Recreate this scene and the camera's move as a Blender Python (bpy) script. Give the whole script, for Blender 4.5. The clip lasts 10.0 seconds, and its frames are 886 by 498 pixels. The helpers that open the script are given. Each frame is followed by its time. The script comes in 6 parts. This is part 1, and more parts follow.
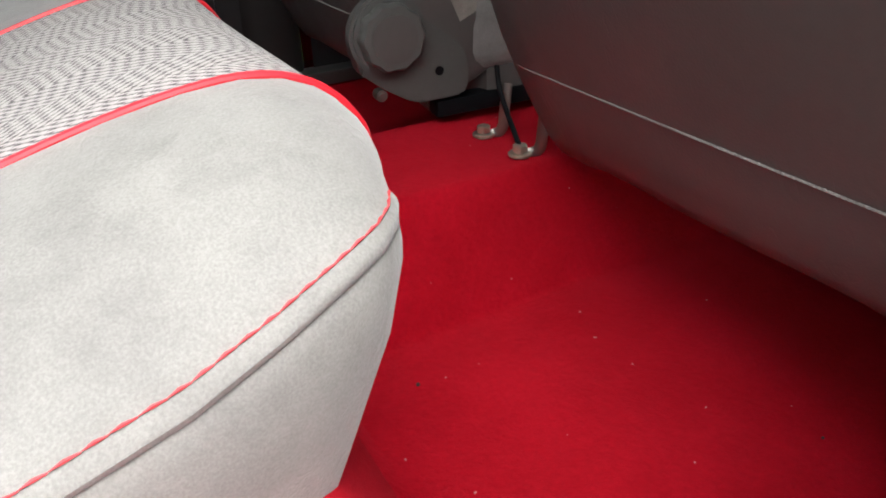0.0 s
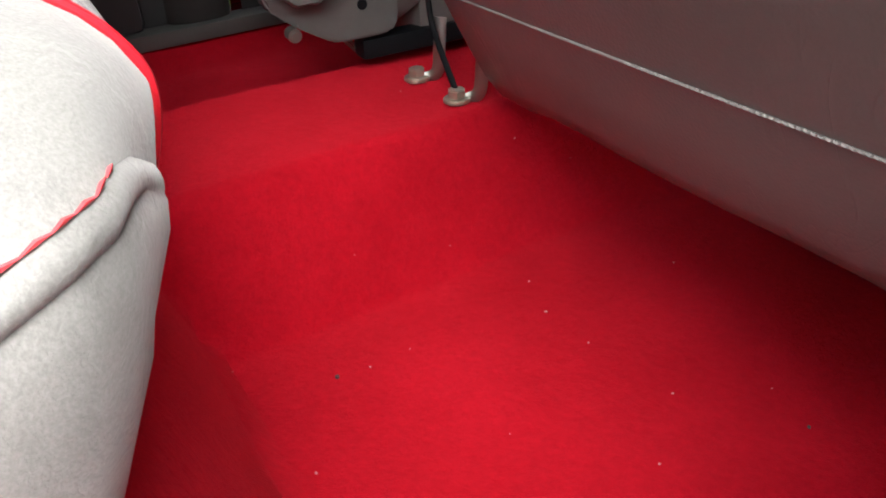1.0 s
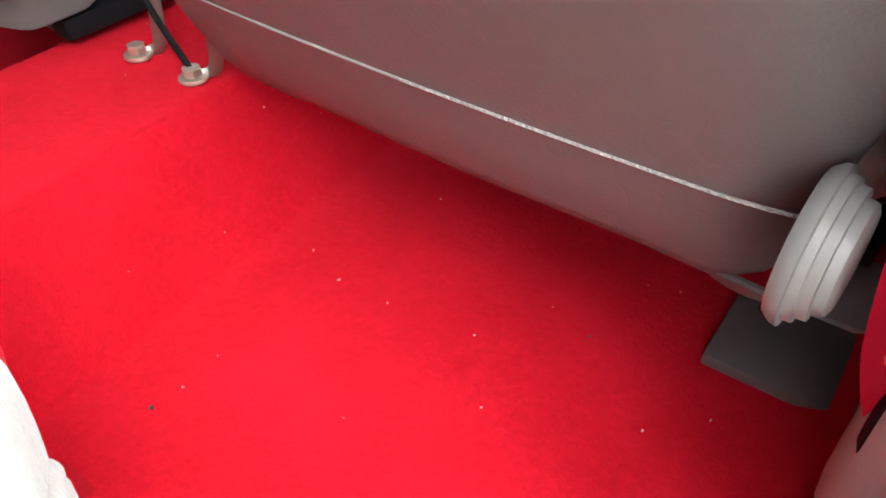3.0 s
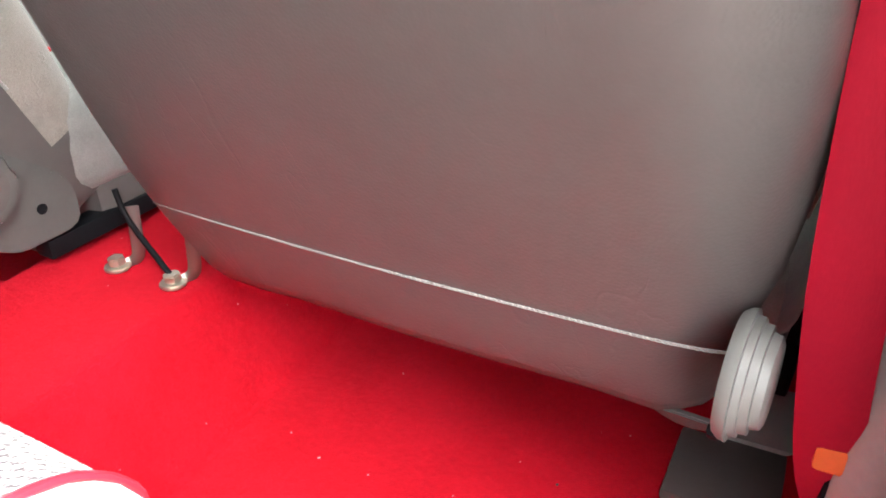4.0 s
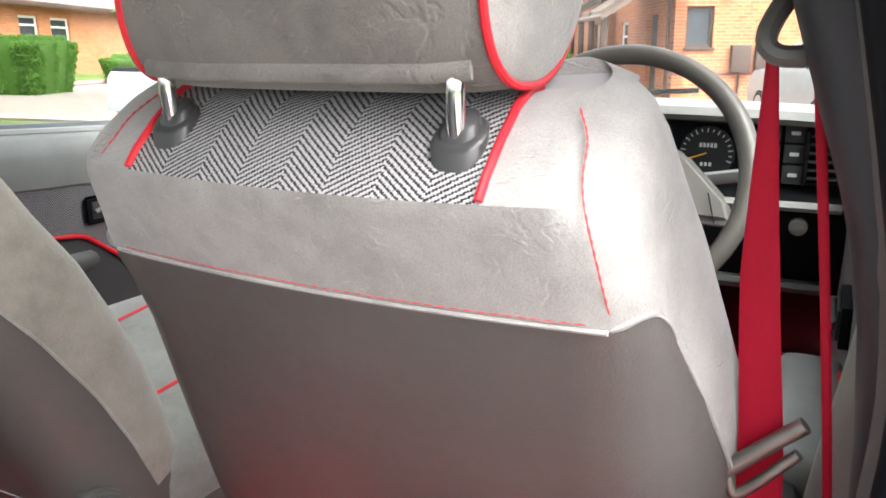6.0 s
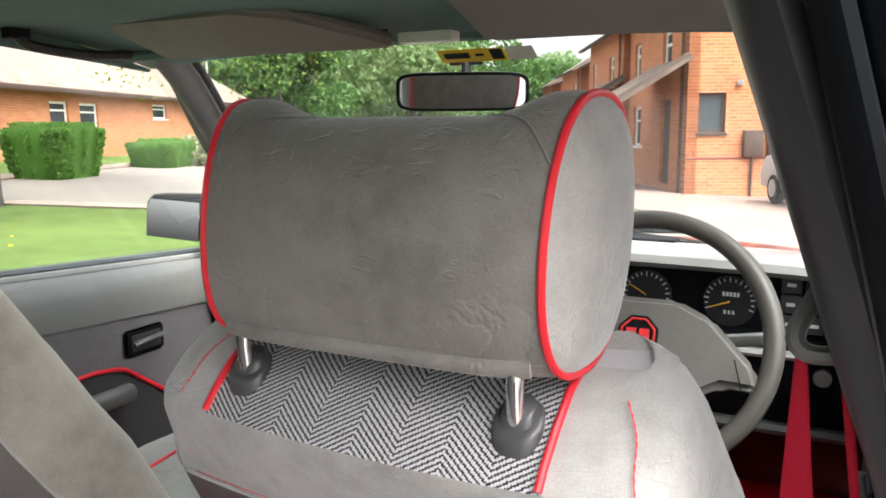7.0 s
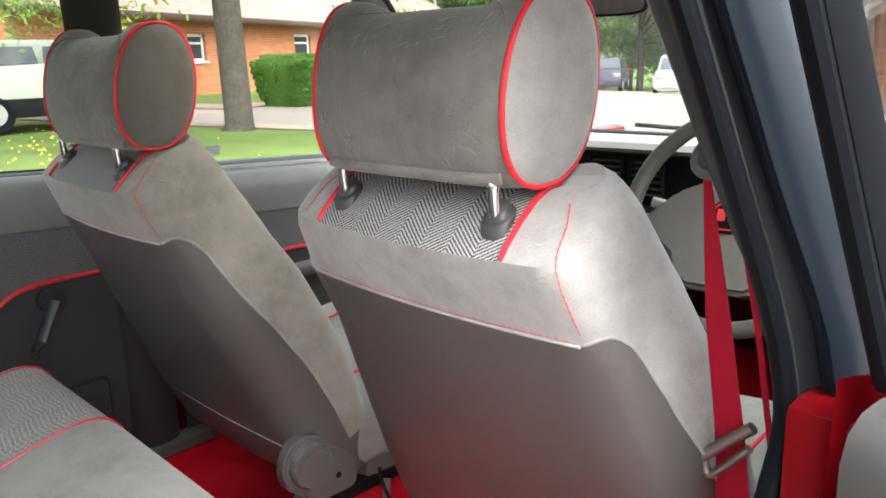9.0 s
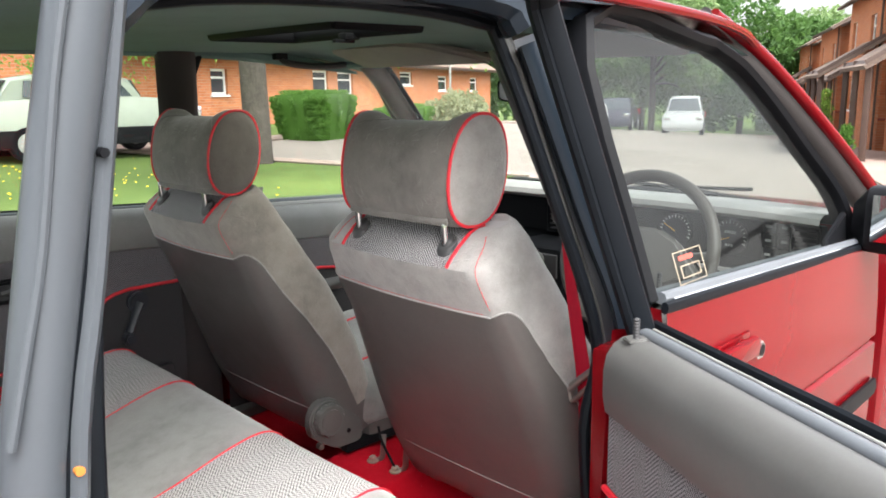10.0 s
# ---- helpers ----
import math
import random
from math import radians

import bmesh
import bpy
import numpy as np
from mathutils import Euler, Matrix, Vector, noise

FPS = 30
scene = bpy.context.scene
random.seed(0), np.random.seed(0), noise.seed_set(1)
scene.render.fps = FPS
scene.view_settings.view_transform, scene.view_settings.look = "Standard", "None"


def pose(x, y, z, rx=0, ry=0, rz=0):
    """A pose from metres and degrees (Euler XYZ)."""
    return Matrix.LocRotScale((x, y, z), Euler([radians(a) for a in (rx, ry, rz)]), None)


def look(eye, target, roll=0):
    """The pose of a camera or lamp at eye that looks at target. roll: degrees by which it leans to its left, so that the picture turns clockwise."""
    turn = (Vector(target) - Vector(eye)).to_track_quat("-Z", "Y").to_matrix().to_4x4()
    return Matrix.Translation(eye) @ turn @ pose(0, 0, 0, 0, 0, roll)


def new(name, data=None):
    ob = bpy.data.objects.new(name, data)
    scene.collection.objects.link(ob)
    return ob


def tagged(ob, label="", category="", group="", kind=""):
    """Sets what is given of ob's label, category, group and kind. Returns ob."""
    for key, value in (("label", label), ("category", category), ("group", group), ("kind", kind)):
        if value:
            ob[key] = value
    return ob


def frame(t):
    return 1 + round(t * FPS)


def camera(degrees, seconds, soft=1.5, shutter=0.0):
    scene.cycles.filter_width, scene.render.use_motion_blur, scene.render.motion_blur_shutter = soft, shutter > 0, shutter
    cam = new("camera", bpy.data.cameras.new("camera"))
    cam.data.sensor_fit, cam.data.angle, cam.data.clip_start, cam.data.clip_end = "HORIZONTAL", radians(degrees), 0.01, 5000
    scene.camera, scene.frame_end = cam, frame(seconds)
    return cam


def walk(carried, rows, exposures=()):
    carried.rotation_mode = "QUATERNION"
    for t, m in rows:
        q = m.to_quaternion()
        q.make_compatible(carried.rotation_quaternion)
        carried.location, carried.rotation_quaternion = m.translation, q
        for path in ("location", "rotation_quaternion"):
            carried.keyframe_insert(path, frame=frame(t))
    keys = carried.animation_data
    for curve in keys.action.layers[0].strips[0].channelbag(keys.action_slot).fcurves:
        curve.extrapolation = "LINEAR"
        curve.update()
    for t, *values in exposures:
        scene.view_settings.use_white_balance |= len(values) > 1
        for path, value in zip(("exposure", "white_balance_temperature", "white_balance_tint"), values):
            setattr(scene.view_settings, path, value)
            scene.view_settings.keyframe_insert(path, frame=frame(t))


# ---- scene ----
cam = camera(58.8, 10.0, soft=1.8)
PATH = [
    (0, (0.752, -0.233, 0.766), (-0.804, 0.591, -0.183), -2.7),
    (0.5, (0.713, -0.176, 0.742), (-0.797, 0.666, -0.265), -3.1),
    (1, (0.679, -0.142, 0.72), (-0.793, 0.697, -0.343), -3.7),
    (1.5, (0.66, -0.131, 0.695), (-0.701, 0.698, -0.514), -3.6),
    (2, (0.65, -0.119, 0.705), (-0.588, 0.756, -0.599), -3.1),
    (2.5, (0.625, -0.116, 0.746), (-0.403, 0.924, -0.618), -1.7),
    (2.7, (0.619, -0.125, 0.772), (-0.311, 0.977, -0.614), -0.9),
    (3.8, (0.621, -0.197, 0.831), (-0.188, 1.266, -0.267), -2.3),
    (4, (0.621, -0.22, 0.846), (-0.213, 1.301, -0.15), -2.3),
    (4.5, (0.629, -0.267, 0.908), (-0.228, 1.332, 0.068), -0.9),
    (5, (0.645, -0.311, 0.963), (-0.191, 1.356, 0.24), -1.1),
    (5.5, (0.649, -0.37, 1.017), (-0.17, 1.331, 0.358), -1.0),
    (6, (0.649, -0.406, 1.098), (-0.19, 1.338, 0.593), -0.4),
    (7.3, (0.632, -0.441, 1.246), (-0.27, 1.322, 0.964), -0.6),
    (7.5, (0.633, -0.444, 1.25), (-0.276, 1.318, 0.983), -0.6),
    (8, (0.653, -0.462, 1.237), (-0.294, 1.273, 0.929), -0.7),
    (8.5, (0.75, -0.481, 1.197), (-0.405, 1.096, 0.775), -1.9),
    (9, (0.901, -0.541, 1.19), (-0.429, 0.874, 0.711), -1.9),
    (9.5, (1.087, -0.683, 1.227), (-0.253, 0.738, 0.797), -1.0),
    (10, (1.291, -0.869, 1.281), (-0.071, 0.541, 0.885), -0.8),
]

BASE = 2.2
EXPOSURES = [(t, BASE + e) for t, e in ((0.0, -0.7), (0.5, -0.52), (0.9, -0.15), (1.5, 0.32), (2.5, 0.65), (4.0, 1.2), (5.0, 1.15), (5.7, 0.55), (6.2, 0.2), (7.3, -0.1), (8.0, -0.1), (9.3, 0.0), (10.0, -0.25))]
walk(cam, [(t, look(eye, target, roll)) for t, eye, target, roll in PATH], EXPOSURES)

# ---- light: an overcast, bright summer day ----
SUN_ELEVATION, SUN_ROTATION = radians(56), radians(110)
world = bpy.data.worlds.new("sky")
scene.world = world
world.use_nodes = True
wn = world.node_tree.nodes
sky = wn.new("ShaderNodeTexSky")
sky.sky_type, sky.sun_disc, sky.sun_elevation, sky.sun_rotation = "NISHITA", False, SUN_ELEVATION, SUN_ROTATION
sky.air_density, sky.dust_density, sky.ozone_density = 1.0, 6.0, 1.0
grey = wn.new("ShaderNodeHueSaturation")
grey.inputs["Saturation"].default_value = 0.24
world.node_tree.links.new(sky.outputs[0], grey.inputs["Color"])
world.node_tree.links.new(grey.outputs[0], wn["Background"].inputs[0])
wn["Background"].inputs[1].default_value = 0.185
sun = new("sun", bpy.data.lights.new("sun", "SUN"))
sun.data.energy, sun.data.angle, sun.data.color = 0.9, radians(50), (1.0, 0.98, 0.95)
sun.matrix_world = look((6.8, -2.6, 8.6), (0, 0, 0))

# ---- helpers of this scene ----
def lerp(a, b, k):
    return a + (b - a) * k


def part(name, bm, material, parent=None, label="", smooth=True):
    """One mesh object from a bmesh, under a thing or a part."""
    me = bpy.data.meshes.new(name)
    bm.normal_update()
    for f in bm.faces:
        f.smooth = smooth
    for e in bm.edges:
        if len(e.link_faces) == 2 and e.calc_face_angle(0) > 0.7:
            e.smooth = False
    bm.to_mesh(me)
    bm.free()
    me.materials.append(material)
    ob = new(name, me)
    if parent is not None:
        ob.parent = parent
    return tagged(ob, label)


def thing(name, label, category, place=(0, 0, 0), group="", kind=""):
    """An Empty that carries a thing's parts."""
    ob = new(name)
    ob.location = place
    ob.empty_display_size = 0.1
    return tagged(ob, label, category, group, kind)


def grid(P, UV=None, closed=False, pick=None, flip=False):
    """A bmesh from rows of points; closed joins each row's ends; pick(j, i) chooses the faces."""
    bm = bmesh.new()
    layer = bm.loops.layers.uv.new("UVMap")
    made = {}

    def vert(j, i):
        if (j, i) not in made:
            made[j, i] = bm.verts.new(P[j][i])
        return made[j, i]
    n = len(P[0])
    for j in range(len(P) - 1):
        for i in range(n if closed else n - 1):
            if pick and not pick(j, i):
                continue
            k = (i + 1) % n
            ids = [(j, i), (j, k), (j + 1, k), (j + 1, i)]
            if flip:
                ids = ids[::-1]
            try:
                f = bm.faces.new([vert(*d) for d in ids])
            except ValueError:
                continue
            if UV:
                for lo, d in zip(f.loops, ids):
                    lo[layer].uv = UV[d[0]][d[1]]
    return bm


def cap(bm, points):
    """Closes a ring with a fan to its middle."""
    mid = bm.verts.new(sum((Vector(p) for p in points), Vector()) / len(points))
    vs = [bm.verts.new(p) for p in points]
    for a, b in zip(vs, vs[1:] + vs[:1]):
        bm.faces.new((a, b, mid))


def weld(bm, d=0.0004):
    bmesh.ops.remove_doubles(bm, verts=bm.verts, dist=d)
    bmesh.ops.recalc_face_normals(bm, faces=bm.faces)
    return bm


def loft(rings, ends=True):
    bm = grid(rings, closed=True)
    if ends:
        cap(bm, rings[0])
        cap(bm, rings[-1])
    return weld(bm)


def smooth_path(points, n):
    """Catmull-Rom through the points, n steps a stretch."""
    p = [Vector(q) for q in points]
    p = [2 * p[0] - p[1]] + p + [2 * p[-1] - p[-2]]
    out = []
    for a, b, c, d in zip(p, p[1:], p[2:], p[3:]):
        for k in range(n):
            t = k / n
            out.append(0.5 * (2 * b + (c - a) * t + (2 * a - 5 * b + 4 * c - d) * t * t + (3 * b - a - 3 * c + d) * t ** 3))
    return out + [p[-2]]


def tube(points, r, sides=8, r2=None, up=(0, 0, 1), closed=False, steps=0):
    """A bar along points; r2 makes it flat (r along the side way, r2 along the other)."""
    pts = smooth_path(points, steps) if steps else [Vector(q) for q in points]
    rings = []
    last = Vector(up)
    for k, p in enumerate(pts):
        if closed:
            d = pts[(k + 1) % len(pts)] - pts[k - 1]
        else:
            d = pts[min(k + 1, len(pts) - 1)] - pts[max(k - 1, 0)]
        d.normalize()
        side = d.cross(last)
        if side.length < 1e-4:
            side = d.orthogonal()
        side.normalize()
        top = side.cross(d).normalized()
        last = top
        rr = float(np.interp(k / (len(pts) - 1), np.linspace(0, 1, len(r)), r)) if isinstance(r, (list, tuple)) else r
        rings.append([p + side * math.cos(2 * math.pi * i / sides) * rr + top * math.sin(2 * math.pi * i / sides) * (r2 or rr) for i in range(sides)])
    if closed:
        return weld(grid(rings + [rings[0]], closed=True))
    return loft(rings)


def box(x0, y0, z0, x1, y1, z1, bevel=0.0, segments=2, bm=None):
    """A box between two corners, its edges rounded."""
    own = bmesh.new()
    bmesh.ops.create_cube(own, size=1)
    for v in own.verts:
        v.co = Vector((lerp(x0, x1, v.co.x + 0.5), lerp(y0, y1, v.co.y + 0.5), lerp(z0, z1, v.co.z + 0.5)))
    if bevel:
        bmesh.ops.bevel(own, geom=own.edges[:], offset=bevel, segments=segments, affect="EDGES", profile=0.6)
    if bm is None:
        return own
    me = bpy.data.meshes.new("joined")
    own.to_mesh(me)
    own.free()
    bm.from_mesh(me)
    bpy.data.meshes.remove(me)
    return bm


def merge(*bms):
    """Several bmeshes of one part joined."""
    first = bms[0]
    for other in bms[1:]:
        me = bpy.data.meshes.new("joined")
        other.to_mesh(me)
        other.free()
        first.from_mesh(me)
        bpy.data.meshes.remove(me)
    return first


def move(bm, m):
    bmesh.ops.transform(bm, matrix=m, verts=bm.verts)
    return bm


def prism(outline, depth, bevel=0.0, segments=2):
    """A flat shape in x and y, raised by depth in z, its edges rounded."""
    bm = bmesh.new()
    f = bm.faces.new([bm.verts.new((x, y, 0)) for x, y in outline])
    out = bmesh.ops.extrude_face_region(bm, geom=[f])
    for v in out["geom"]:
        if isinstance(v, bmesh.types.BMVert):
            v.co.z += depth
    bmesh.ops.recalc_face_normals(bm, faces=bm.faces)
    if bevel:
        bmesh.ops.bevel(bm, geom=bm.edges[:], offset=bevel, segments=segments, affect="EDGES")
    return bm


def disc(r, depth, sides=32, bevel=0.0, r_top=None):
    bm = bmesh.new()
    bmesh.ops.create_cone(bm, cap_ends=True, segments=sides, radius1=r, radius2=r if r_top is None else r_top, depth=depth)
    if bevel:
        bmesh.ops.bevel(bm, geom=[e for e in bm.edges if abs(e.verts[0].co.z - e.verts[1].co.z) < 1e-6], offset=bevel, segments=2, affect="EDGES")
    return bm


# ---- materials ----
class Mat:
    """A small builder of node materials."""

    def __init__(self, name, colour, rough=0.6, metal=0.0, spec=0.5):
        self.m = bpy.data.materials.new(name)
        self.m.use_nodes = True
        self.t = self.m.node_tree
        self.b = self.t.nodes["Principled BSDF"]
        self.b.inputs["Base Color"].default_value = (*colour, 1)
        self.b.inputs["Roughness"].default_value = rough
        self.b.inputs["Metallic"].default_value = metal
        self.b.inputs["Specular IOR Level"].default_value = spec
        self.colour = colour
        self.out = None

    def node(self, kind, **values):
        n = self.t.nodes.new(kind)
        for k, v in values.items():
            n.inputs[k].default_value = v
        return n

    def link(self, a, b):
        self.t.links.new(a, b)

    def coord(self, which="Object"):
        return self.t.nodes.new("ShaderNodeTexCoord").outputs[which]

    def noise(self, scale, detail=4.0, rough=0.6, which="Object", stretch=None):
        n = self.node("ShaderNodeTexNoise", Scale=scale, Detail=detail, Roughness=rough)
        src = self.coord(which)
        if stretch:
            mp = self.node("ShaderNodeMapping")
            mp.inputs["Scale"].default_value = stretch
            self.link(src, mp.inputs[0])
            src = mp.outputs[0]
        self.link(src, n.inputs["Vector"])
        return n.outputs["Fac"]

    def math(self, op, a, b=None):
        n = self.t.nodes.new("ShaderNodeMath")
        n.operation = op
        for k, v in enumerate((a, b)):
            if v is None:
                continue
            if isinstance(v, (int, float)):
                n.inputs[k].default_value = v
            else:
                self.link(v, n.inputs[k])
        return n.outputs[0]

    def ramp(self, fac, *stops):
        n = self.t.nodes.new("ShaderNodeValToRGB")
        while len(n.color_ramp.elements) < len(stops):
            n.color_ramp.elements.new(0.5)
        for e, (pos, c) in zip(n.color_ramp.elements, stops):
            e.position, e.color = pos, (*c, 1)
        self.link(fac, n.inputs[0])
        return n.outputs[0]

    def mix(self, fac, a, b, mode="MIX"):
        n = self.t.nodes.new("ShaderNodeMix")
        n.data_type, n.blend_type = "RGBA", mode
        for k, v in ((0, fac), (6, a), (7, b)):
            if isinstance(v, (int, float)):
                n.inputs[k].default_value = v
            elif isinstance(v, tuple):
                n.inputs[k].default_value = (*v, 1)
            else:
                self.link(v, n.inputs[k])
        return n.outputs[2]

    def base(self, c):
        self.link(c, self.b.inputs["Base Color"])
        return self

    def vary(self, scale=3.0, amount=0.15, fine=60.0, fine_amount=0.1):
        """Two scales of uneven colour."""
        c = self.colour
        a = self.ramp(self.noise(scale), (0.3, tuple(v * (1 - amount) for v in c)), (0.7, tuple(min(1, v * (1 + amount)) for v in c)))
        f = self.ramp(self.noise(fine, 2), (0.3, (1 - fine_amount,) * 3), (0.7, (1, 1, 1)))
        return self.base(self.mix(1.0, a, f, "MULTIPLY"))

    def bump(self, height, strength=0.3, distance=0.001):
        n = self.node("ShaderNodeBump", Strength=strength, Distance=distance)
        self.link(height, n.inputs["Height"])
        if self.b.inputs["Normal"].links:
            self.link(self.b.inputs["Normal"].links[0].from_socket, n.inputs["Normal"])
        self.link(n.outputs[0], self.b.inputs["Normal"])
        return self

    def rough_from(self, fac, lo, hi):
        n = self.node("ShaderNodeMapRange")
        n.inputs["To Min"].default_value, n.inputs["To Max"].default_value = lo, hi
        self.link(fac, n.inputs["Value"])
        self.link(n.outputs[0], self.b.inputs["Roughness"])
        return self

    def sheen(self, weight, rough=0.4, tint=(1, 1, 1)):
        self.b.inputs["Sheen Weight"].default_value = weight
        self.b.inputs["Sheen Roughness"].default_value = rough
        self.b.inputs["Sheen Tint"].default_value = (*tint, 1)
        return self


def suede(name, c, nap=0.22, folds=0.16):
    """Pale grey velour with brushed patches."""
    m = Mat(name, c, 0.9, spec=0.2)
    big = m.noise(9, 5, 0.62)
    mid = m.noise(38, 3, 0.6)
    fine = m.noise(900, 2)
    k = m.math("ADD", m.math("MULTIPLY", big, 0.65), m.math("MULTIPLY", mid, 0.35))
    col = m.ramp(k, (0.35, tuple(v * (1 - nap) for v in c)), (0.52, c), (0.68, tuple(min(1, v * (1 + nap * 0.6)) for v in c)))
    m.base(m.mix(0.35, col, m.ramp(fine, (0.3, (0.35, 0.35, 0.35)), (0.7, (1, 1, 1))), "MULTIPLY"))
    m.sheen(0.35, 0.5)
    m.bump(fine, 0.25, 0.0006)
    crease = m.node("ShaderNodeTexNoise", Scale=38.0, Detail=3.0, Distortion=0.3)
    m.link(m.coord(), crease.inputs["Vector"])
    line = m.ramp(m.math("ABSOLUTE", m.math("SUBTRACT", crease.outputs["Fac"], 0.5)), (0.0, (0, 0, 0)), (0.05, (1, 1, 1)))
    where = m.ramp(m.noise(16, 3), (0.5, (1, 1, 1)), (0.66, (0, 0, 0)))
    m.bump(m.math("MAXIMUM", line, where), folds, 0.0014)
    # short sharp crinkles, mostly level, and the pebbled nap
    fine_line = m.node("ShaderNodeTexNoise", Scale=34.0, Detail=3.0, Distortion=0.15)
    mp = m.node("ShaderNodeMapping")
    mp.inputs["Scale"].default_value = (0.6, 1.4, 1.5)
    m.link(m.coord(), mp.inputs[0])
    m.link(mp.outputs[0], fine_line.inputs["Vector"])
    ridge = m.ramp(m.math("ABSOLUTE", m.math("SUBTRACT", fine_line.outputs["Fac"], 0.47)), (0.0, (1, 1, 1)), (0.035, (0, 0, 0)))
    patch = m.ramp(m.noise(24, 3), (0.52, (0, 0, 0)), (0.68, (1, 1, 1)))
    m.bump(m.math("MULTIPLY", ridge, patch), min(1.0, folds * 1.5), 0.0016)
    m.bump(m.noise(330, 2), 0.22, 0.0012)
    m.bump(m.noise(11, 3), 0.3, 0.006)
    return m.m


def tweed(name, light, dark, band=0.034, period=0.0052, step_wave=0.0, cut=0.32):
    """Herringbone weave in the surface's own metres."""
    m = Mat(name, light, 0.9, spec=0.2)
    sep = m.t.nodes.new("ShaderNodeSeparateXYZ")
    m.link(m.coord("UV"), sep.inputs[0])
    u, v = sep.outputs[0], sep.outputs[1]
    step = m.math("SNAP", u, 0.0017)
    tri = m.math("MULTIPLY", m.math("PINGPONG", step, band), 0.95)
    wob = m.math("MULTIPLY", m.noise(260, 1, which="UV"), 0.0022)
    s = m.math("ADD", m.math("ADD", v, tri), wob)
    if step_wave:
        s = m.math("ADD", s, m.math("MULTIPLY", m.math("PINGPONG", u, 0.0034), step_wave))
    stripe = m.math("SINE", m.math("MULTIPLY", s, 2 * math.pi / period))
    cross = m.math("SINE", m.math("MULTIPLY", u, 2 * math.pi / (period * 0.62)))
    h = m.math("ADD", m.math("MULTIPLY", stripe, 0.75), m.math("MULTIPLY", cross, 0.25))
    fac = m.math("ADD", m.math("MULTIPLY", h, 0.5), 0.5)
    col = m.ramp(fac, (cut, dark), (cut + 0.12, tuple((a + b) / 2 for a, b in zip(light, dark))), (cut + 0.24, light))
    m.base(m.mix(0.25, col, m.ramp(m.noise(700, 2, which="UV"), (0.3, (0.4, 0.4, 0.4)), (0.7, (1, 1, 1))), "MULTIPLY"))
    m.sheen(0.15)
    m.bump(fac, 0.5, 0.0012)
    return m.m


def vinyl(name, c, rough=0.5, grain=420, strength=0.15, creased=False):
    m = Mat(name, c, rough, spec=0.4).vary(5, 0.08, 90, 0.06)
    v = m.node("ShaderNodeTexVoronoi", Scale=float(grain))
    m.link(m.coord(), v.inputs["Vector"])
    m.bump(v.outputs["Distance"], strength, 0.0007)
    m.rough_from(m.noise(14, 4), rough - 0.09, rough + 0.1)
    if creased:
        # a few soft wrinkles, mostly upright
        lines = m.node("ShaderNodeTexNoise", Scale=9.0, Detail=2.0, Distortion=1.2)
        mp = m.node("ShaderNodeMapping")
        mp.inputs["Scale"].default_value = (2.2, 1.0, 0.7)
        m.link(m.coord(), mp.inputs[0])
        m.link(mp.outputs[0], lines.inputs["Vector"])
        line = m.ramp(m.math("ABSOLUTE", m.math("SUBTRACT", lines.outputs["Fac"], 0.5)), (0.0, (0, 0, 0)), (0.016, (1, 1, 1)))
        where = m.ramp(m.noise(6, 2), (0.52, (0, 0, 0)), (0.62, (1, 1, 1)))
        m.bump(m.math("MULTIPLY", m.math("SUBTRACT", 1.0, line), where), 0.17, 0.001)
        m.bump(m.noise(4.5, 3), 0.25, 0.006)
    return m.m


def plastic(name, c, rough=0.45, spec=0.5):
    m = Mat(name, c, rough, spec=spec).vary(12, 0.08, 200, 0.06)
    m.bump(m.noise(700, 2), 0.08, 0.0004)
    return m.m


def metal(name, c, rough=0.25):
    m = Mat(name, c, rough, metal=1.0)
    m.rough_from(m.noise(60, 4), rough * 0.7, rough * 1.6)
    return m.m


def paint(name, c, rough=0.12):
    m = Mat(name, c, rough).vary(4, 0.05, 300, 0.02)
    m.b.inputs["Coat Weight"].default_value = 0.06
    m.b.inputs["Specular IOR Level"].default_value = 0.15
    m.b.inputs["Coat Roughness"].default_value = 0.06
    m.rough_from(m.noise(6, 3), rough, rough + 0.06)
    return m.m


def glass_sheet(name, tint=(1, 1, 1), haze=0.0, edge_shine=0.7):
    """A thin clear pane: mostly see-through, with a real sheen."""
    m = Mat(name, tint, 0.02)
    t = m.t
    clear = t.nodes.new("ShaderNodeBsdfTransparent")
    clear.inputs[0].default_value = (*tint, 1)
    gloss = t.nodes.new("ShaderNodeBsdfGlossy")
    gloss.inputs["Roughness"].default_value = 0.02
    edge = t.nodes.new("ShaderNodeLayerWeight")
    edge.inputs[0].default_value = 0.5
    shine = m.math("ADD", m.math("MULTIPLY", m.math("POWER", edge.outputs["Facing"], 4.0), edge_shine), 0.05)
    mix = t.nodes.new("ShaderNodeMixShader")
    t.links.new(shine, mix.inputs[0])
    t.links.new(clear.outputs[0], mix.inputs[1])
    t.links.new(gloss.outputs[0], mix.inputs[2])
    end = mix
    if haze:
        dust = t.nodes.new("ShaderNodeBsdfDiffuse")
        dust.inputs[0].default_value = (0.7, 0.72, 0.72, 1)
        end = t.nodes.new("ShaderNodeMixShader")
        f = m.ramp(m.noise(5, 5), (0.35, (haze * 0.3,) * 3), (0.75, (haze * 1.6,) * 3))
        t.links.new(f, end.inputs[0])
        t.links.new(mix.outputs[0], end.inputs[1])
        t.links.new(dust.outputs[0], end.inputs[2])
    t.links.new(end.outputs[0], t.nodes["Material Output"].inputs[0])
    return m.m


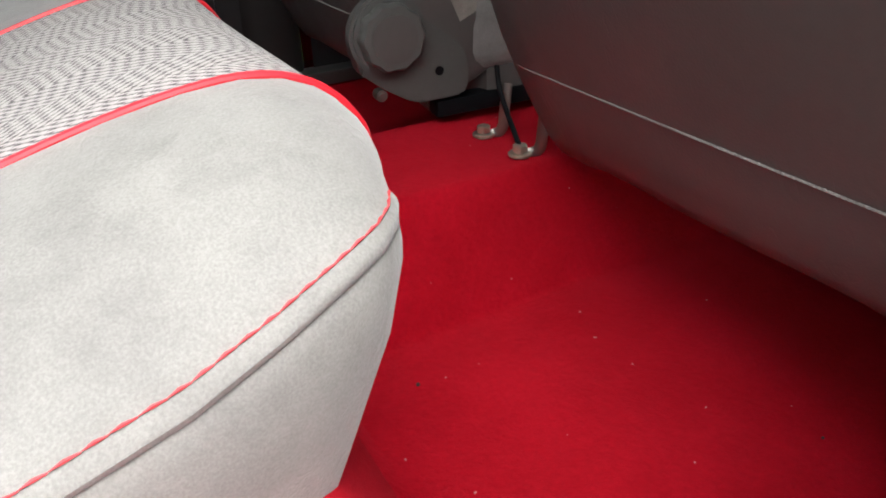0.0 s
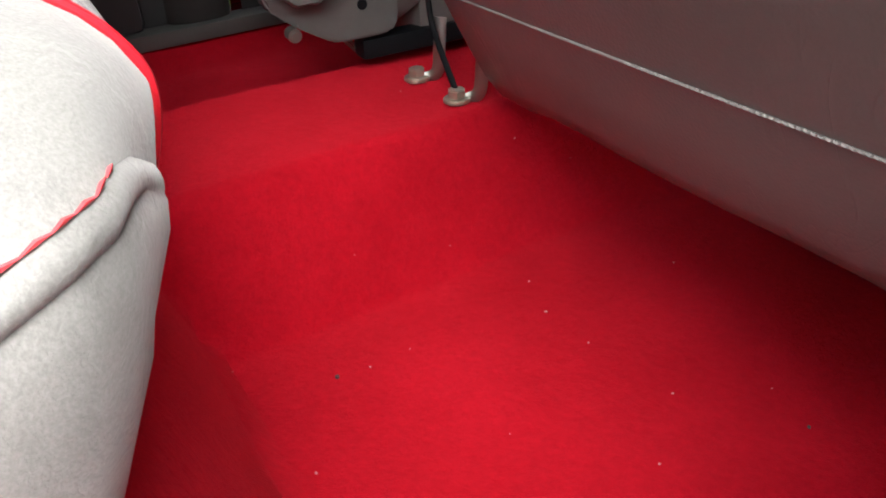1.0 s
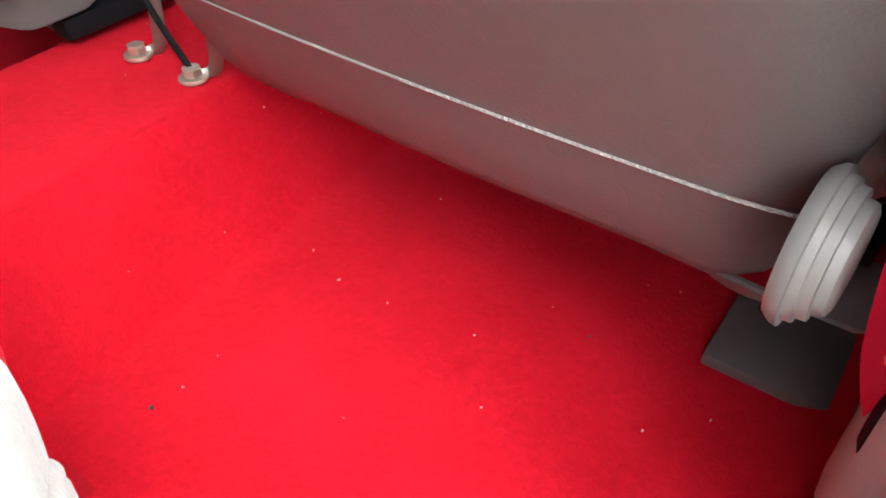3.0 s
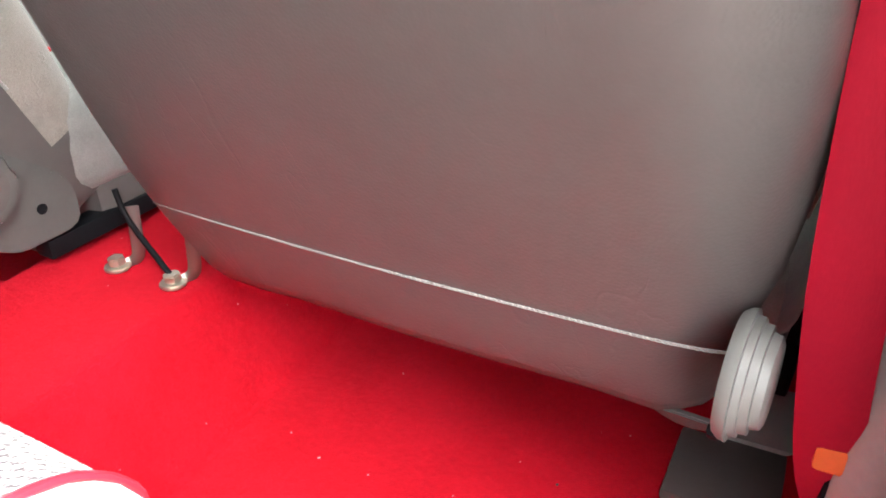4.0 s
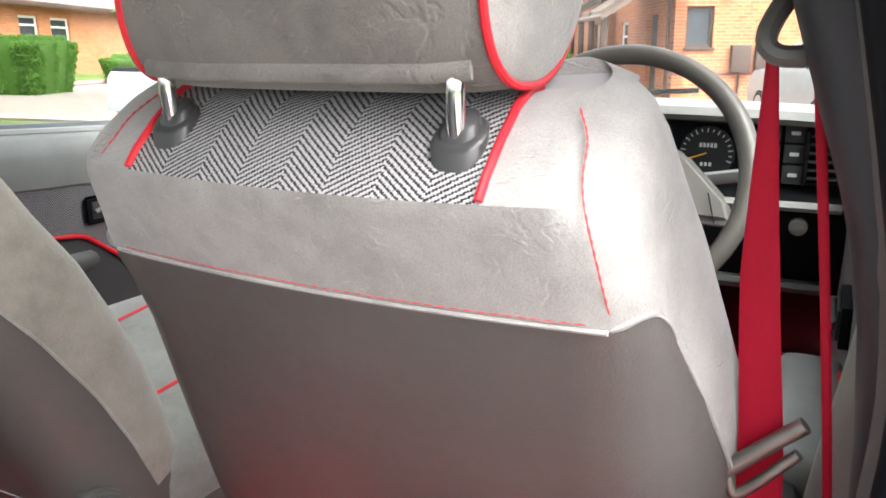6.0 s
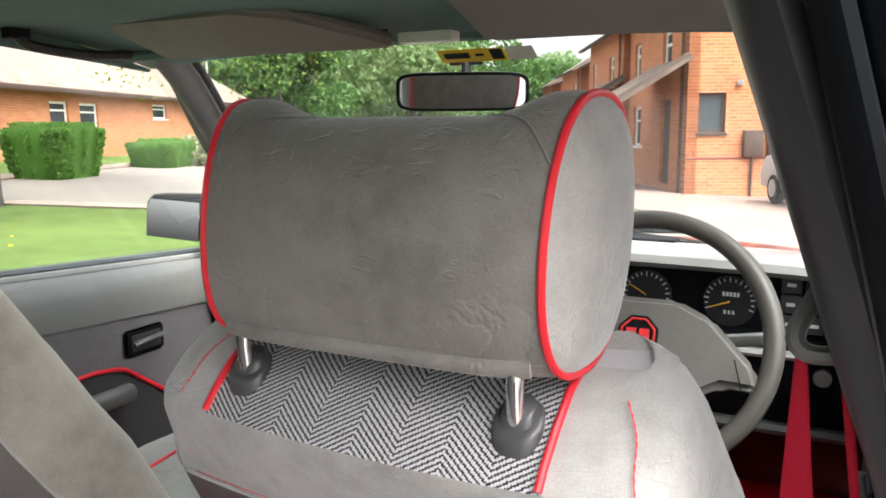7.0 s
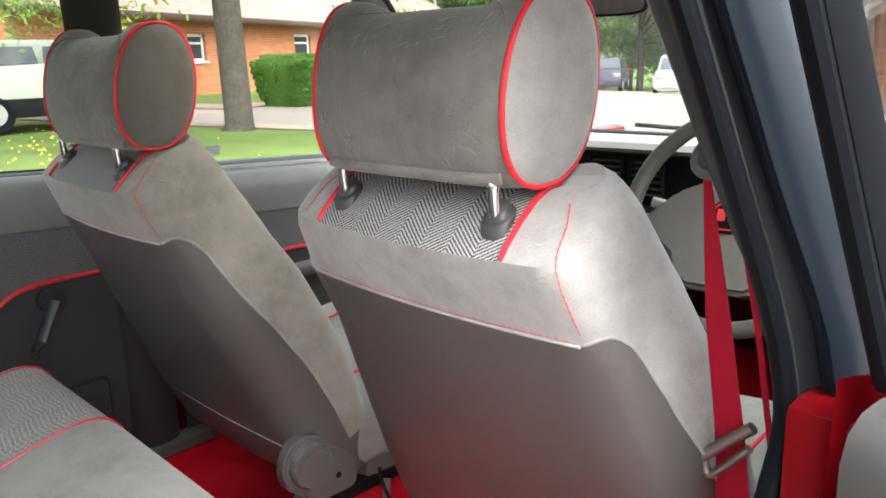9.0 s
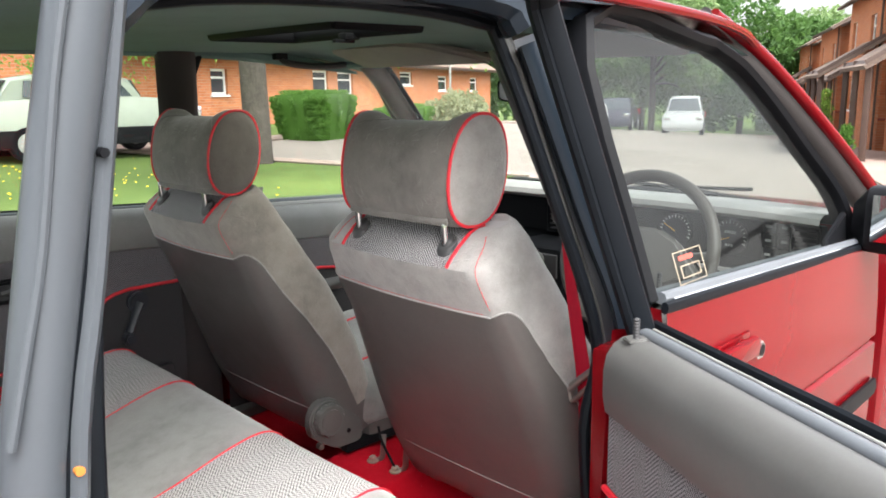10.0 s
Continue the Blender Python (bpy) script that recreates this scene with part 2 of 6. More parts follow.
def carpet_material():
    c = (0.56, 0.006, 0.016)
    m = Mat("red_carpet", c, 0.95, spec=0.1)
    big = m.noise(7, 4)
    mid = m.noise(170, 4, 0.7)
    fine = m.noise(1400, 2)
    col = m.ramp(big, (0.3, (0.44, 0.003, 0.012)), (0.7, (0.58, 0.006, 0.02)))
    col = m.mix(0.5, col, m.ramp(mid, (0.3, (0.6, 0.6, 0.6)), (0.7, (1, 1, 1))), "MULTIPLY")
    col = m.mix(0.5, col, m.ramp(fine, (0.25, (0.6, 0.6, 0.6)), (0.7, (1, 1, 1))), "MULTIPLY")
    m.base(col)
    m.sheen(0.35, 0.45, (1.0, 0.04, 0.07))
    tuft = m.noise(75, 3, 0.65)
    m.bump(fine, 0.6, 0.002)
    m.bump(mid, 0.6, 0.003)
    m.bump(tuft, 0.35, 0.004)
    return m.m


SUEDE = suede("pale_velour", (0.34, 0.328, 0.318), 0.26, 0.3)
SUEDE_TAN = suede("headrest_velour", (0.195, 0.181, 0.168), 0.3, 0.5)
# passenger seat's copies of the velour: warm light, then shade, put into the colour
SUEDE_WARM_LIT = suede("warm_lit_velour", (0.3, 0.276, 0.247), 0.26, 0.3)
SUEDE_SHADED = suede("shaded_velour", (0.15, 0.138, 0.125), 0.2)
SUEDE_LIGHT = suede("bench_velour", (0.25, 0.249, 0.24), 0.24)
ZIP = plastic("zip_cord", (0.21, 0.197, 0.187), 0.6)
KNOB = plastic("knob_grey", (0.17, 0.168, 0.16), 0.42)
TWEED = tweed("herringbone_tweed", (0.42, 0.41, 0.42), (0.022, 0.02, 0.022), 0.034, 0.0058)
TWEED_BENCH = tweed("bench_tweed", (0.43, 0.42, 0.41), (0.075, 0.067, 0.072), 0.042, 0.0074, 0.7, 0.22)
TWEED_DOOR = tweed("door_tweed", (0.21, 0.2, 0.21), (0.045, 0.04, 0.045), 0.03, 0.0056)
VINYL = vinyl("grey_brown_vinyl", (0.1, 0.091, 0.088), 0.36, creased=True)
VINYL_DARK = vinyl("dark_grey_vinyl", (0.036, 0.036, 0.038), 0.55)
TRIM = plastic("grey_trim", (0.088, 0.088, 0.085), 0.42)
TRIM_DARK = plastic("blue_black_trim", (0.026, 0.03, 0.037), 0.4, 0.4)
# grey trim lightened in colour for the sky light on the left doors
TRIM_SKYLIT = plastic("skylit_grey_trim", (0.2, 0.2, 0.195), 0.45)
TRIM_LIGHT = plastic("light_grey_plastic", (0.27, 0.27, 0.26), 0.4)
# light grey trim, raised further in colour for light from the door opening
PILLAR_PALE_LIT = plastic("lit_pale_pillar_trim", (0.34, 0.33, 0.31), 0.4)
BLACK = plastic("black_plastic", (0.006, 0.0065, 0.008), 0.5, 0.1)
RUBBER = plastic("black_rubber", (0.005, 0.0065, 0.009), 0.5, 0.1)
PILLAR_GREY = paint("grey_pillar_film", (0.065, 0.073, 0.083), 0.28)
PIPING = plastic("red_piping", (0.62, 0.016, 0.03), 0.4)
THREAD = plastic("red_thread", (0.6, 0.06, 0.07), 0.8)
CARPET = carpet_material()
CHROME = metal("chrome", (0.8, 0.8, 0.82), 0.1)
STEEL = metal("dull_steel", (0.32, 0.31, 0.29), 0.38)
BELT = Mat("red_webbing", (0.36, 0.004, 0.022), 0.65, spec=0.25)
BELT.vary(8, 0.08, 200, 0.05)
BELT.bump(BELT.noise(900, 1, stretch=(1, 1, 0.2)), 0.4, 0.0006)
BELT = BELT.m
RED_PAINT = paint("red_paint", (0.128, 0.0024, 0.0048), 0.14)
BLUE_BLACK = paint("blue_black_paint", (0.012, 0.017, 0.024), 0.2)
HEADLINER = vinyl("teal_grey_headlining", (0.115, 0.185, 0.178), 0.85, 260, 0.2)
GLASS = glass_sheet("clear_glass", (0.94, 0.97, 0.95))
SCREEN_GLASS = glass_sheet("windscreen_glass", (0.92, 0.95, 0.93), 0.08, 0.12)
GLASS_HAZY = glass_sheet("dusty_glass", (0.58, 0.61, 0.6), 0.01, 0.15)
ZINC = metal("dull_zinc", (0.62, 0.58, 0.5), 0.42)
PILLAR_BROWN = vinyl("brown_black_pillar", (0.024, 0.021, 0.021), 0.6)
SEAL_BLUE = plastic("blue_grey_seal", (0.105, 0.115, 0.128), 0.4)
MIRROR = metal("mirror_silver", (0.85, 0.87, 0.88), 0.02)

# ---- front seats ----
GUIDE = plastic("guide_grey", (0.05, 0.05, 0.052), 0.4)
FLOOR = 0.30
LEAN_BACK = math.atan2(0.17, 0.39)


def back_point(u, v, w):
    """A point of a seat's back: u across, v up along the back from its foot, w forward from its rear face. z counts from the floor."""
    c, s = math.cos(LEAN_BACK), math.sin(LEAN_BACK)
    w += 0.010
    return Vector((u, 0.215 - v * s + w * c, 0.185 + v * c + w * s))


def half_width(v):
    keys = [(-0.045, 0.2), (-0.03, 0.23), (-0.01, 0.237), (0.03, 0.24), (0.08, 0.243), (0.135, 0.247), (0.2, 0.249), (0.3, 0.2505), (0.335, 0.249), (0.4, 0.24), (0.434, 0.234), (0.46, 0.23), (0.506, 0.221), (0.52, 0.217), (0.55, 0.211), (0.568, 0.205), (0.577, 0.195), (0.584, 0.176)]
    for (a, x), (b, y) in zip(keys, keys[1:]):
        if v <= b:
            k = max(0, (v - a) / (b - a))
            return lerp(x, y, k)
    return keys[-1][1]


def drawn_in(v, pinch=True):
    """How far the right side of the back is drawn in beside the recliner."""
    if not pinch and v < 0.22:
        return 1.0
    return float(np.interp(v, [-0.03, 0.0, 0.05, 0.085, 0.12], [0.93, 0.93, 0.935, 0.965, 1.0]))


def left_out(v):
    """How far the left side of the foot stands out."""
    return float(np.interp(v, [0.0, 0.07, 0.2, 0.3], [1.03, 1.06, 1.04, 1.0]))


def corner_reach(v):
    """How far across the rear corner is rounded; the upper cover has a crisper corner."""
    return float(np.interp(v, [0.4, 0.48], [0.05, 0.026]))


BACK_FACE = [(-0.034, 0.05), (-0.033, 0.03), (-0.029, 0.015), (-0.02, 0.006), (0.0, 0.001), (0.035, 0.0), (0.5, 0.0)]


def twist(u, v):
    """The foot of the back is turned a little against its top."""
    return 0.03 * u * max(0, min(1, (0.4 - v) / 0.35))


def face_w(u, v):
    """The rear face's depth at a place of the back."""
    return float(np.interp(v, [a for a, _ in BACK_FACE], [b for _, b in BACK_FACE])) - 0.012 * (1 - min(1, abs(u) / 0.24) ** 2) + twist(u, v)


def wrap(v):
    """How far the vinyl goes round the right side: most at the foot."""
    return float(np.interp(v, [0.0, 0.1, 0.2, 0.3, 0.38, 0.44], [1.6, 1.52, 1.45, 1.28, 1.08, 1.0]))


def back_ring(v, w0, w1, r, cols, pinch=True):
    """A ring round the seat's back, from the left rear to the right, round the front and back."""
    hw = half_width(v)
    pts, tags = [], []
    # the foot's left corner is crisper than its right one
    rl = min(r, corner_reach(v), float(np.interp(v, [0.1, 0.36], [0.014, 0.05])))
    dl = min(r, float(np.interp(v, [0.1, 0.36], [0.02, 0.05])))
    flat = hw - r
    ru = min(r, corner_reach(v))
    side = hw - ru
    us = [-hw + rl] + [max(-side + 0.003, min(side - 0.003, c)) for c in cols] + [side]
    for u in us:
        pts.append((u, w0 - 0.012 * (1 - (u / hw) ** 2)))
        tags.append("rear")
    for k in range(1, 7):
        q = k * wrap(v)
        a = math.pi / 2 * min(1.0, q / 7)
        pts.append((side + ru * math.sin(a), w0 + r * (1 - math.cos(a)) + max(0.0, q - 7) / 4 * (w1 - w0 - 2 * r)))
        tags.append("corner_r")
    for k in range(0, 6):
        a = math.pi / 2 * k / 6
        pts.append((flat + r * math.cos(a), w1 - r + r * math.sin(a)))
        tags.append("side_r" if k < 2 else "front_r")
    for u in reversed([max(-flat, min(flat, q)) for q in us]):
        pts.append((u, w1 - 0.03 * max(0, 1 - (u / 0.15) ** 2)))
        tags.append("front")
    for k in range(0, 6):
        a = math.pi / 2 * k / 6
        pts.append((-flat - r * math.sin(a), w1 - r + r * math.cos(a)))
        tags.append("front_l" if k < 4 else "side_l")
    for k in range(0, 6):
        a = math.pi / 2 * (1 - k / 6)
        pts.append((-hw + rl - rl * math.sin(a), w0 + dl * (1 - math.cos(a))))
        tags.append("corner_l")
    bell = float(np.interp(v, [0.4, 0.485, 0.545], [0.0, 1.0, 0.0]))
    drop = []
    seen_r = seen_l = 0
    for tag in tags:
        if tag == "corner_r":
            seen_r += 1
            drop.append(bell * (0.0, -0.002, -0.004, -0.004, 0.0, 0.013, 0.042)[seen_r])
        elif tag == "corner_l":
            drop.append(bell * (0.042, 0.013, 0.0, -0.004, -0.004, -0.002)[seen_l])
            seen_l += 1
        else:
            drop.append(0.0)
    k = drawn_in(v, pinch)
    left = left_out(v)
    pts = [(u * (1 + (k - 1) * max(0, min(1, (u / hw - 0.55) / 0.4))) if u > 0 else u * (1 + (left - 1) * max(0, min(1, (-u / hw - 0.55) / 0.4))), w) for u, w in pts]
    low = max(0.0, (0.08 - v) / 0.11)
    return [back_point(u, v - 0.02 * min(1.0, low) * max(0.0, min(1.0, (abs(u) - 0.12) / 0.08)) - dv, w + twist(u, v)) for (u, w), dv in zip(pts, drop)], tags, pts


def dashes(points, r, pitch):
    """Thread laid along points in short stitches."""
    pts = smooth_path(points, 12)
    out, run, start = None, 0.0, None
    for p, q in zip(pts, pts[1:]):
        if start is None:
            start = p
        run += (q - p).length
        if run > pitch * 0.72:
            bit = tube([start, (start + q) / 2 + Vector((0, 0, r * 0.6)), q], [r * 0.5, r, r * 0.5], 5)
            out = bit if out is None else merge(out, bit)
            start, run = None, -pitch * 0.28
    return out


def front_seat(cx, dy, yaw, inner, label):
    """A bucket seat; inner is the side (+1 or -1) that faces the tunnel."""
    seat = thing("front_seat", label, "car seat", (cx, dy, FLOOR + 0.014), "front seats")
    seat.rotation_euler = (0, 0, radians(yaw))
    cols = [-0.17, -0.135, -0.09, -0.045, 0, 0.045, 0.09, 0.135, 0.17]
    levels = [(-0.034, 0.05, 0.1), (-0.033, 0.03, 0.12), (-0.029, 0.015, 0.14), (-0.02, 0.006, 0.15), (0.0, 0.001, 0.15), (0.035, 0.0, 0.152), (0.065, 0.0, 0.155), (0.1, 0.0, 0.16), (0.16, 0.0, 0.165),
              (0.24, 0.0, 0.165), (0.33, 0, 0.16), (0.4, 0, 0.15), (0.43, 0, 0.148), (0.45, 0, 0.146), (0.465, 0, 0.145), (0.474, 0, 0.144), (0.485, 0.0, 0.142), (0.515, 0.001, 0.14), (0.548, 0.0005, 0.137), (0.561, 0.004, 0.135),
              (0.568, 0.017, 0.134), (0.577, 0.04, 0.133), (0.584, 0.065, 0.13), (0.584, 0.085, 0.125), (0.579, 0.1, 0.118)]
    rings, uvs = [], []
    tags = None
    for v, w0, w1 in levels:
        ring, tags, flat = back_ring(v, w0, w1, min(0.05, (w1 - w0) * 0.48), cols, inner < 0)
        rings.append(ring)
        uvs.append([(u, v + w * 1.0 if n == "rear" else 0.7 - v) for (u, w), n in zip(flat, tags)])
    n = len(tags)

    def zone(j, i):
        k = (i + 1) % n
        a, b = tags[i], tags[k]
        mid = abs((rings[j][i].x + rings[j][k].x) / 2)
        v = levels[j][0]
        if v > 0.555 and mid < 0.136 and a == b and a in ("rear", "front"):
            return "tweed"
        if a == b == "front" and mid < 0.136:
            return "tweed"
        reach = 6
        first = tags.index("corner_r")
        if v < 0.482 and (a == b == "rear" or (first - 1 <= i < first + reach - 1)):
            return "vinyl"
        if v < 0.482 and a in ("corner_l",) and i - (n - 6) >= 6 - reach:
            return "vinyl"
        if v < 0.034 and a not in ("front",):
            return "vinyl"
        return "velour"
    part("back_panel", grid(rings, uvs, True, lambda j, i: zone(j, i) == "vinyl"), VINYL, seat, "smooth grey-brown vinyl back panel")
    # the passenger's cover has its warm light in the base colour
    part("back_cover", merge(grid(rings, uvs, True, lambda j, i: zone(j, i) == "velour")), SUEDE if inner < 0 else SUEDE_WARM_LIT, seat, "pale grey velour side and top cover" if inner < 0 else "pale grey velour side and top cover, tinted as warmly lit")
    part("back_insert", grid(rings, uvs, True, lambda j, i: zone(j, i) == "tweed"), TWEED, seat, "black and white herringbone tweed panel")
    low = bmesh.new()
    cap(low, rings[0])
    part("back_underside", low, VINYL_DARK, seat)
    high = bmesh.new()
    cap(high, rings[-1])
    part("back_top", high, TWEED, seat)
    # piping on both borders of the tweed, over the top
    for side in (-1, 1):
        line = []
        for j in range(next(q for q, lv in enumerate(levels) if lv[0] > 0.558), len(levels)):
            i = min(range(len(cols) + 2), key=lambda q: abs(rings[j][q].x - side * 0.135))
            line.append(rings[j][i] + Vector((0, 0, 0.002)))
        part("piping", tube(line, 0.0028, 8), PIPING, seat, "bright red piping")
        # fine stitch from the rear corner over the shoulder
        path = [back_point(side * 0.2, 0.487, 0.0005), back_point(side * 0.197, 0.52, -0.0015), back_point(side * 0.194, 0.549, -0.001),
                back_point(side * 0.19, 0.563, 0.0055), back_point(side * 0.186, 0.57, 0.018), back_point(side * 0.182, 0.579, 0.04), back_point(side * 0.17, 0.5855, 0.064)]
        if side < 0:
            path = [Vector((q.x * 0.9, q.y, q.z)) for q in path]
        part("stitching", dashes(path, 0.0008, 0.006), THREAD, seat, "fine red stitching")
        rim = []
        for v, q in ((0.485, 0.0), (0.487, 1.0), (0.489, 2.0), (0.489, 3.0), (0.485, 4.0), (0.472, 5.0), (0.459, 5.6), (0.443, 6.0), (0.42, 6.0), (0.38, 6.0), (0.34, 6.0), (0.3, 6.0), (0.25, 6.0), (0.2, 6.0), (0.15, 6.0), (0.1, 6.0)):
            q = q * wrap(v) if side > 0 else q
            far = max(0.0, q - 7) / 4
            q = min(q, 7.0)
            a = math.pi / 2 * q / 7
            row = 0.485 if v >= 0.443 else float(np.interp(v, [0.4, 0.443], [0.4, 0.485])) if v > 0.4 else v
            hw = half_width(row)
            cr = corner_reach(v) if side > 0 else min(corner_reach(v), float(np.interp(v, [0.1, 0.36], [0.014, 0.05])))
            u = hw - cr + cr * math.sin(a)
            f = drawn_in(v, inner < 0) if side > 0 else left_out(v)
            u *= 1 + (f - 1) * max(0, min(1, (u / hw - 0.55) / 0.4))
            rim.append(back_point(side * u, v, face_w(0.24, v) + twist(side * u, v) - twist(0.24, v) + 0.05 * (1 - math.cos(a)) - 0.0008 + far * 0.065) + Vector((0.001 if far else 0.0, 0, 0)))
        part("panel_seam", tube(rim, 0.0018, 6, steps=3), SUEDE, seat, "rolled velour edge")
    part("top_seam", tube([back_point(u, 0.4855, face_w(u, 0.485) - 0.0006) for u in np.linspace(-0.192, 0.199, 25)], 0.0016, 6), SUEDE, seat, "rolled velour edge")
    part("top_stitching", dashes([back_point(u, 0.4895, face_w(u, 0.489) - 0.0002) for u in np.linspace(-0.18, 0.19, 12)], 0.0005, 0.006), THREAD, seat, "fine red stitching")

    def seam(u, lift):
        v = 0.068 + 0.011 * max(0, 1 - (u / 0.22) ** 2) + 0.004 * max(0, (u - 0.18) / 0.04) ** 2
        return back_point(u, v, face_w(u, v) - lift)
    part("zip_seam", tube([seam(u, 0.0004) for u in np.linspace(-0.243, 0.222, 31)], 0.0011, 6), ZIP, seat, "pale corded seam")
    part("zip_teeth", dashes([seam(u, 0.0012) for u in np.linspace(0.0, 0.22, 16)], 0.0011, 0.0036), ZIP, seat, "pale zip teeth")
    flap = prism([(0.165, -0.04), (0.215, -0.04), (0.214, -0.056), (0.208, -0.066), (0.196, -0.074), (0.184, -0.072), (0.174, -0.06)], 0.005, 0.0018)
    for v in flap.verts:
        v.co = back_point(v.co.x, v.co.y, 0.012 + 0.25 * (-0.04 - v.co.y) + v.co.z)
    part("cover_flap", weld(flap), VINYL, seat, "loose vinyl flap")

    # cushion
    rings = []
    uv = []
    for y, z0, z1, hw in [(0.29, 0.2, 0.27, 0.2), (0.3, 0.18, 0.3, 0.235), (0.33, 0.17, 0.305, 0.245), (0.45, 0.17, 0.315, 0.25), (0.6, 0.17, 0.335, 0.25), (0.68, 0.18, 0.335, 0.245), (0.72, 0.19, 0.31, 0.23), (0.735, 0.2, 0.27, 0.2)]:
        ring = []
        for k in range(36):
            a = 2 * math.pi * k / 36
            cx_, sx_ = math.cos(a), math.sin(a)
            x = hw * math.copysign(abs(cx_) ** 0.35, cx_)
            z = (z0 + z1) / 2 + (z1 - z0) / 2 * math.copysign(abs(sx_) ** 0.45, sx_)
            if sx_ > 0:
                z -= 0.018 * max(0, 1 - (x / 0.15) ** 2)
            ring.append(Vector((x, y, z)))
        rings.append(ring)
    part("cushion", loft(rings), SUEDE_LIGHT, seat, "pale velour seat cushion")
    for side in (-1, 1):
        part("cushion_piping", tube([(side * 0.13, y, z) for y, z in [(0.33, 0.305), (0.38, 0.308), (0.45, 0.314), (0.6, 0.333), (0.68, 0.333), (0.722, 0.305)]], 0.0028, 8, steps=3), PIPING, seat, "red piping")
    part("cushion_base", box(-0.235, 0.33, 0.13, 0.235, 0.7, 0.2, 0.02), VINYL, seat, "vinyl-covered seat base")

    # recliner hinge on both sides, with its knob on the tunnel side
    for side in (1,):
        if inner < 0:
            # only the ribbed cover shows beside the driver's seat
            rows = []
            for x, r in ((0.232, 0.034), (0.236, 0.037), (0.2395, 0.0375), (0.24, 0.034), (0.244, 0.0335), (0.2445, 0.031), (0.249, 0.0305), (0.2495, 0.027), (0.254, 0.026), (0.2555, 0.023)):
                rows.append([Vector((x - 0.006, 0.185 + r * math.cos(a), 0.256 + r * math.sin(a))) for a in np.linspace(0, 2 * math.pi, 48, endpoint=False)])
            part("recliner_cover", loft(rows), KNOB, seat, "ribbed grey plastic recliner cover")
            part("recliner_bolt", move(disc(0.005, 0.008, 6, 0.001), Matrix.Translation((0.222, 0.198, 0.2)) @ Matrix.Rotation(math.pi / 2, 4, "Y")), BLACK, seat)
            continue
        x = 0.222
        recl = new("recliner")
        recl.parent = seat
        plate = prism([(0.158, 0.235), (0.165, 0.262), (0.18, 0.282), (0.2, 0.288), (0.222, 0.28), (0.285, 0.23), (0.294, 0.222), (0.299, 0.212), (0.302, 0.2), (0.302, 0.178), (0.299, 0.17), (0.292, 0.1645), (0.28, 0.163), (0.236, 0.163), (0.226, 0.1655), (0.192, 0.186), (0.165, 0.208)], 0.026, 0.003)
        for v in plate.verts:
            v.co = Vector((x + side * v.co.z, v.co.x, v.co.y))
        weld(plate)
        part("bracket", plate, TRIM, recl, "grey metal recliner bracket")
        turn = Matrix.Translation((x + side * 0.028, 0.198, 0.249)) @ Matrix.Rotation(math.pi / 2, 4, "Y")
        part("hub", move(disc(0.046, 0.02, 40, 0.004), turn), TRIM, recl)
        knob = bmesh.new()
        rows = []
        for w, f in ((0.0, 0.9), (0.006, 1.0), (0.022, 1.0), (0.028, 0.93)):
            rows.append([Vector((x + side * (0.034 + 0.7 * w), 0.198 + f * (0.037 + 0.0013 * math.cos(10 * a)) * math.cos(a), 0.249 + f * (0.037 + 0.0013 * math.cos(10 * a)) * math.sin(a))) for a in np.linspace(0, 2 * math.pi, 80, endpoint=False)])
        part("knob", loft(rows), TRIM, recl, "scalloped grey plastic knob")
        part("knob_cap", move(disc(0.027, 0.004, 32, 0.001), Matrix.Translation((x + side * 0.0545, 0.198, 0.249)) @ Matrix.Rotation(math.pi / 2, 4, "Y")), VINYL, recl)
        part("bracket_lug", move(disc(0.007, 0.02, 16, 0.003), Matrix.Translation((x + side * 0.014, 0.19, 0.178)) @ Matrix.Rotation(math.pi / 2, 4, "Y")), STEEL, recl, "worn steel lug")
        part("bolt_hole", move(disc(0.0055, 0.003, 16), Matrix.Translation((x + side * 0.0255, 0.262, 0.198)) @ Matrix.Rotation(math.pi / 2, 4, "Y")), BLACK, recl)

    # slide rails, standing on the floor
    for side in (-1, 1):
        z = 0.136 if side == inner else 0.02
        part("rail", box(side * 0.225 - 0.014, 0.262 if side == inner and inner > 0 else 0.48, z, side * 0.225 + 0.014, 0.72, z + 0.022, 0.004), BLACK, seat, "black steel slide rail")
        part("rail_riser", box(side * 0.225 - 0.01, 0.54, -0.01, side * 0.225 + 0.01, 0.58, 0.13, 0.003), BLACK, seat)
        part("rail_riser", box(side * 0.225 - 0.01, 0.62, -0.01, side * 0.225 + 0.01, 0.66, 0.13, 0.003), BLACK, seat)

    # headrest on two chromed posts
    rest = new("headrest")
    rest.parent = seat
    off, swing = (0.002, 2.5) if inner < 0 else (0.03, 2.0)
    turned = Matrix.Translation((0, 0.055, 0)) @ Matrix.Rotation(radians(swing), 4, "Z") @ Matrix.Translation((0, -0.055, 0))
    rows, ruv = [], []
    N = 48
    for q, x in enumerate(np.linspace(-0.162, 0.162, 25)):
        s = abs(x) / 0.162
        e = max(0.0, min(1.0, (s - 0.5) / 0.42))
        dip = 0.019 * (1 - e * e * (3 - 2 * e))
        inset = 0.94 + 0.06 * (1 - s ** 6)
        row, rv = [], []
        for k in range(N):
            a = 2 * math.pi * k / N
            yy = 0.057 * math.copysign(abs(math.cos(a)) ** 0.85, math.cos(a)) * inset
            zz = 0.091 * math.copysign(abs(math.sin(a)) ** 0.85, math.sin(a)) * inset
            if zz > 0:
                zz -= dip * (zz / 0.094) ** 1.3
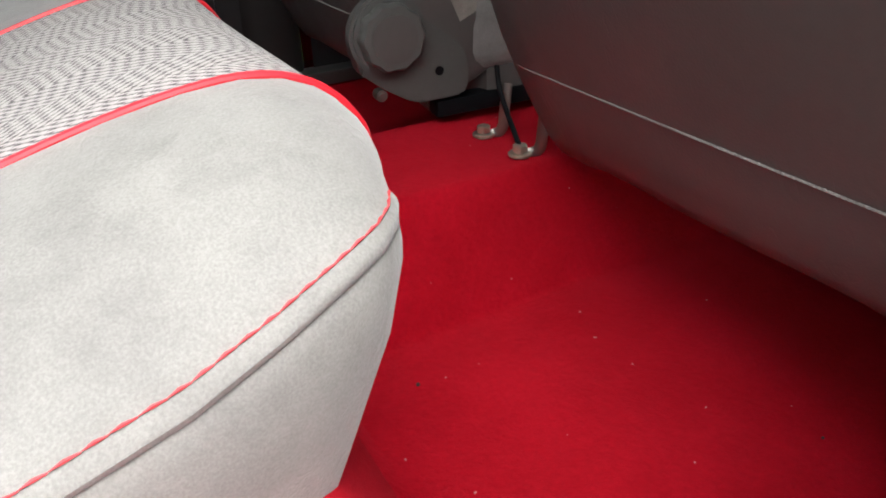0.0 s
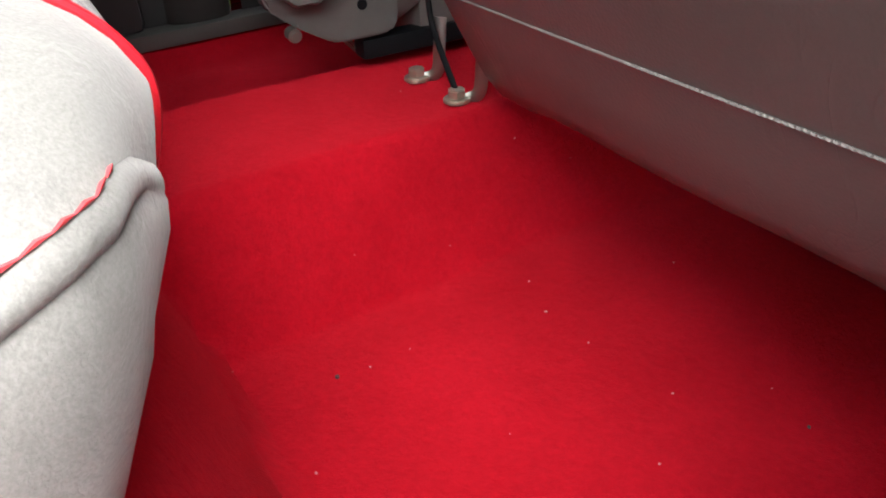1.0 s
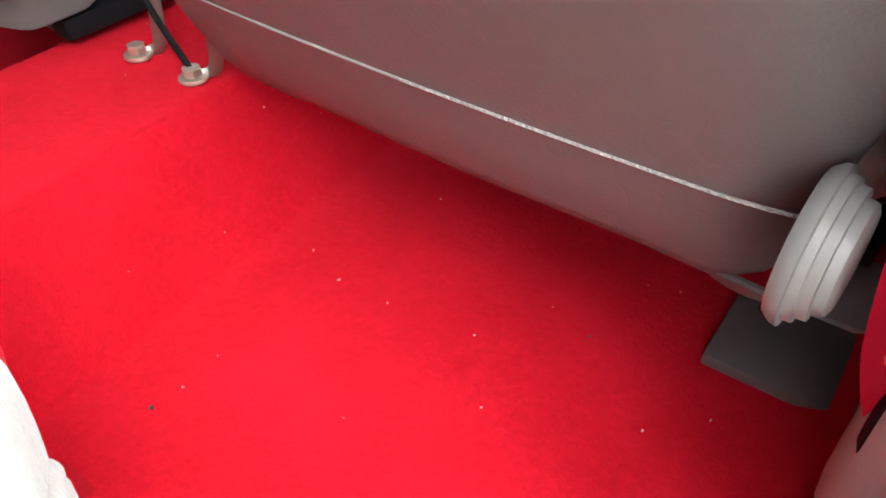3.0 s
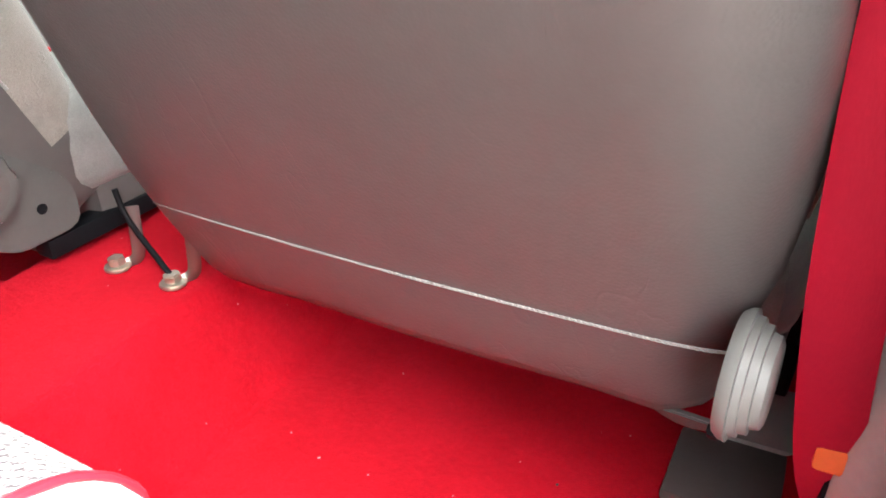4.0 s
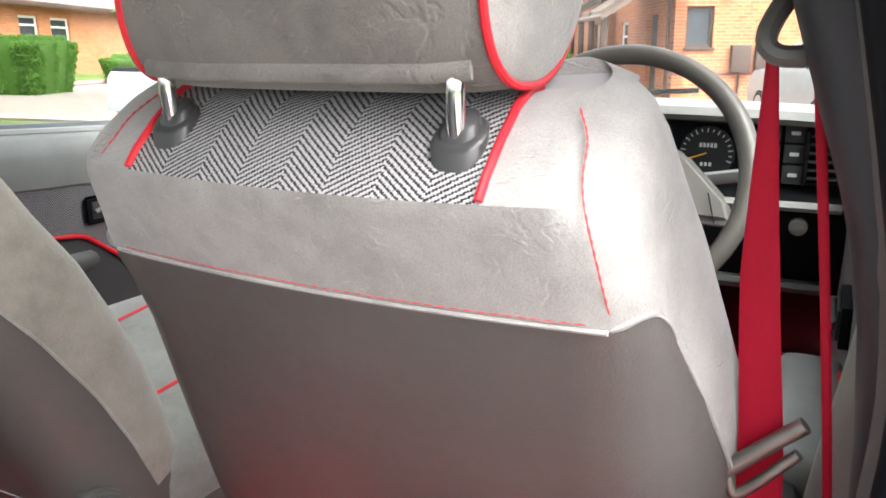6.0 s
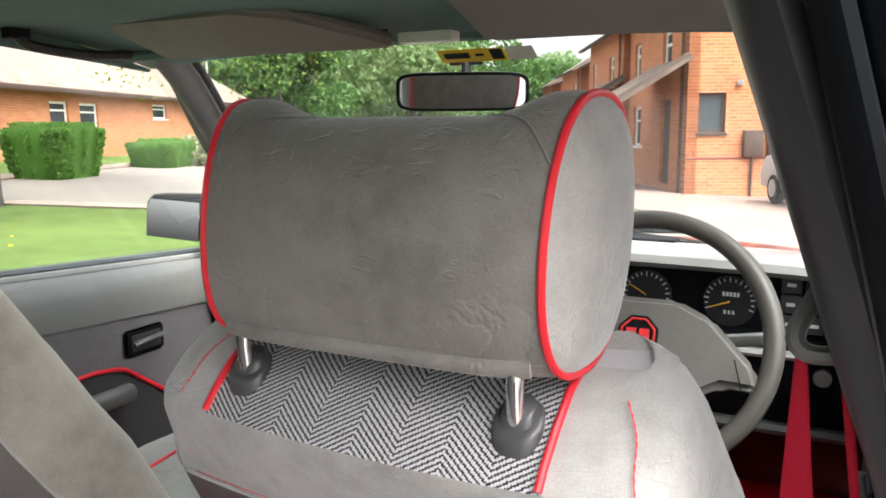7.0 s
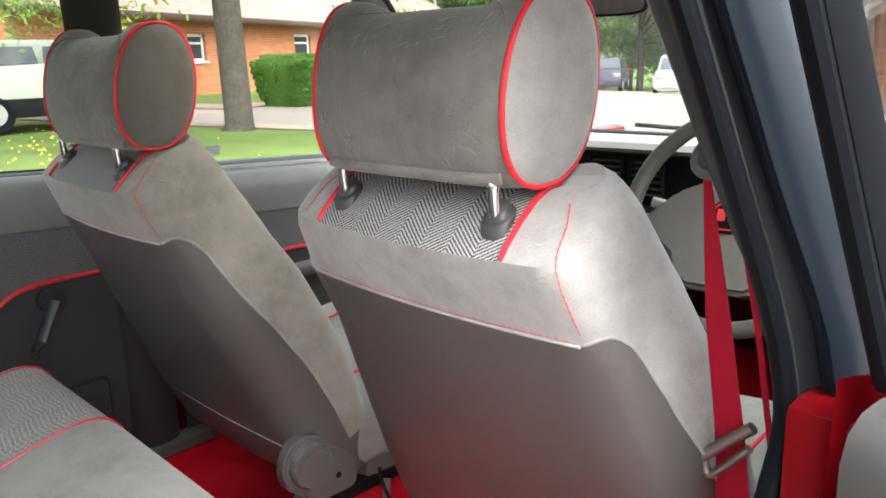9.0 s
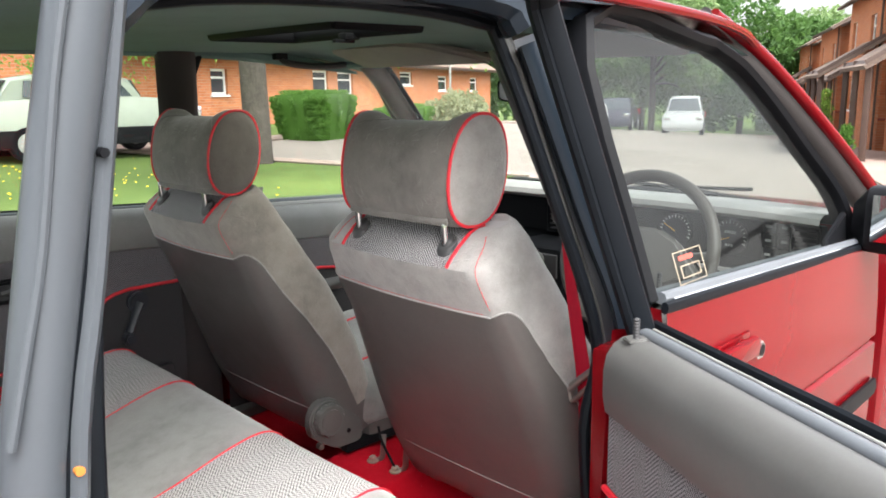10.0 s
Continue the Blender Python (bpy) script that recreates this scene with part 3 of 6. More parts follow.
                yy *= 1 - 0.08 * zz / 0.094
            yy += 0.12 * zz
            yy += 0.055
            row.append(turned @ Vector((off + x / 0.162 * (0.127 + 0.18 * yy), yy, 0.8465 + zz)))
            rv.append((x, a * 0.09))
        rows.append(row)
        ruv.append(rv)
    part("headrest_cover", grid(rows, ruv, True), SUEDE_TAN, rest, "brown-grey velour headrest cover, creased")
    for j, side in ((0, -1), (-1, 1)):
        rows2 = []
        mid = sum(rows[j], Vector()) / N
        for f, bulge in ((1.0, 0.0), (0.93, 0.006), (0.75, 0.01), (0.5, 0.012), (0.25, 0.013), (0.001, 0.013)):
            rows2.append([mid + (p - mid) * f + Vector((side * bulge, 0, 0)) for p in rows[j]])
        # the passenger's end panels have their shade painted into the velour
        part("end_panel", weld(grid(rows2, closed=True)), SUEDE if inner < 0 else SUEDE_SHADED, rest, "pale velour end panel" if inner < 0 else "pale velour end panel, coloured brownish as in shade")
        part("piping", tube([p + Vector((side * 0.001, 0, 0)) for p in rows[j]], 0.0027, 8, closed=True), PIPING, rest, "bright red piping")
    # gusset seams that run from the ends to the top
    for j, s in ((0, 1), (-1, -1)):
        line = []
        for q, turn_ in ((0, 0.86), (1, 0.8), (2, 0.74), (3, 0.69), (4, 0.64), (5, 0.58), (6, 0.52)):
            k = turn_ * math.pi / (2 * math.pi) * N
            row = rows[q if j == 0 else -1 - q]
            a, b = row[int(k)], row[int(k) + 1]
            line.append(a.lerp(b, k - int(k)) + Vector((0, -0.0003, 0.0002)))
        part("gusset_seam", tube(line, 0.0009, 6, steps=3), SUEDE_TAN, rest)
    part("lower_seam", tube([rows[q][int(N * 0.655)] + Vector((0, -0.001, -0.004)) for q in range(1, 24)], 0.0022, 8, 0.0055), SUEDE_TAN, rest, "folded lower hem")
    for side in (-1, 1):
        x = side * 0.111
        part("post", tube([(x, 0.022, 0.72), (x, 0.017, 0.75), (x, 0.019, 0.772), (x, 0.034, 0.795)], 0.0058, 14, steps=3), CHROME, rest, "chromed headrest post")
        shoe = []
        for h, rx, ry, off in ((-0.014, 0.0165, 0.014, 0.0), (0.004, 0.0165, 0.014, 0.0), (0.0065, 0.0148, 0.0124, 0.0), (0.007, 0.0118, 0.0098, 0.001), (0.014, 0.0108, 0.0088, 0.001), (0.0158, 0.0086, 0.007, 0.001)):
            shoe.append([Vector((x + rx * math.copysign(abs(math.cos(a)) ** 0.7, math.cos(a)), 0.022 + off + ry * math.sin(a), 0.732 + h * 0.75 + 0.7 * (off + ry * math.sin(a)))) for a in np.linspace(0, 2 * math.pi, 24, endpoint=False)])
        part("post_guide", loft(shoe), GUIDE, rest, "black plastic post guide")
    return seat


front_seat(0.356, -0.022, -3.9, -1, "driver's grey velour bucket seat with tweed centre and red piping")
front_seat(-0.316, -0.047, -3.5, 1, "front passenger's grey velour bucket seat with red piping")

# ---- rear bench ----
bench = thing("bench_sofa", "rear bench seat in pale velour with tweed panels and red piping", "car seat", (0, 0, FLOOR))
bench.rotation_euler = (0, 0, radians(-3.15))
# the front profile, from the underside round the nose to the back
NOSE = [(-0.22, 0.05), (-0.185, 0.1), (-0.152, 0.15), (-0.126, 0.2), (-0.106, 0.24), (-0.092, 0.275), (-0.083, 0.305), (-0.0775, 0.327), (-0.078, 0.343), (-0.0845, 0.3555), (-0.092, 0.364), (-0.1, 0.37), (-0.113, 0.3755), (-0.131, 0.378), (-0.155, 0.376), (-0.185, 0.37), (-0.225, 0.359), (-0.3, 0.335), (-0.4, 0.312), (-0.56, 0.29)]
XS = [-0.63, -0.625, -0.61, -0.59, -0.575, -0.53, -0.46, -0.38, -0.3, -0.245, -0.2, -0.13, -0.05, 0.03, 0.08, 0.118, 0.2, 0.28, 0.36, 0.42, 0.44, 0.457, 0.475, 0.5, 0.525, 0.543, 0.555, 0.563]


def bench_point(x, k):
    y, z = NOSE[k]
    e = 0.0
    if x > 0.457:
        e = ((x - 0.457) / 0.106) ** 2.2
    if x > 0.36:
        y -= 0.013 * max(0.0, min(1.0, (0.345 - z) / 0.06)) * max(0.0, min(1.0, (x - 0.42) / 0.08))
        edge = 0.478 if k <= 7 else float(np.interp(-y, [0.0775, 0.0845, 0.0925, 0.1, 0.113, 0.131, 0.155, 0.185, 0.225, 0.3, 0.4], [0.478, 0.497, 0.516, 0.527, 0.541, 0.552, 0.561, 0.569, 0.577, 0.588, 0.595]))
        seam = 0.44
        x = float(np.interp(x, [0.36, 0.457, 0.563], [0.36, seam, edge]))
    elif x < -0.58:
        e = ((-0.58 - x) / 0.05) ** 2
    crown = -0.009 * max(0.0, min(1.0, (0.42 - x) / 0.2)) - 0.006 * max(0.0, min(1.0, (-0.25 - x) / 0.3))
    drop = float(np.interp(-y, [0.0775, 0.0925, 0.1, 0.131, 0.155, 0.185], [0.012, 0.016, 0.022, 0.031, 0.037, 0.042])) if x > 0 else 0.03
    return Vector((x, y - 0.008 * e * (1 if k <= 9 else max(0.0, 1 - (k - 9) / 3)), z + (crown if k > 5 else 0) - drop * e * (z / 0.37) ** 2))


P = [[bench_point(x, k) for x in XS] for k in range(len(NOSE))]
run = [0]
for a, b in zip(NOSE, NOSE[1:]):
    run.append(run[-1] + math.dist(a, b))
UVS = [[(x, run[k]) for x in XS] for k in range(len(NOSE))]


for x0, x1 in ((-1, -0.575), (-0.245, 0.118), (0.457, 1)):
    part("cushion_cover", grid(P, UVS, False, lambda j, i: x0 < (XS[i] + XS[i + 1]) / 2 < x1), SUEDE_LIGHT, bench, "pale velour cushion")
for x0, x1 in ((-0.575, -0.245), (0.118, 0.457)):
    part("cushion_insert", grid(P, UVS, False, lambda j, i: x0 < (XS[i] + XS[i + 1]) / 2 < x1), TWEED_BENCH, bench, "grey herringbone tweed panel")
for x in (-0.575, -0.245, 0.118, 0.457):
    part("piping", tube([bench_point(x, k) + Vector((0, 0.0005, 0.0005)) for k in range(3, len(NOSE))], 0.002, 8, steps=3), PIPING, bench, "bright red piping")
# the side of the cushion, drawn in below a stitched edge
corner = [bench_point(0.563, k) for k in range(7, len(NOSE))]
rim = [a.lerp(b, q / 2) for a, b in zip(corner, corner[1:]) for q in range(2)] + [corner[-1]]
front_edge = [bench_point(0.563, k) for k in range(8)]
nose_z, nose_y = [p.z for p in front_edge], [p.y for p in front_edge]
sides = []
for q, top in enumerate(rim):
    ahead = rim[min(q + 1, len(rim) - 1)] - rim[max(q - 1, 0)]
    out = Vector((-ahead.y, ahead.x, 0)).normalized()
    out.y *= 0.5
    k = max(0.0, 1 - (-0.075 - top.y) / 0.1)
    row = []
    for z, o in ((0, 0), (0.0012, 0.0025), (0.003, 0.0048), (0.0055, 0.0058), (0.0078, 0.005), (0.0092, 0.0035), (0.0115, 0.0048), (0.02, 0.0064), (0.05, 0.0065), (0.09, 0.002), (0.14, -0.003), (0.2, -0.014), (0.25, -0.028), (0.29, -0.045)):
        zz = max(0.03, top.z - z)
        back = (float(np.interp(zz, nose_z, nose_y)) - float(np.interp(min(top.z, nose_z[-1]), nose_z, nose_y))) * (0.45 + 0.55 * k)
        row.append(Vector((top.x, top.y + back, zz)) + out * (o * min(1, 0.3 + q / 8)))
    sides.append(row)
part("cushion_side", grid(sides), SUEDE_LIGHT, bench, "pale velour side panel")
part("edge_stitching", dashes([p + Vector((0.0005, 0.0, 0.0006)) for p in rim[6:]], 0.00065, 0.0075), THREAD, bench, "fine red saddle stitching")
back = []
for y, z, hw in [(-0.58, 0.3, 0.6), (-0.6, 0.42, 0.62), (-0.67, 0.62, 0.6), (-0.72, 0.74, 0.56), (-0.75, 0.77, 0.53)]:
    back.append([Vector((x * hw, y - 0.012 * math.sin(5 * x), z)) for x in np.linspace(-1, 1, 21)])
part("backrest", grid(back), SUEDE_LIGHT, bench, "pale velour backrest")
part("seat_pan", box(-0.6, -0.57, 0.0, 0.5, -0.22, 0.2, 0.01), VINYL_DARK, bench)
part("base_corner", box(0.515, -0.26, 0.08, 0.57, -0.17, 0.15, 0.012), TRIM, bench, "grey plastic corner cover")

# ---- the car's shell ----
def belt_z(y):
    """The height of the waistline under the windows."""
    return 0.985 - 0.055 * y


def side_x(z, y=0.0):
    """The glass and pillars' distance from the middle at a height."""
    b = belt_z(y)
    if z < b:
        return 0.735
    return 0.735 - 0.135 * ((z - b) / 0.4)


car = thing("car", "red hatchback with its rear door open, parked on the slope", "car", (0, 0, 0))
carpet = thing("car_floor", "bright red carpet over floor, tunnel and seat riser", "floor", (0, 0, 0), kind="structure")


def floor_z(x, y):
    t = max(0.0, min(1.0, (0.155 - abs(x + 0.005)) / 0.06))
    t = t * t * (3 - 2 * t)
    z = FLOOR + 0.004 + 0.131 * t
    if y > 0.45:
        z -= 0.02 * min(1, (y - 0.45) / 0.2) * (1 - t)
    if y > 1.0:
        z += (y - 1.0) * 0.6
    r = max(0.0, min(1.0, (-0.056 - 0.03 * x - y) / 0.1))
    z = max(z, FLOOR + 0.004 + 0.25 * r ** 0.8 if r > 0 else 0)
    e = max(0.0, (abs(x) - 0.6) / 0.08)
    return z + 0.05 * min(1, e) ** 2 + 0.003 * noise.noise(Vector((x * 9, y * 9, 0)))


P = [[Vector((x, y, floor_z(x, y))) for x in sorted([*np.linspace(-0.7, 0.7, 71), *np.linspace(-0.165, -0.085, 14), *np.linspace(0.085, 0.155, 14)])] for y in np.linspace(-0.35, 1.35, 103)]
part("carpet", grid(P), CARPET, carpet, "bright red short-pile carpet")
# lint and crumbs on the carpet
LINT = plastic("pale_lint", (0.55, 0.3, 0.27), 0.9)
GRIT = plastic("dark_grit", (0.08, 0.05, 0.05), 0.9)
rnd = random.Random(5)
spots = [(0.244, 0.205), (0.298, 0.207), (0.222, 0.044), (0.16, -0.051), (0.362, -0.008), (0.3, -0.038), (0.426, 0.16), (0.535, 0.21), (0.2, 0.22), (0.11, 0.27)]
spots += [(rnd.uniform(0.12, 0.6), rnd.uniform(0.0, 0.38)) for _ in range(16)] + [(rnd.uniform(-0.1, 0.1), rnd.uniform(0.0, 0.3)) for _ in range(3)]
crumbs = bmesh.new()
for k, (x, y) in enumerate(spots):
    m = Matrix.Translation((x, y, floor_z(x, y) + 0.001)) @ Matrix.Rotation(rnd.uniform(0, 6), 4, "Z") @ Matrix.Diagonal((rnd.uniform(0.7, 1.8), 1, 0.7, 1))
    bmesh.ops.create_icosphere(crumbs, subdivisions=1, radius=0.0011 if k < 10 else rnd.uniform(0.0005, 0.0009), matrix=m)
lint = part("carpet_lint", crumbs, LINT)
tagged(lint, "pale lint and crumbs on the red carpet", "lint", kind="stuff")
grit = bmesh.new()
bmesh.ops.create_icosphere(grit, subdivisions=1, radius=0.0022, matrix=Matrix.Translation((0.217, 0.017, floor_z(0.217, 0.017) + 0.001)))
bmesh.ops.create_icosphere(grit, subdivisions=1, radius=0.0015, matrix=Matrix.Translation((0.46, 0.27, floor_z(0.46, 0.27) + 0.001)))
tagged(part("carpet_grit", grit, GRIT), "dark grit on the red carpet", "grit", kind="stuff")

# rail anchors bolted to the tunnel
for x in (-0.01, 0.067):
    anchor = thing("rail_anchor", "steel bolt and bracket fixing a seat rail to the carpeted tunnel", "bracket", (x, 0.233, floor_z(x, 0.233)), "rail anchors")
    part("washer", move(disc(0.0135, 0.004, 20, 0.001), pose(0, 0, 0.004)), ZINC, anchor)
    part("bolt", move(disc(0.009, 0.009, 6, 0.0015), pose(0, 0, 0.0105)), ZINC, anchor, "zinc hexagon bolt")
    part("strap", tube([(0, 0.0, 0.003), (0.006, 0.012, 0.004), (0.013, 0.018, 0.012), (0.015, 0.02, 0.035), (0.014, 0.024, 0.065)], 0.0065, 8, 0.002, up=(0, 1, 0), steps=4), STEEL, anchor, "bent steel strap")
    if x > 0.03:
        part("cable", tube([(-0.001, 0.0, 0.012), (-0.02, 0.004, 0.026), (-0.046, 0.01, 0.044), (-0.064, 0.014, 0.062), (-0.072, 0.016, 0.086)], 0.0032, 8, steps=4), BLACK, anchor, "thin black cable")

# grey floor plate by the sill
plate = thing("sill_plate", "flat grey plastic plate beside the driver's seat on the carpet", "trim", (0.597, 0.344, FLOOR + 0.004))
part("plate", box(-0.052, -0.05, 0, 0.1, 0.039, 0.012, 0.003), VINYL, plate)
part("plate_flange", box(-0.024, 0.039, 0.0, 0.1, 0.13, 0.016, 0.003), TRIM_LIGHT, plate)

# roof, headlining and sunroof
ROOF = [(-0.95, 1.36), (-0.6, 1.38), (-0.2, 1.392), (0.2, 1.396), (0.45, 1.396), (0.62, 1.38), (0.74, 1.355)]


def roof_z(x, y, lift=0.0):
    for (a, p), (b, q) in zip(ROOF, ROOF[1:]):
        if y <= b or b == ROOF[-1][0]:
            z = lerp(p, q, max(0, (y - a) / (b - a)))
            break
    return z + lift - 0.018 * (abs(x) / 0.6) ** 3 + 0.004


SUN_X, SUN_Y0, SUN_Y1 = 0.2, 0.0, 0.21
ceiling = thing("ceiling", "teal-grey headlining round an open sunroof hole", "ceiling", kind="structure")
gx = sorted(set([round(v, 4) for v in np.linspace(-0.605, 0.605, 29)] + [-SUN_X, SUN_X]))
gy = sorted(set([round(v, 4) for v in np.linspace(-0.95, 0.74, 35)] + [SUN_Y0, SUN_Y1]))


def in_sunroof(j, i):
    return -SUN_X - 1e-6 <= gx[i] < SUN_X - 1e-6 and SUN_Y0 - 1e-6 <= gy[j] < SUN_Y1 - 1e-6


part("headlining", grid([[Vector((x, y, roof_z(x, y))) for x in gx] for y in gy], None, False, lambda j, i: not in_sunroof(j, i), flip=True), HEADLINER, ceiling, "teal-grey ribbed headlining")
part("roof_skin", grid([[Vector((x * (1.06 - 0.3 * max(0.0, y - 0.4)), y, roof_z(x, y, 0.018))) for x in gx] for y in gy], None, False, lambda j, i: not in_sunroof(j, i)), RED_PAINT, car, "red roof")
sunroof = thing("sunroof", "tinted glass sunroof in a black frame", "sunroof", (0, 0, 0))
for a, b in (((-SUN_X, SUN_Y0), (SUN_X, SUN_Y0)), ((SUN_X, SUN_Y0), (SUN_X, SUN_Y1)), ((SUN_X, SUN_Y1), (-SUN_X, SUN_Y1)), ((-SUN_X, SUN_Y1), (-SUN_X, SUN_Y0))):
    pts = [Vector((lerp(a[0], b[0], k), lerp(a[1], b[1], k), 0)) for k in np.linspace(0, 1, 9)]
    for p in pts:
        p.z = roof_z(p.x, p.y) + 0.004
    part("frame", tube(pts, 0.008, 8, 0.016), BLACK, sunroof, "black frame")
pane = part("pane", grid([[Vector((x, y, roof_z(x, y, 0.01))) for x in np.linspace(-SUN_X, SUN_X, 9)] for y in np.linspace(SUN_Y0, SUN_Y1, 7)]), glass_sheet("tinted_glass", (0.55, 0.56, 0.5)), sunroof, "brown-tinted glass")
part("catch", box(-0.013, SUN_Y1 - 0.03, 1.384, 0.013, SUN_Y1 + 0.008, 1.398, 0.004), BLACK, sunroof, "black catch")
part("catch_lever", box(-0.006, SUN_Y1 - 0.05, 1.378, 0.006, SUN_Y1 + 0.0, 1.385, 0.002), BLACK, sunroof)

# windscreen and its header
SCREEN = [(0.72, 1.362, 0.56), (0.85, 1.275, 0.6), (1.0, 1.165, 0.645), (1.2, 1.03, 0.7), (1.3, 0.965, 0.72)]
rows = [[Vector((x * hw, y - 0.07 * x * x, z)) for x in np.linspace(-1, 1, 17)] for y, z, hw in SCREEN]
windscreen = part("windscreen", grid(rows), SCREEN_GLASS, car, "clear laminated windscreen")
part("header_trim", tube([Vector((x * 0.58, 0.715 - 0.07 * x * x, 1.368 - 0.012 * x * x)) for x in np.linspace(-1, 1, 13)], 0.014, 8, 0.012), HEADLINER, car)
for s in (-1, 1):
    y0 = 0.76
    pts = [(s * 0.535, y0 - 0.1, 1.405), (s * 0.575, y0 + 0.02, 1.34), (s * 0.62, y0 + 0.14, 1.25), (s * 0.675, y0 + 0.3, 1.12), (s * 0.72, y0 + 0.46, 0.99), (s * 0.735, y0 + 0.56, 0.93)]
    part("a_pillar", tube(pts, 0.036, 12, 0.027, up=(s, 0, 0), steps=3), PILLAR_BROWN, car, "brown-black vinyl windscreen pillar")
    part("a_pillar_seal", tube([Vector(p) + Vector((-s * 0.03, 0.03, 0.0)) for p in pts], 0.008, 8, steps=3), RUBBER, car)
    part("a_pillar_skin", tube([Vector(p) + Vector((s * 0.026, 0.0, 0.014)) for p in pts], 0.014, 10, 0.016, up=(s, 0, 0), steps=3), RED_PAINT, car, "red pillar skin")

# bonnet and scuttle
rows = []
for y, z in [(1.3, 0.955), (1.42, 0.95), (1.7, 0.925), (2.1, 0.87), (2.3, 0.82), (2.36, 0.74), (2.38, 0.5)]:
    rows.append([Vector((x, y - 0.09 * abs(x / 0.78) ** 2.4, z - 0.05 * abs(x / 0.78) ** 4)) for x in np.linspace(-0.78, 0.78, 21)])
part("bonnet", grid(rows), RED_PAINT, car, "red bonnet")
part("scuttle", box(-0.7, 1.24, 0.93, 0.7, 1.33, 0.956, 0.008), BLACK, car, "black scuttle panel")
for x, tip in ((-0.1, 0.42), (0.45, -0.1)):
    part("wiper", tube([(x, 1.3, 0.965), (lerp(x, tip, 0.5), 1.27, 0.99), (tip, 1.245, 1.005)], 0.006, 6, steps=3), BLACK, car, "black wiper")

# sills, floor pan, tail and wheels
for s in (-1, 1):
    part("sill", box(s * 0.66 if s > 0 else -0.8, -0.75, 0.2, 0.8 if s > 0 else -0.66, 1.2, 0.355, 0.02), RED_PAINT, car, "red sill")
    part("sill_tread", box(s * 0.655 if s > 0 else -0.71, -0.7, 0.335, 0.71 if s > 0 else -0.655, 1.1, 0.362, 0.006), TRIM, car, "grey sill tread")
    part("front_wing", box(0.72 * s if s > 0 else -0.8, 1.16, 0.35, 0.8 if s > 0 else 0.72 * s, 2.3, 0.9, 0.04), RED_PAINT, car, "red front wing")
    part("rear_wing", box(0.7 * s if s > 0 else -0.8, -1.55, 0.3, 0.8 if s > 0 else 0.7 * s, -0.72, 0.97, 0.04), RED_PAINT, car, "red rear wing")
    for y in (1.75, -0.85):
        zc = 0.18
        part("wheel", move(disc(0.28, 0.17, 40, 0.03), Matrix.Translation((s * 0.69, y, zc)) @ Matrix.Rotation(math.pi / 2, 4, "Y")), RUBBER, car, "black tyre")
part("floor_pan", box(-0.7, -1.5, 0.17, 0.7, 2.2, 0.24, 0.02), BLACK, car)
part("tailgate", box(-0.7, -1.58, 0.3, 0.7, -1.5, 0.98, 0.03), RED_PAINT, car, "red tailgate")
part("tail_window", grid([[Vector((x, y, z)) for x in np.linspace(-0.58, 0.58, 5)] for y, z in ((-0.98, 1.33), (-1.5, 0.98))]), GLASS, car)
part("parcel_shelf", box(-0.66, -1.5, 0.95, 0.66, -0.8, 0.97, 0.005), VINYL_DARK, car, "dark parcel shelf")
for s in (-1, 1):
    part("rear_pillar", tube([(s * 0.6, -0.98, 1.33), (s * 0.66, -1.2, 1.18), (s * 0.72, -1.48, 0.98)], 0.05, 8, 0.03, up=(s, 0, 0)), BLUE_BLACK, car)


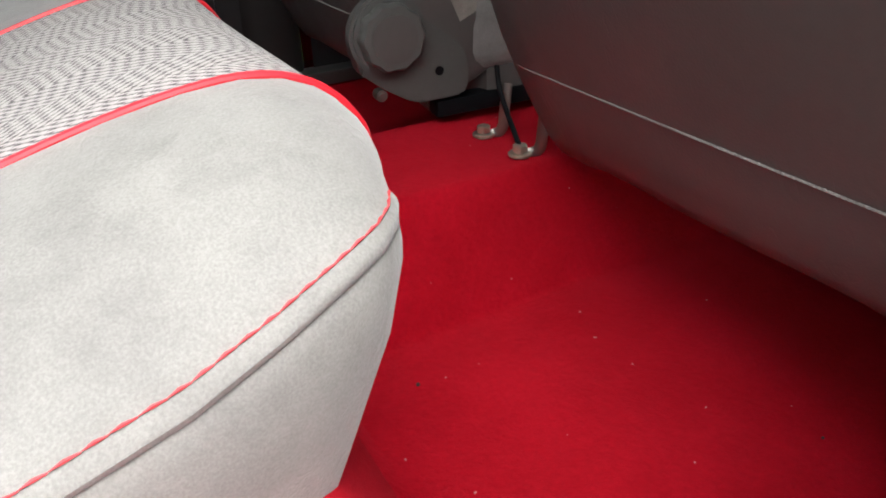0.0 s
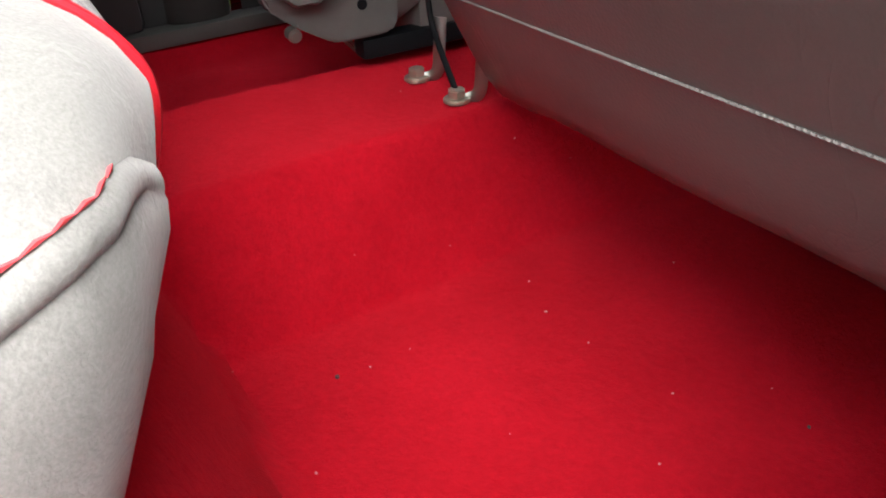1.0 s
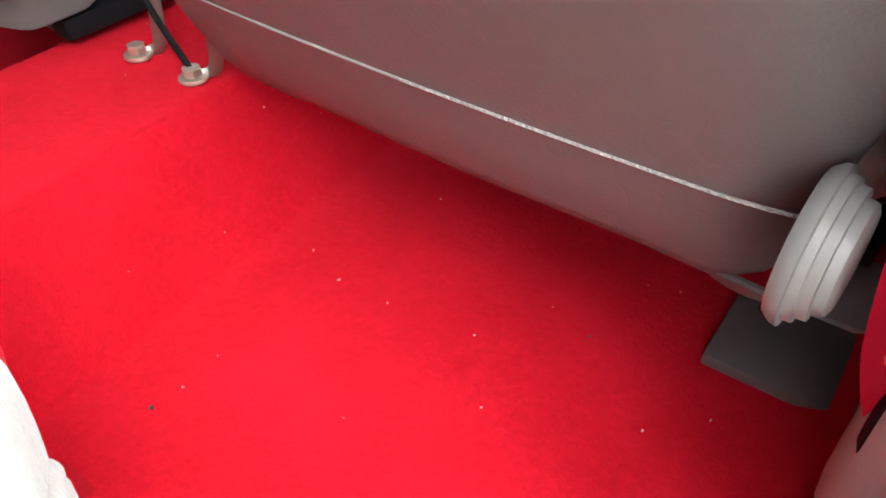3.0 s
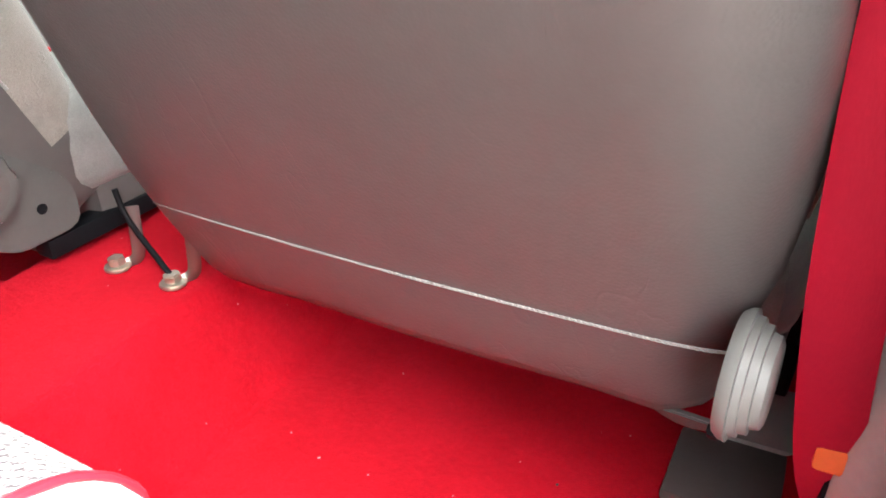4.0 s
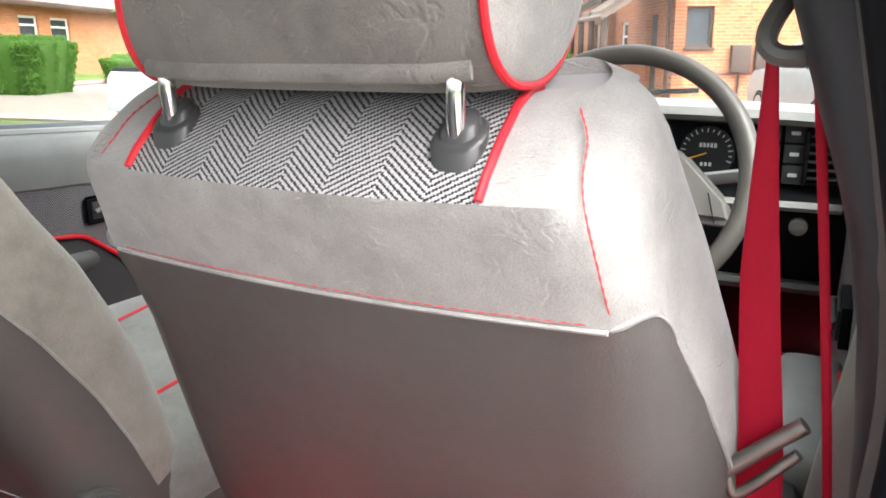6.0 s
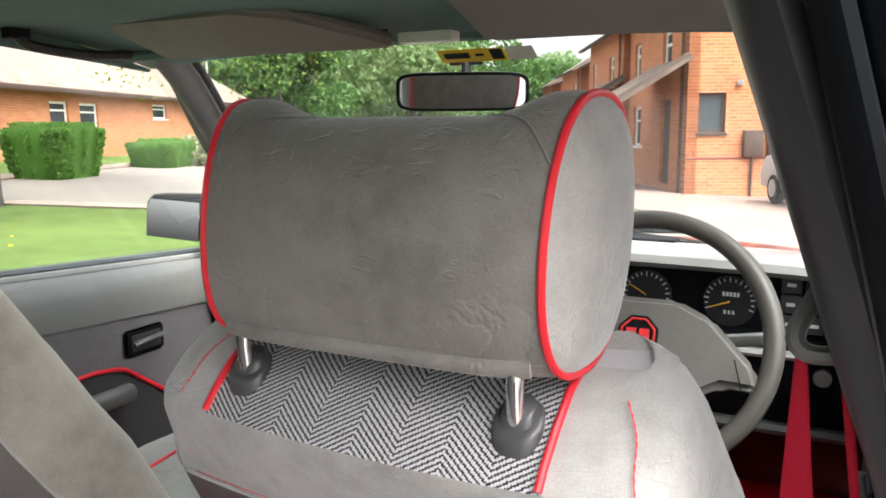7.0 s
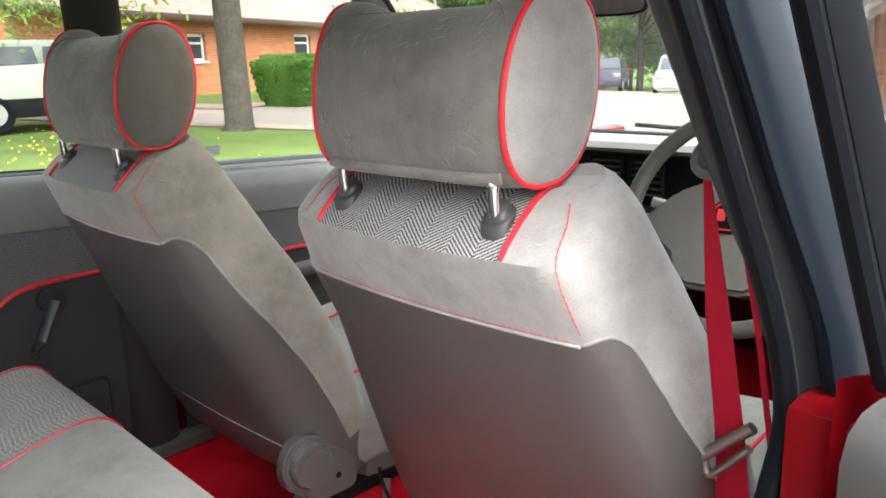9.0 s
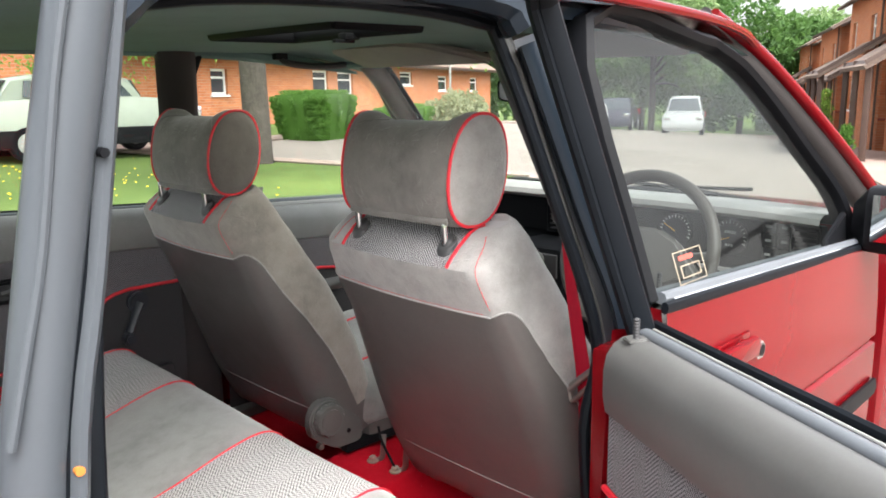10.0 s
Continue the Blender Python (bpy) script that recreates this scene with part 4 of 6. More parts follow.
# ---- doors ----
def car_door(name, side, hinge_y, length, front, swing, label):
    """A door in its own metres: a runs back from the hinge, x is the distance from the car's middle, z the height."""
    door = thing(name, label, "car door", (side * 0.79, hinge_y, 0), "car doors")
    door.rotation_euler = (0, 0, side * radians(swing))

    def p(a, x, z):
        return Vector((side * (x - 0.79), -a, z))

    def belt(a):
        return belt_z(hinge_y - a)

    def gx_(z, a=0.0):
        return 0.755 - 0.14 * max(0, (z - belt(a)) / 0.4)
    L = length
    # window outline, walked round from the lower front
    if front and side < 0:
        out = [(0.13, None), (0.19, 1.1), (0.32, 1.235), (0.43, 1.35), (0.455, 1.372), (0.48, 1.385), (0.52, 1.394), (0.6, 1.4), (L + 0.06, 1.405), (L - 0.0, None)]
    elif front:
        out = [(0.07, None), (0.095, 1.045), (0.21, 1.15), (0.325, 1.25), (0.42, 1.315), (0.5, 1.345), (0.58, 1.36), (L - 0.03, 1.372), (L - 0.0, None)]
    else:
        out = [(0.028, None), (0.03, 1.2), (0.032, 1.37), (0.04, 1.4), (0.07, 1.412), (0.3, 1.415), (L - 0.19, 1.4), (L - 0.08, 1.36), (L - 0.02, None)]
    outline = [(a, belt(a) + 0.005 if z is None else z) for a, z in out]
    # outer skin
    rows = []
    for z in (0.3, 0.36, 0.5, 0.62, 0.7, 0.705, 0.715, 0.72, 0.8, 0.86, 0.9, 0.94, 1.0):
        row = []
        for a in np.linspace(0.004, L - 0.004, 13):
            b = belt(a)
            zz = min(z, b - 0.01) if z < 0.99 else b + 0.0
            x = 0.775 + 0.03 * math.sin(math.pi * min(1, max(0, (zz - 0.25) / 0.78))) ** 0.6
            if 0.7 < z < 0.718:
                x -= 0.008
            row.append(p(a, x, zz))
        rows.append(row)
    part("outer_skin", grid(rows, flip=side < 0), RED_PAINT, door, "glossy red door skin")
    edge = []
    for a in (0.002, L - 0.002):
        bm = bmesh.new()
        b = belt(a)
        vs = [bm.verts.new(p(a, x, z)) for x, z in ((0.7, 0.33), (0.785, 0.31), (0.805, 0.6), (0.795, 0.88), (0.78, b), (0.72, b), (0.705, 0.6))]
        bm.faces.new(vs)
        edge.append(bm)
    part("door_edge", merge(*edge), RED_PAINT, door, "red door edge", smooth=False)
    part("rub_strip", tube([p(a, 0.812, 0.6) for a in np.linspace(0.01, L - 0.01, 5)], 0.006, 6, 0.022, up=(0, 0, 1)), BLACK, door, "black rubbing strip")
    # waist strips outside and inside, with glass between
    if front:
        part("outer_waist_strip", tube([p(a, 0.786, belt(a) + 0.003) for a in np.linspace(0.1, L, 9)], 0.006, 8, 0.009), RUBBER, door, "black waist seal")
        part("waist_bright_strip", tube([p(a, 0.774, belt(a) + 0.014) for a in np.linspace(0.12, L - 0.01, 9)], 0.009, 8, 0.009), SEAL_BLUE, door, "blue-grey waist strip")
        part("waist_bead", tube([p(a, 0.783, belt(a) + 0.012) for a in np.linspace(0.12, L - 0.03, 9)], 0.0022, 6), CHROME, door, "thin bright bead")
        part("inner_waist_strip", tube([p(a, 0.738, belt(a) + 0.006) for a in np.linspace(0.02, L - 0.01, 9)], 0.009, 8, 0.009), SEAL_BLUE if side > 0 else TRIM_LIGHT, door, "grey inner seal")
    else:
        sill = [p(a, x, belt(a) + dz) for a in (0.03, L - 0.01) for x, dz in ((0.735, -0.004), (0.79, -0.004))]
        bm = bmesh.new()
        bm.faces.new([bm.verts.new(sill[k]) for k in (0, 1, 3, 2)])
        part("window_slot", bm, BLACK, door, "dark window slot", smooth=False)
        part("inner_waist_strip", tube([p(a, 0.75, belt(a) + 0.001) for a in np.linspace(0.03, L - 0.01, 9)], 0.0095, 12, 0.008), SEAL_BLUE, door, "rounded blue-grey window seal")
        part("outer_waist_strip", tube([p(a, 0.779, belt(a) + 0.003) for a in np.linspace(0.01, L, 9)], 0.007, 8, 0.008), RUBBER, door, "black waist seal")
        part("waist_bead", tube([p(a, 0.7655, belt(a) + 0.004) for a in np.linspace(0.03, L - 0.01, 9)], 0.0018, 6), TRIM_LIGHT, door, "pale seal lip")
    # window frame
    frame_pts = [p(a, gx_(z, a) - 0.0, z) for a, z in outline]
    part("window_frame", tube(frame_pts, (0.014 if side > 0 else 0.019) if front else 0.012, 8, 0.024 if front else 0.016, up=(side, 0, 0), steps=4), BLACK if front else RUBBER, door, "black window frame")
    part("frame_inner_lip", tube([q + Vector((-side * 0.016, 0, -0.004)) for q in frame_pts], 0.01, 8, 0.008, up=(side, 0, 0), steps=4), RUBBER, door)
    if not front:
        part("quarter_bar", tube([p(L - 0.18, gx_(belt(L)), belt(L - 0.18)), p(L - 0.2, gx_(1.34), 1.335)], 0.011, 8), RUBBER, door, "black quarter-light bar")
    # pane: rows from the waist to the frame
    brim = outline[:-1] if front and side < 0 else outline
    cols = np.linspace(outline[0][0], outline[-1][0], 25)
    top = np.interp(cols, [a for a, z in brim], [z for _, z in brim])
    if front or swing == 0:
        pane_rows = [[p(a, gx_(lerp(belt(a), t, k), a), lerp(belt(a), t, k)) for a, t in zip(cols, top)] for k in np.linspace(0, 1, 9)]
        pane = part("pane", grid(pane_rows), GLASS_HAZY if (front and side > 0) else GLASS, door, "clear door glass")
    # trim: a rounded shoulder, tweed panel and vinyl below, with piping along the joint
    def sweep(sections, steps=15, a0=0.02 if front else 0.045, a1=None):
        a1 = L - 0.02 if a1 is None else a1
        return [[p(a, x, belt(a) + dz) for a in np.linspace(a0, a1, steps)] for x, dz in sections]
    shoulder = sweep([(0.742, 0.0), (0.732, 0.004), (0.716, 0.002), (0.703, -0.006), (0.694, -0.02), (0.69, -0.04), (0.69, -0.075), (0.694, -0.098), (0.702, -0.104)])
    # left shoulders take the paler grey: sky light painted into the trim
    part("door_shoulder", grid(shoulder, flip=side > 0), TRIM if side > 0 else TRIM_SKYLIT, door, "rounded grey shoulder trim")
    for a in (0.02 if front else 0.045, L - 0.02):
        bm = bmesh.new()
        bm.faces.new([bm.verts.new(p(a, x, belt(a) + dz)) for x, dz in ((0.742, 0.0), (0.732, 0.004), (0.716, 0.002), (0.703, -0.006), (0.694, -0.02), (0.69, -0.04), (0.69, -0.075), (0.694, -0.098), (0.742, -0.1))])
        part("shoulder_end", bm, TRIM, door, smooth=False)
    aa = np.linspace(0.02 if front else 0.045, L - 0.02, 41)
    if front:
        joint = np.interp(aa, [0, 0.36, 0.42, 0.55, 0.62, 1.2], [0.6, 0.615, 0.647, 0.742, 0.752, 0.74])
    else:
        joint = np.interp(aa, [0, 0.2, 0.25, 0.36, 0.45, 0.9], [0.778, 0.78, 0.772, 0.695, 0.64, 0.6])
    tw, tuv = [], []
    for k in np.linspace(0, 1, 7):
        tw.append([p(a, 0.7, lerp(j, belt(a) - 0.1, k)) for a, j in zip(aa, joint)])
        tuv.append([(a, lerp(j, belt(a) - 0.1, k)) for a, j in zip(aa, joint)])
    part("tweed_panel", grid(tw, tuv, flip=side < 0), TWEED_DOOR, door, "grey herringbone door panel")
    low = []
    for k in np.linspace(0, 1, 7):
        low.append([p(a, 0.7 - 0.006 * math.sin(math.pi * k), lerp(0.34, j, k)) for a, j in zip(aa, joint)])
    part("vinyl_panel", grid(low, flip=side < 0), VINYL_DARK, door, "dark grey vinyl lower panel")
    part("piping", tube([p(a, 0.696, j) for a, j in zip(aa, joint)], 0.0048, 8), PIPING, door, "bright red piping")
    # inner handle in its bezel
    ha, hz = (0.49, 0.79) if front else (0.47, 0.83)
    bezel = move(prism([(-0.055, -0.03), (0.055, -0.03), (0.055, 0.03), (-0.055, 0.03)], 0.012, 0.006), Matrix())
    for v in bezel.verts:
        v.co = p(ha + v.co.x, 0.701 - v.co.z, hz + v.co.y)
    handle = part("handle_bezel", weld(bezel), BLACK, door, "dark inner handle bezel")
    cup = move(prism([(-0.04, -0.018), (0.04, -0.018), (0.04, 0.018), (-0.04, 0.018)], 0.003, 0.001), Matrix())
    for v in cup.verts:
        v.co = p(ha + v.co.x, 0.6885 - v.co.z, hz + v.co.y)
    part("handle_cup", weld(cup), VINYL_DARK, handle)
    part("inner_handle", tube([p(ha + 0.036, 0.684, hz - 0.002), p(ha + 0.01, 0.678, hz + 0.004), p(ha - 0.03, 0.678, hz + 0.006), p(ha - 0.038, 0.686, hz + 0.006)], 0.008, 8, 0.006, steps=3), TRIM, handle, "grey pull lever")
    if front:
        pull = tube([p(0.56, 0.69, 0.69), p(0.57, 0.66, 0.7), p(0.64, 0.65, 0.705), p(0.82, 0.65, 0.705), p(0.86, 0.69, 0.7)], 0.017, 10, 0.02, steps=3)
        part("armrest", pull, TRIM, door, "grey moulded armrest")
        if side > 0:
            block = box(0.5, 0, 0.6, 0.78, 0.07, 0.745, 0.018, 3)
            for v in block.verts:
                v.co = p(v.co.x, 0.7 - v.co.y, v.co.z)
            part("armrest_pad", weld(block), TRIM_LIGHT, door, "light grey armrest pad")
        pocket = box(0.14, 0, 0.36, L - 0.1, 0.04, 0.52, 0.02)
        for v in pocket.verts:
            v.co = p(v.co.x, 0.7 - v.co.y, v.co.z)
        part("door_pocket", weld(pocket), VINYL_DARK, door)
    else:
        wa, wz = 0.185, 0.745
        part("winder_boss", move(disc(0.028, 0.022, 24, 0.005), Matrix.Translation(p(wa, 0.688, wz)) @ Matrix.Rotation(math.pi / 2, 4, "Y")), TRIM_DARK, door, "dark grey window winder boss")
        part("winder_arm", tube([p(wa, 0.678, wz), p(wa + 0.02, 0.672, wz - 0.04), p(wa + 0.045, 0.668, wz - 0.085)], [0.018, 0.012, 0.015], 10, 0.009), TRIM_DARK, door)
        part("winder_knob", move(disc(0.016, 0.03, 20, 0.006), Matrix.Translation(p(wa + 0.045, 0.655, wz - 0.085)) @ Matrix.Rotation(math.pi / 2, 4, "Y")), TRIM_DARK, door, "dark grey winder knob")
        pocket = box(0.1, 0, 0.36, L - 0.1, 0.03, 0.56, 0.02)
        for v in pocket.verts:
            v.co = p(v.co.x, 0.7 - v.co.y, v.co.z)
        part("door_pocket", weld(pocket), VINYL_DARK, door, "slack vinyl map pocket")
    # locking pin
    pa = 0.07 if not front else L - 0.1
    part("pin_base", move(prism([(-0.014, -0.009), (0.014, -0.009), (0.014, 0.009), (-0.014, 0.009)], 0.005, 0.0015), Matrix.Translation(p(pa, 0.722, belt(pa) + 0.001))), TRIM, door)
    pin_rows = []
    for k in range(15):
        r = 0.0036 + (0.0009 if k % 2 else 0) - (0.0015 if k == 14 else 0)
        pin_rows.append([p(pa, 0.722, belt(pa)) + Vector((r * math.cos(a), r * math.sin(a), 0.004 + 0.002 * k)) for a in np.linspace(0, 2 * math.pi, 12, endpoint=False)])
    part("lock_pin", loft(pin_rows), VINYL_DARK, door, "ribbed dark grey locking pin")
    # outside: key lock and handle
    if front:
        turn = Matrix.Rotation(math.pi / 2, 4, "Y")
        part("key_lock", move(disc(0.016, 0.012, 28, 0.003), Matrix.Translation(p(L - 0.294, 0.803, 0.854)) @ turn), CHROME, door, "chromed key lock")
        part("lock_face", move(disc(0.011, 0.014, 24, 0.001), Matrix.Translation(p(L - 0.294, 0.803, 0.854)) @ turn), BLACK, door)
        cavity = box(L - 0.265, 0.0, 0.838, L - 0.1, 0.004, 0.892, 0.003)
        for v in cavity.verts:
            v.co = p(v.co.x, 0.7955 + v.co.y, v.co.z)
        part("handle_recess", weld(cavity), RED_PAINT, door, "red handle recess")
        grip = box(L - 0.26, 0.0, 0.856, L - 0.105, 0.018, 0.888, 0.007)
        for v in grip.verts:
            v.co = p(v.co.x, 0.803 + v.co.y, v.co.z)
        part("pull_handle", weld(grip), RED_PAINT, door, "red flap handle")
        shell = []
        for k, (x, hy, hz_) in enumerate([(0.765, 0.03, 0.03), (0.78, 0.035, 0.045), (0.795, 0.05, 0.058), (0.9, 0.05, 0.062), (1.04, 0.048, 0.06), (1.062, 0.036, 0.048)]):
            shell.append([p(0.085 + hy * math.copysign(abs(math.cos(a)) ** 0.5, math.cos(a)), x, (0.998 if side > 0 else 1.005) + hz_ * (1.22 if side > 0 else 1.0) * math.copysign(abs(math.sin(a)) ** 0.5, math.sin(a))) for a in np.linspace(0, 2 * math.pi, 28, endpoint=False)])
        house = part("mirror_housing", loft(shell), BLACK, door, "black wing mirror housing")
        flat = prism([(-0.105, -0.048), (0.125, -0.05), (0.128, 0.03), (0.11, 0.05), (-0.105, 0.05)], 0.003)
        for v in flat.verts:
            v.co = p(0.1385 + v.co.z + (0.2 * (0.13 - v.co.x) if side < 0 else 0.0), 0.915 + v.co.x, 1.005 + v.co.y)
            v.co.y += (0.13 if side < 0 else 0.0) * (v.co.z - 1.005)
        part("mirror_glass", weld(flat), MIRROR, house, "mirror glass")
        tri = prism([(0.1, 0.0), (0.24, 0.0), (0.22, 0.03), (0.12, 0.075)], 0.012, 0.003)
        for v in tri.verts:
            v.co = p(v.co.x, 0.742 + v.co.z, belt(0.2) + v.co.y)
        part("mirror_sail", weld(tri), BLACK, door, "black corner panel")
        if side > 0:
            # see-through sticker: two outlined boxes and a red band
            buff, band = plastic("sticker_buff", (0.26, 0.22, 0.16)), plastic("sticker_red", (0.45, 0.07, 0.05))
            bars = [("sticker_band", 0.03, 0.034, 0.075, 0.041, band)]
            for x0, z0, x1, z1, w in ((0.0, 0.0, 0.09, 0.048, 0.0016), (0.014, 0.008, 0.076, 0.027, 0.002)):
                bars += [("sticker_line", x0, z0, x1, z0 + w, buff), ("sticker_line", x0, z1 - w, x1, z1, buff), ("sticker_line", x0, z0, x0 + 2 * w, z1, buff), ("sticker_line", x1 - 2 * w, z0, x1, z1, buff)]
            for nm, x0, z0, x1, z1, mt in bars:
                bm = bmesh.new()
                bm.faces.new([bm.verts.new(p(L - 0.2 + a, gx_(0.988 + z, L - 0.15) + 0.003, 0.988 + z)) for a, z in ((x0, z0), (x1, z0), (x1, z1), (x0, z1))])
                part(nm, bm, mt, door, "see-through buff and red window sticker", smooth=False)
        else:
            bm = bmesh.new()
            bm.faces.new([bm.verts.new(p(0.79 + a, gx_(1.0 + z, 0.8) - 0.003, 1.0 + z)) for a, z in ((0, 0), (0.04, 0), (0.04, 0.024), (0, 0.024))])
            part("sticker", bm, plastic("sticker_pale", (0.62, 0.62, 0.58)), door, "small white window sticker", smooth=False)
    return door


car_door("door_1", 1, 1.06, 0.97, True, 0, "closed red driver's door with a black window frame")
open_door = car_door("door_2", 1, 0.07, 0.84, False, 56, "open red rear door showing its grey trim and tweed panel")
open_door.location.z = -0.017
passenger_door = car_door("door_3", -1, 1.24, 0.99, True, 0, "closed passenger door with grey trim and red piping inside")
passenger_door.location.z = -0.02
car_door("door_4", -1, 0.2, 0.84, False, 0, "closed rear door with tweed trim and a dark grey window winder")

# ---- pillars, seals and belts ----
def pillar(s, y, lean):
    """A door pillar from the sill to the roof."""
    pts = [(s * 0.735, y + 0.02, 0.36), (s * 0.735, y + 0.02, 0.6), (s * 0.72, y, 0.93), (s * 0.675, y - lean * 0.45, 1.12), (s * 0.615, y - lean, 1.345)]
    return pts


# right middle pillar: trim inside, seal, painted face
mid = pillar(1, 0.11, 0.1)
part("b_pillar_trim", tube([Vector(q) + Vector((-0.012 - 0.05 * max(0.0, q[2] - 1.0), 0.0, 0)) for q in mid], 0.05, 14, 0.028, up=(1, 0, 0), steps=4), TRIM_DARK, car, "dark grey moulded pillar trim")
part("b_pillar_skin", tube([Vector(q) + Vector((0.022, -0.012, 0)) for q in mid], 0.042, 12, 0.022, up=(1, 0, 0), steps=4), BLUE_BLACK, car, "blue-black pillar face")
part("b_pillar_lower_skin", box(0.715, 0.02, 0.36, 0.765, 0.1, 0.93, 0.008), RED_PAINT, car, "red pillar foot")
ap = [(0.70, 0.055, 0.36), (0.705, 0.045, 0.6), (0.70, 0.03, 0.8), (0.705, 0.05, 0.93), (0.665, -0.0, 1.13), (0.61, -0.05, 1.335), (0.6, -0.09, 1.368), (0.595, -0.3, 1.38), (0.6, -0.52, 1.365), (0.625, -0.6, 1.32), (0.685, -0.64, 1.12), (0.72, -0.665, 0.95), (0.72, -0.66, 0.7), (0.71, -0.6, 0.42), (0.7, -0.5, 0.36)]
part("door_seal", tube(ap, 0.009, 10, 0.013, steps=5), RUBBER, car, "black rubber door seal")
part("door_seal_lip", tube([Vector(q) + Vector((-0.004, 0.016 if q[1] > -0.07 else 0, 0.008 if q[2] > 1.32 else 0)) for q in ap[:10]], 0.009, 8, 0.014, steps=5), TRIM, car, "grey trim lip")
part("roof_rail", tube([Vector(q) + Vector((0.03, 0, 0.022)) for q in ap[5:10]], 0.03, 8, 0.022, steps=4), BLUE_BLACK, car, "dark roof rail over the door")
part("roof_gutter", tube([(0.655, -0.75, 1.395), (0.65, -0.1, 1.412), (0.638, 0.4, 1.403), (0.615, 0.66, 1.388), (0.607, 0.78, 1.356), (0.64, 0.88, 1.275)], 0.007, 8, 0.009, steps=4), RED_PAINT, car, "red gutter")
# right rear pillar, with its shut face
part("c_pillar_skin", tube([(0.72, -0.725, 0.36), (0.735, -0.722, 0.7), (0.735, -0.71, 0.98), (0.736, -0.681, 1.16), (0.736, -0.646, 1.325), (0.734, -0.632, 1.38)], 0.022, 14, 0.022, up=(1, 0, 0), steps=4), PILLAR_GREY, car, "blue-grey rear pillar")
part("c_pillar_ridge", tube([(0.756, -0.652, 1.38), (0.756, -0.66, 1.34), (0.756, -0.6715, 1.288), (0.756, -0.6895, 1.184), (0.756, -0.704, 1.126), (0.756, -0.723, 1.054)], 0.0035, 8, steps=3), PILLAR_GREY, car, "pressed ridge")
part("c_pillar_gap", tube([(0.742, -0.705, 0.6), (0.744, -0.69, 1.0), (0.742, -0.661, 1.16), (0.736, -0.631, 1.325), (0.732, -0.617, 1.38)], 0.005, 8, steps=4), RUBBER, car, "black seal")
part("c_pillar_strip", tube([(0.74, -0.697, 0.6), (0.742, -0.682, 0.99), (0.74, -0.652, 1.16), (0.736, -0.623, 1.32), (0.732, -0.61, 1.38)], 0.0085, 10, 0.012, up=(1, 0, 0), steps=4), PILLAR_GREY, car, "grey pillar strip")
for y, z, mt in ((-0.642, 1.2427, BLACK), (-0.681, 1.0235, plastic("rust", (0.5, 0.16, 0.03)))):
    part("pillar_screw", move(disc(0.0035, 0.012, 12), Matrix.Translation((0.749, y, z)) @ Matrix.Rotation(math.pi / 2, 4, "Y")), mt, car)
# left pillars
left = [(-0.70, 0.195, 0.36), (-0.705, 0.195, 0.95), (-0.67, 0.165, 1.12), (-0.6, 0.13, 1.35)]
part("b_pillar_trim", tube(left + [(-0.575, 0.115, 1.43)], 0.056, 12, 0.028, up=(1, 0, 0), steps=4), PILLAR_BROWN, car, "dark grey pillar trim")
part("c_pillar_trim", tube([(-0.7, -0.7, 0.4), (-0.7, -0.7, 0.96), (-0.6, -0.66, 1.34)], 0.06, 10, 0.03, up=(1, 0, 0), steps=4), VINYL_DARK, car)
for s in (-1, 1):
    up = 0.04
    rail = [(s * 0.59, -0.75, 1.34 + up), (s * 0.595, -0.3, 1.352 + up), (s * 0.595, 0.2, 1.352 + up), (s * 0.585, 0.5, 1.345 + up * 0.5), (s * 0.575, 0.7, 1.335)]
    part("cant_rail", tube(rail, [0.022, 0.022, 0.022, 0.016, 0.004], 8, steps=3), HEADLINER if s < 0 else BLUE_BLACK, car)

belt = thing("seat_belt", "red seat belt hanging through a grey steel guide bar", "seat belt", (0.023, -0.01, 0.006))
web = [(0.597, 0.088, 1.088), (0.6, 0.12, 0.95), (0.61, 0.14, 0.82), (0.612, 0.15, 0.74), (0.618, 0.16, 0.62), (0.63, 0.18, 0.5), (0.648, 0.2, 0.42)]
part("webbing", tube(web, [0.003, 0.0118, 0.0148, 0.0172, 0.0188, 0.018, 0.014], 12, 0.0016, up=(0, 1, 0), steps=5), BELT, belt, "red woven webbing")
part("webbing_return", tube([(0.62, 0.085, 1.088), (0.637, 0.115, 0.95), (0.654, 0.135, 0.8), (0.668, 0.16, 0.66), (0.68, 0.19, 0.5)], [0.003, 0.003, 0.003, 0.004, 0.006], 10, 0.0012, up=(0, 1, 0), steps=5), BELT, belt, "red woven webbing")
part("pillar_loop", tube([(0.622, 0.112, 1.158), (0.611, 0.095, 1.132), (0.594, 0.08, 1.098), (0.6, 0.077, 1.085), (0.62, 0.079, 1.087), (0.626, 0.087, 1.103), (0.624, 0.105, 1.132)], 0.006, 8, steps=4), TRIM, belt, "grey plastic pillar loop")
part("loop_bolt", move(disc(0.018, 0.02, 24, 0.004), Matrix.Translation((0.628, 0.118, 1.166)) @ Matrix.Rotation(1.2, 4, "Y")), BLACK, belt, "black bolt cover")
bar = new("guide_bar")
bar.parent = belt
part("upper_bar", tube([(0.58, 0.125, 0.8), (0.589, 0.125, 0.806), (0.61, 0.124, 0.827), (0.636, 0.124, 0.851)], 0.0058, 10, steps=3), STEEL, bar, "grey steel guide bar")
part("lower_bar", tube([(0.592, 0.126, 0.806), (0.594, 0.126, 0.794), (0.599, 0.126, 0.79), (0.613, 0.125, 0.805), (0.634, 0.125, 0.829)], 0.004, 10, steps=3), STEEL, bar)
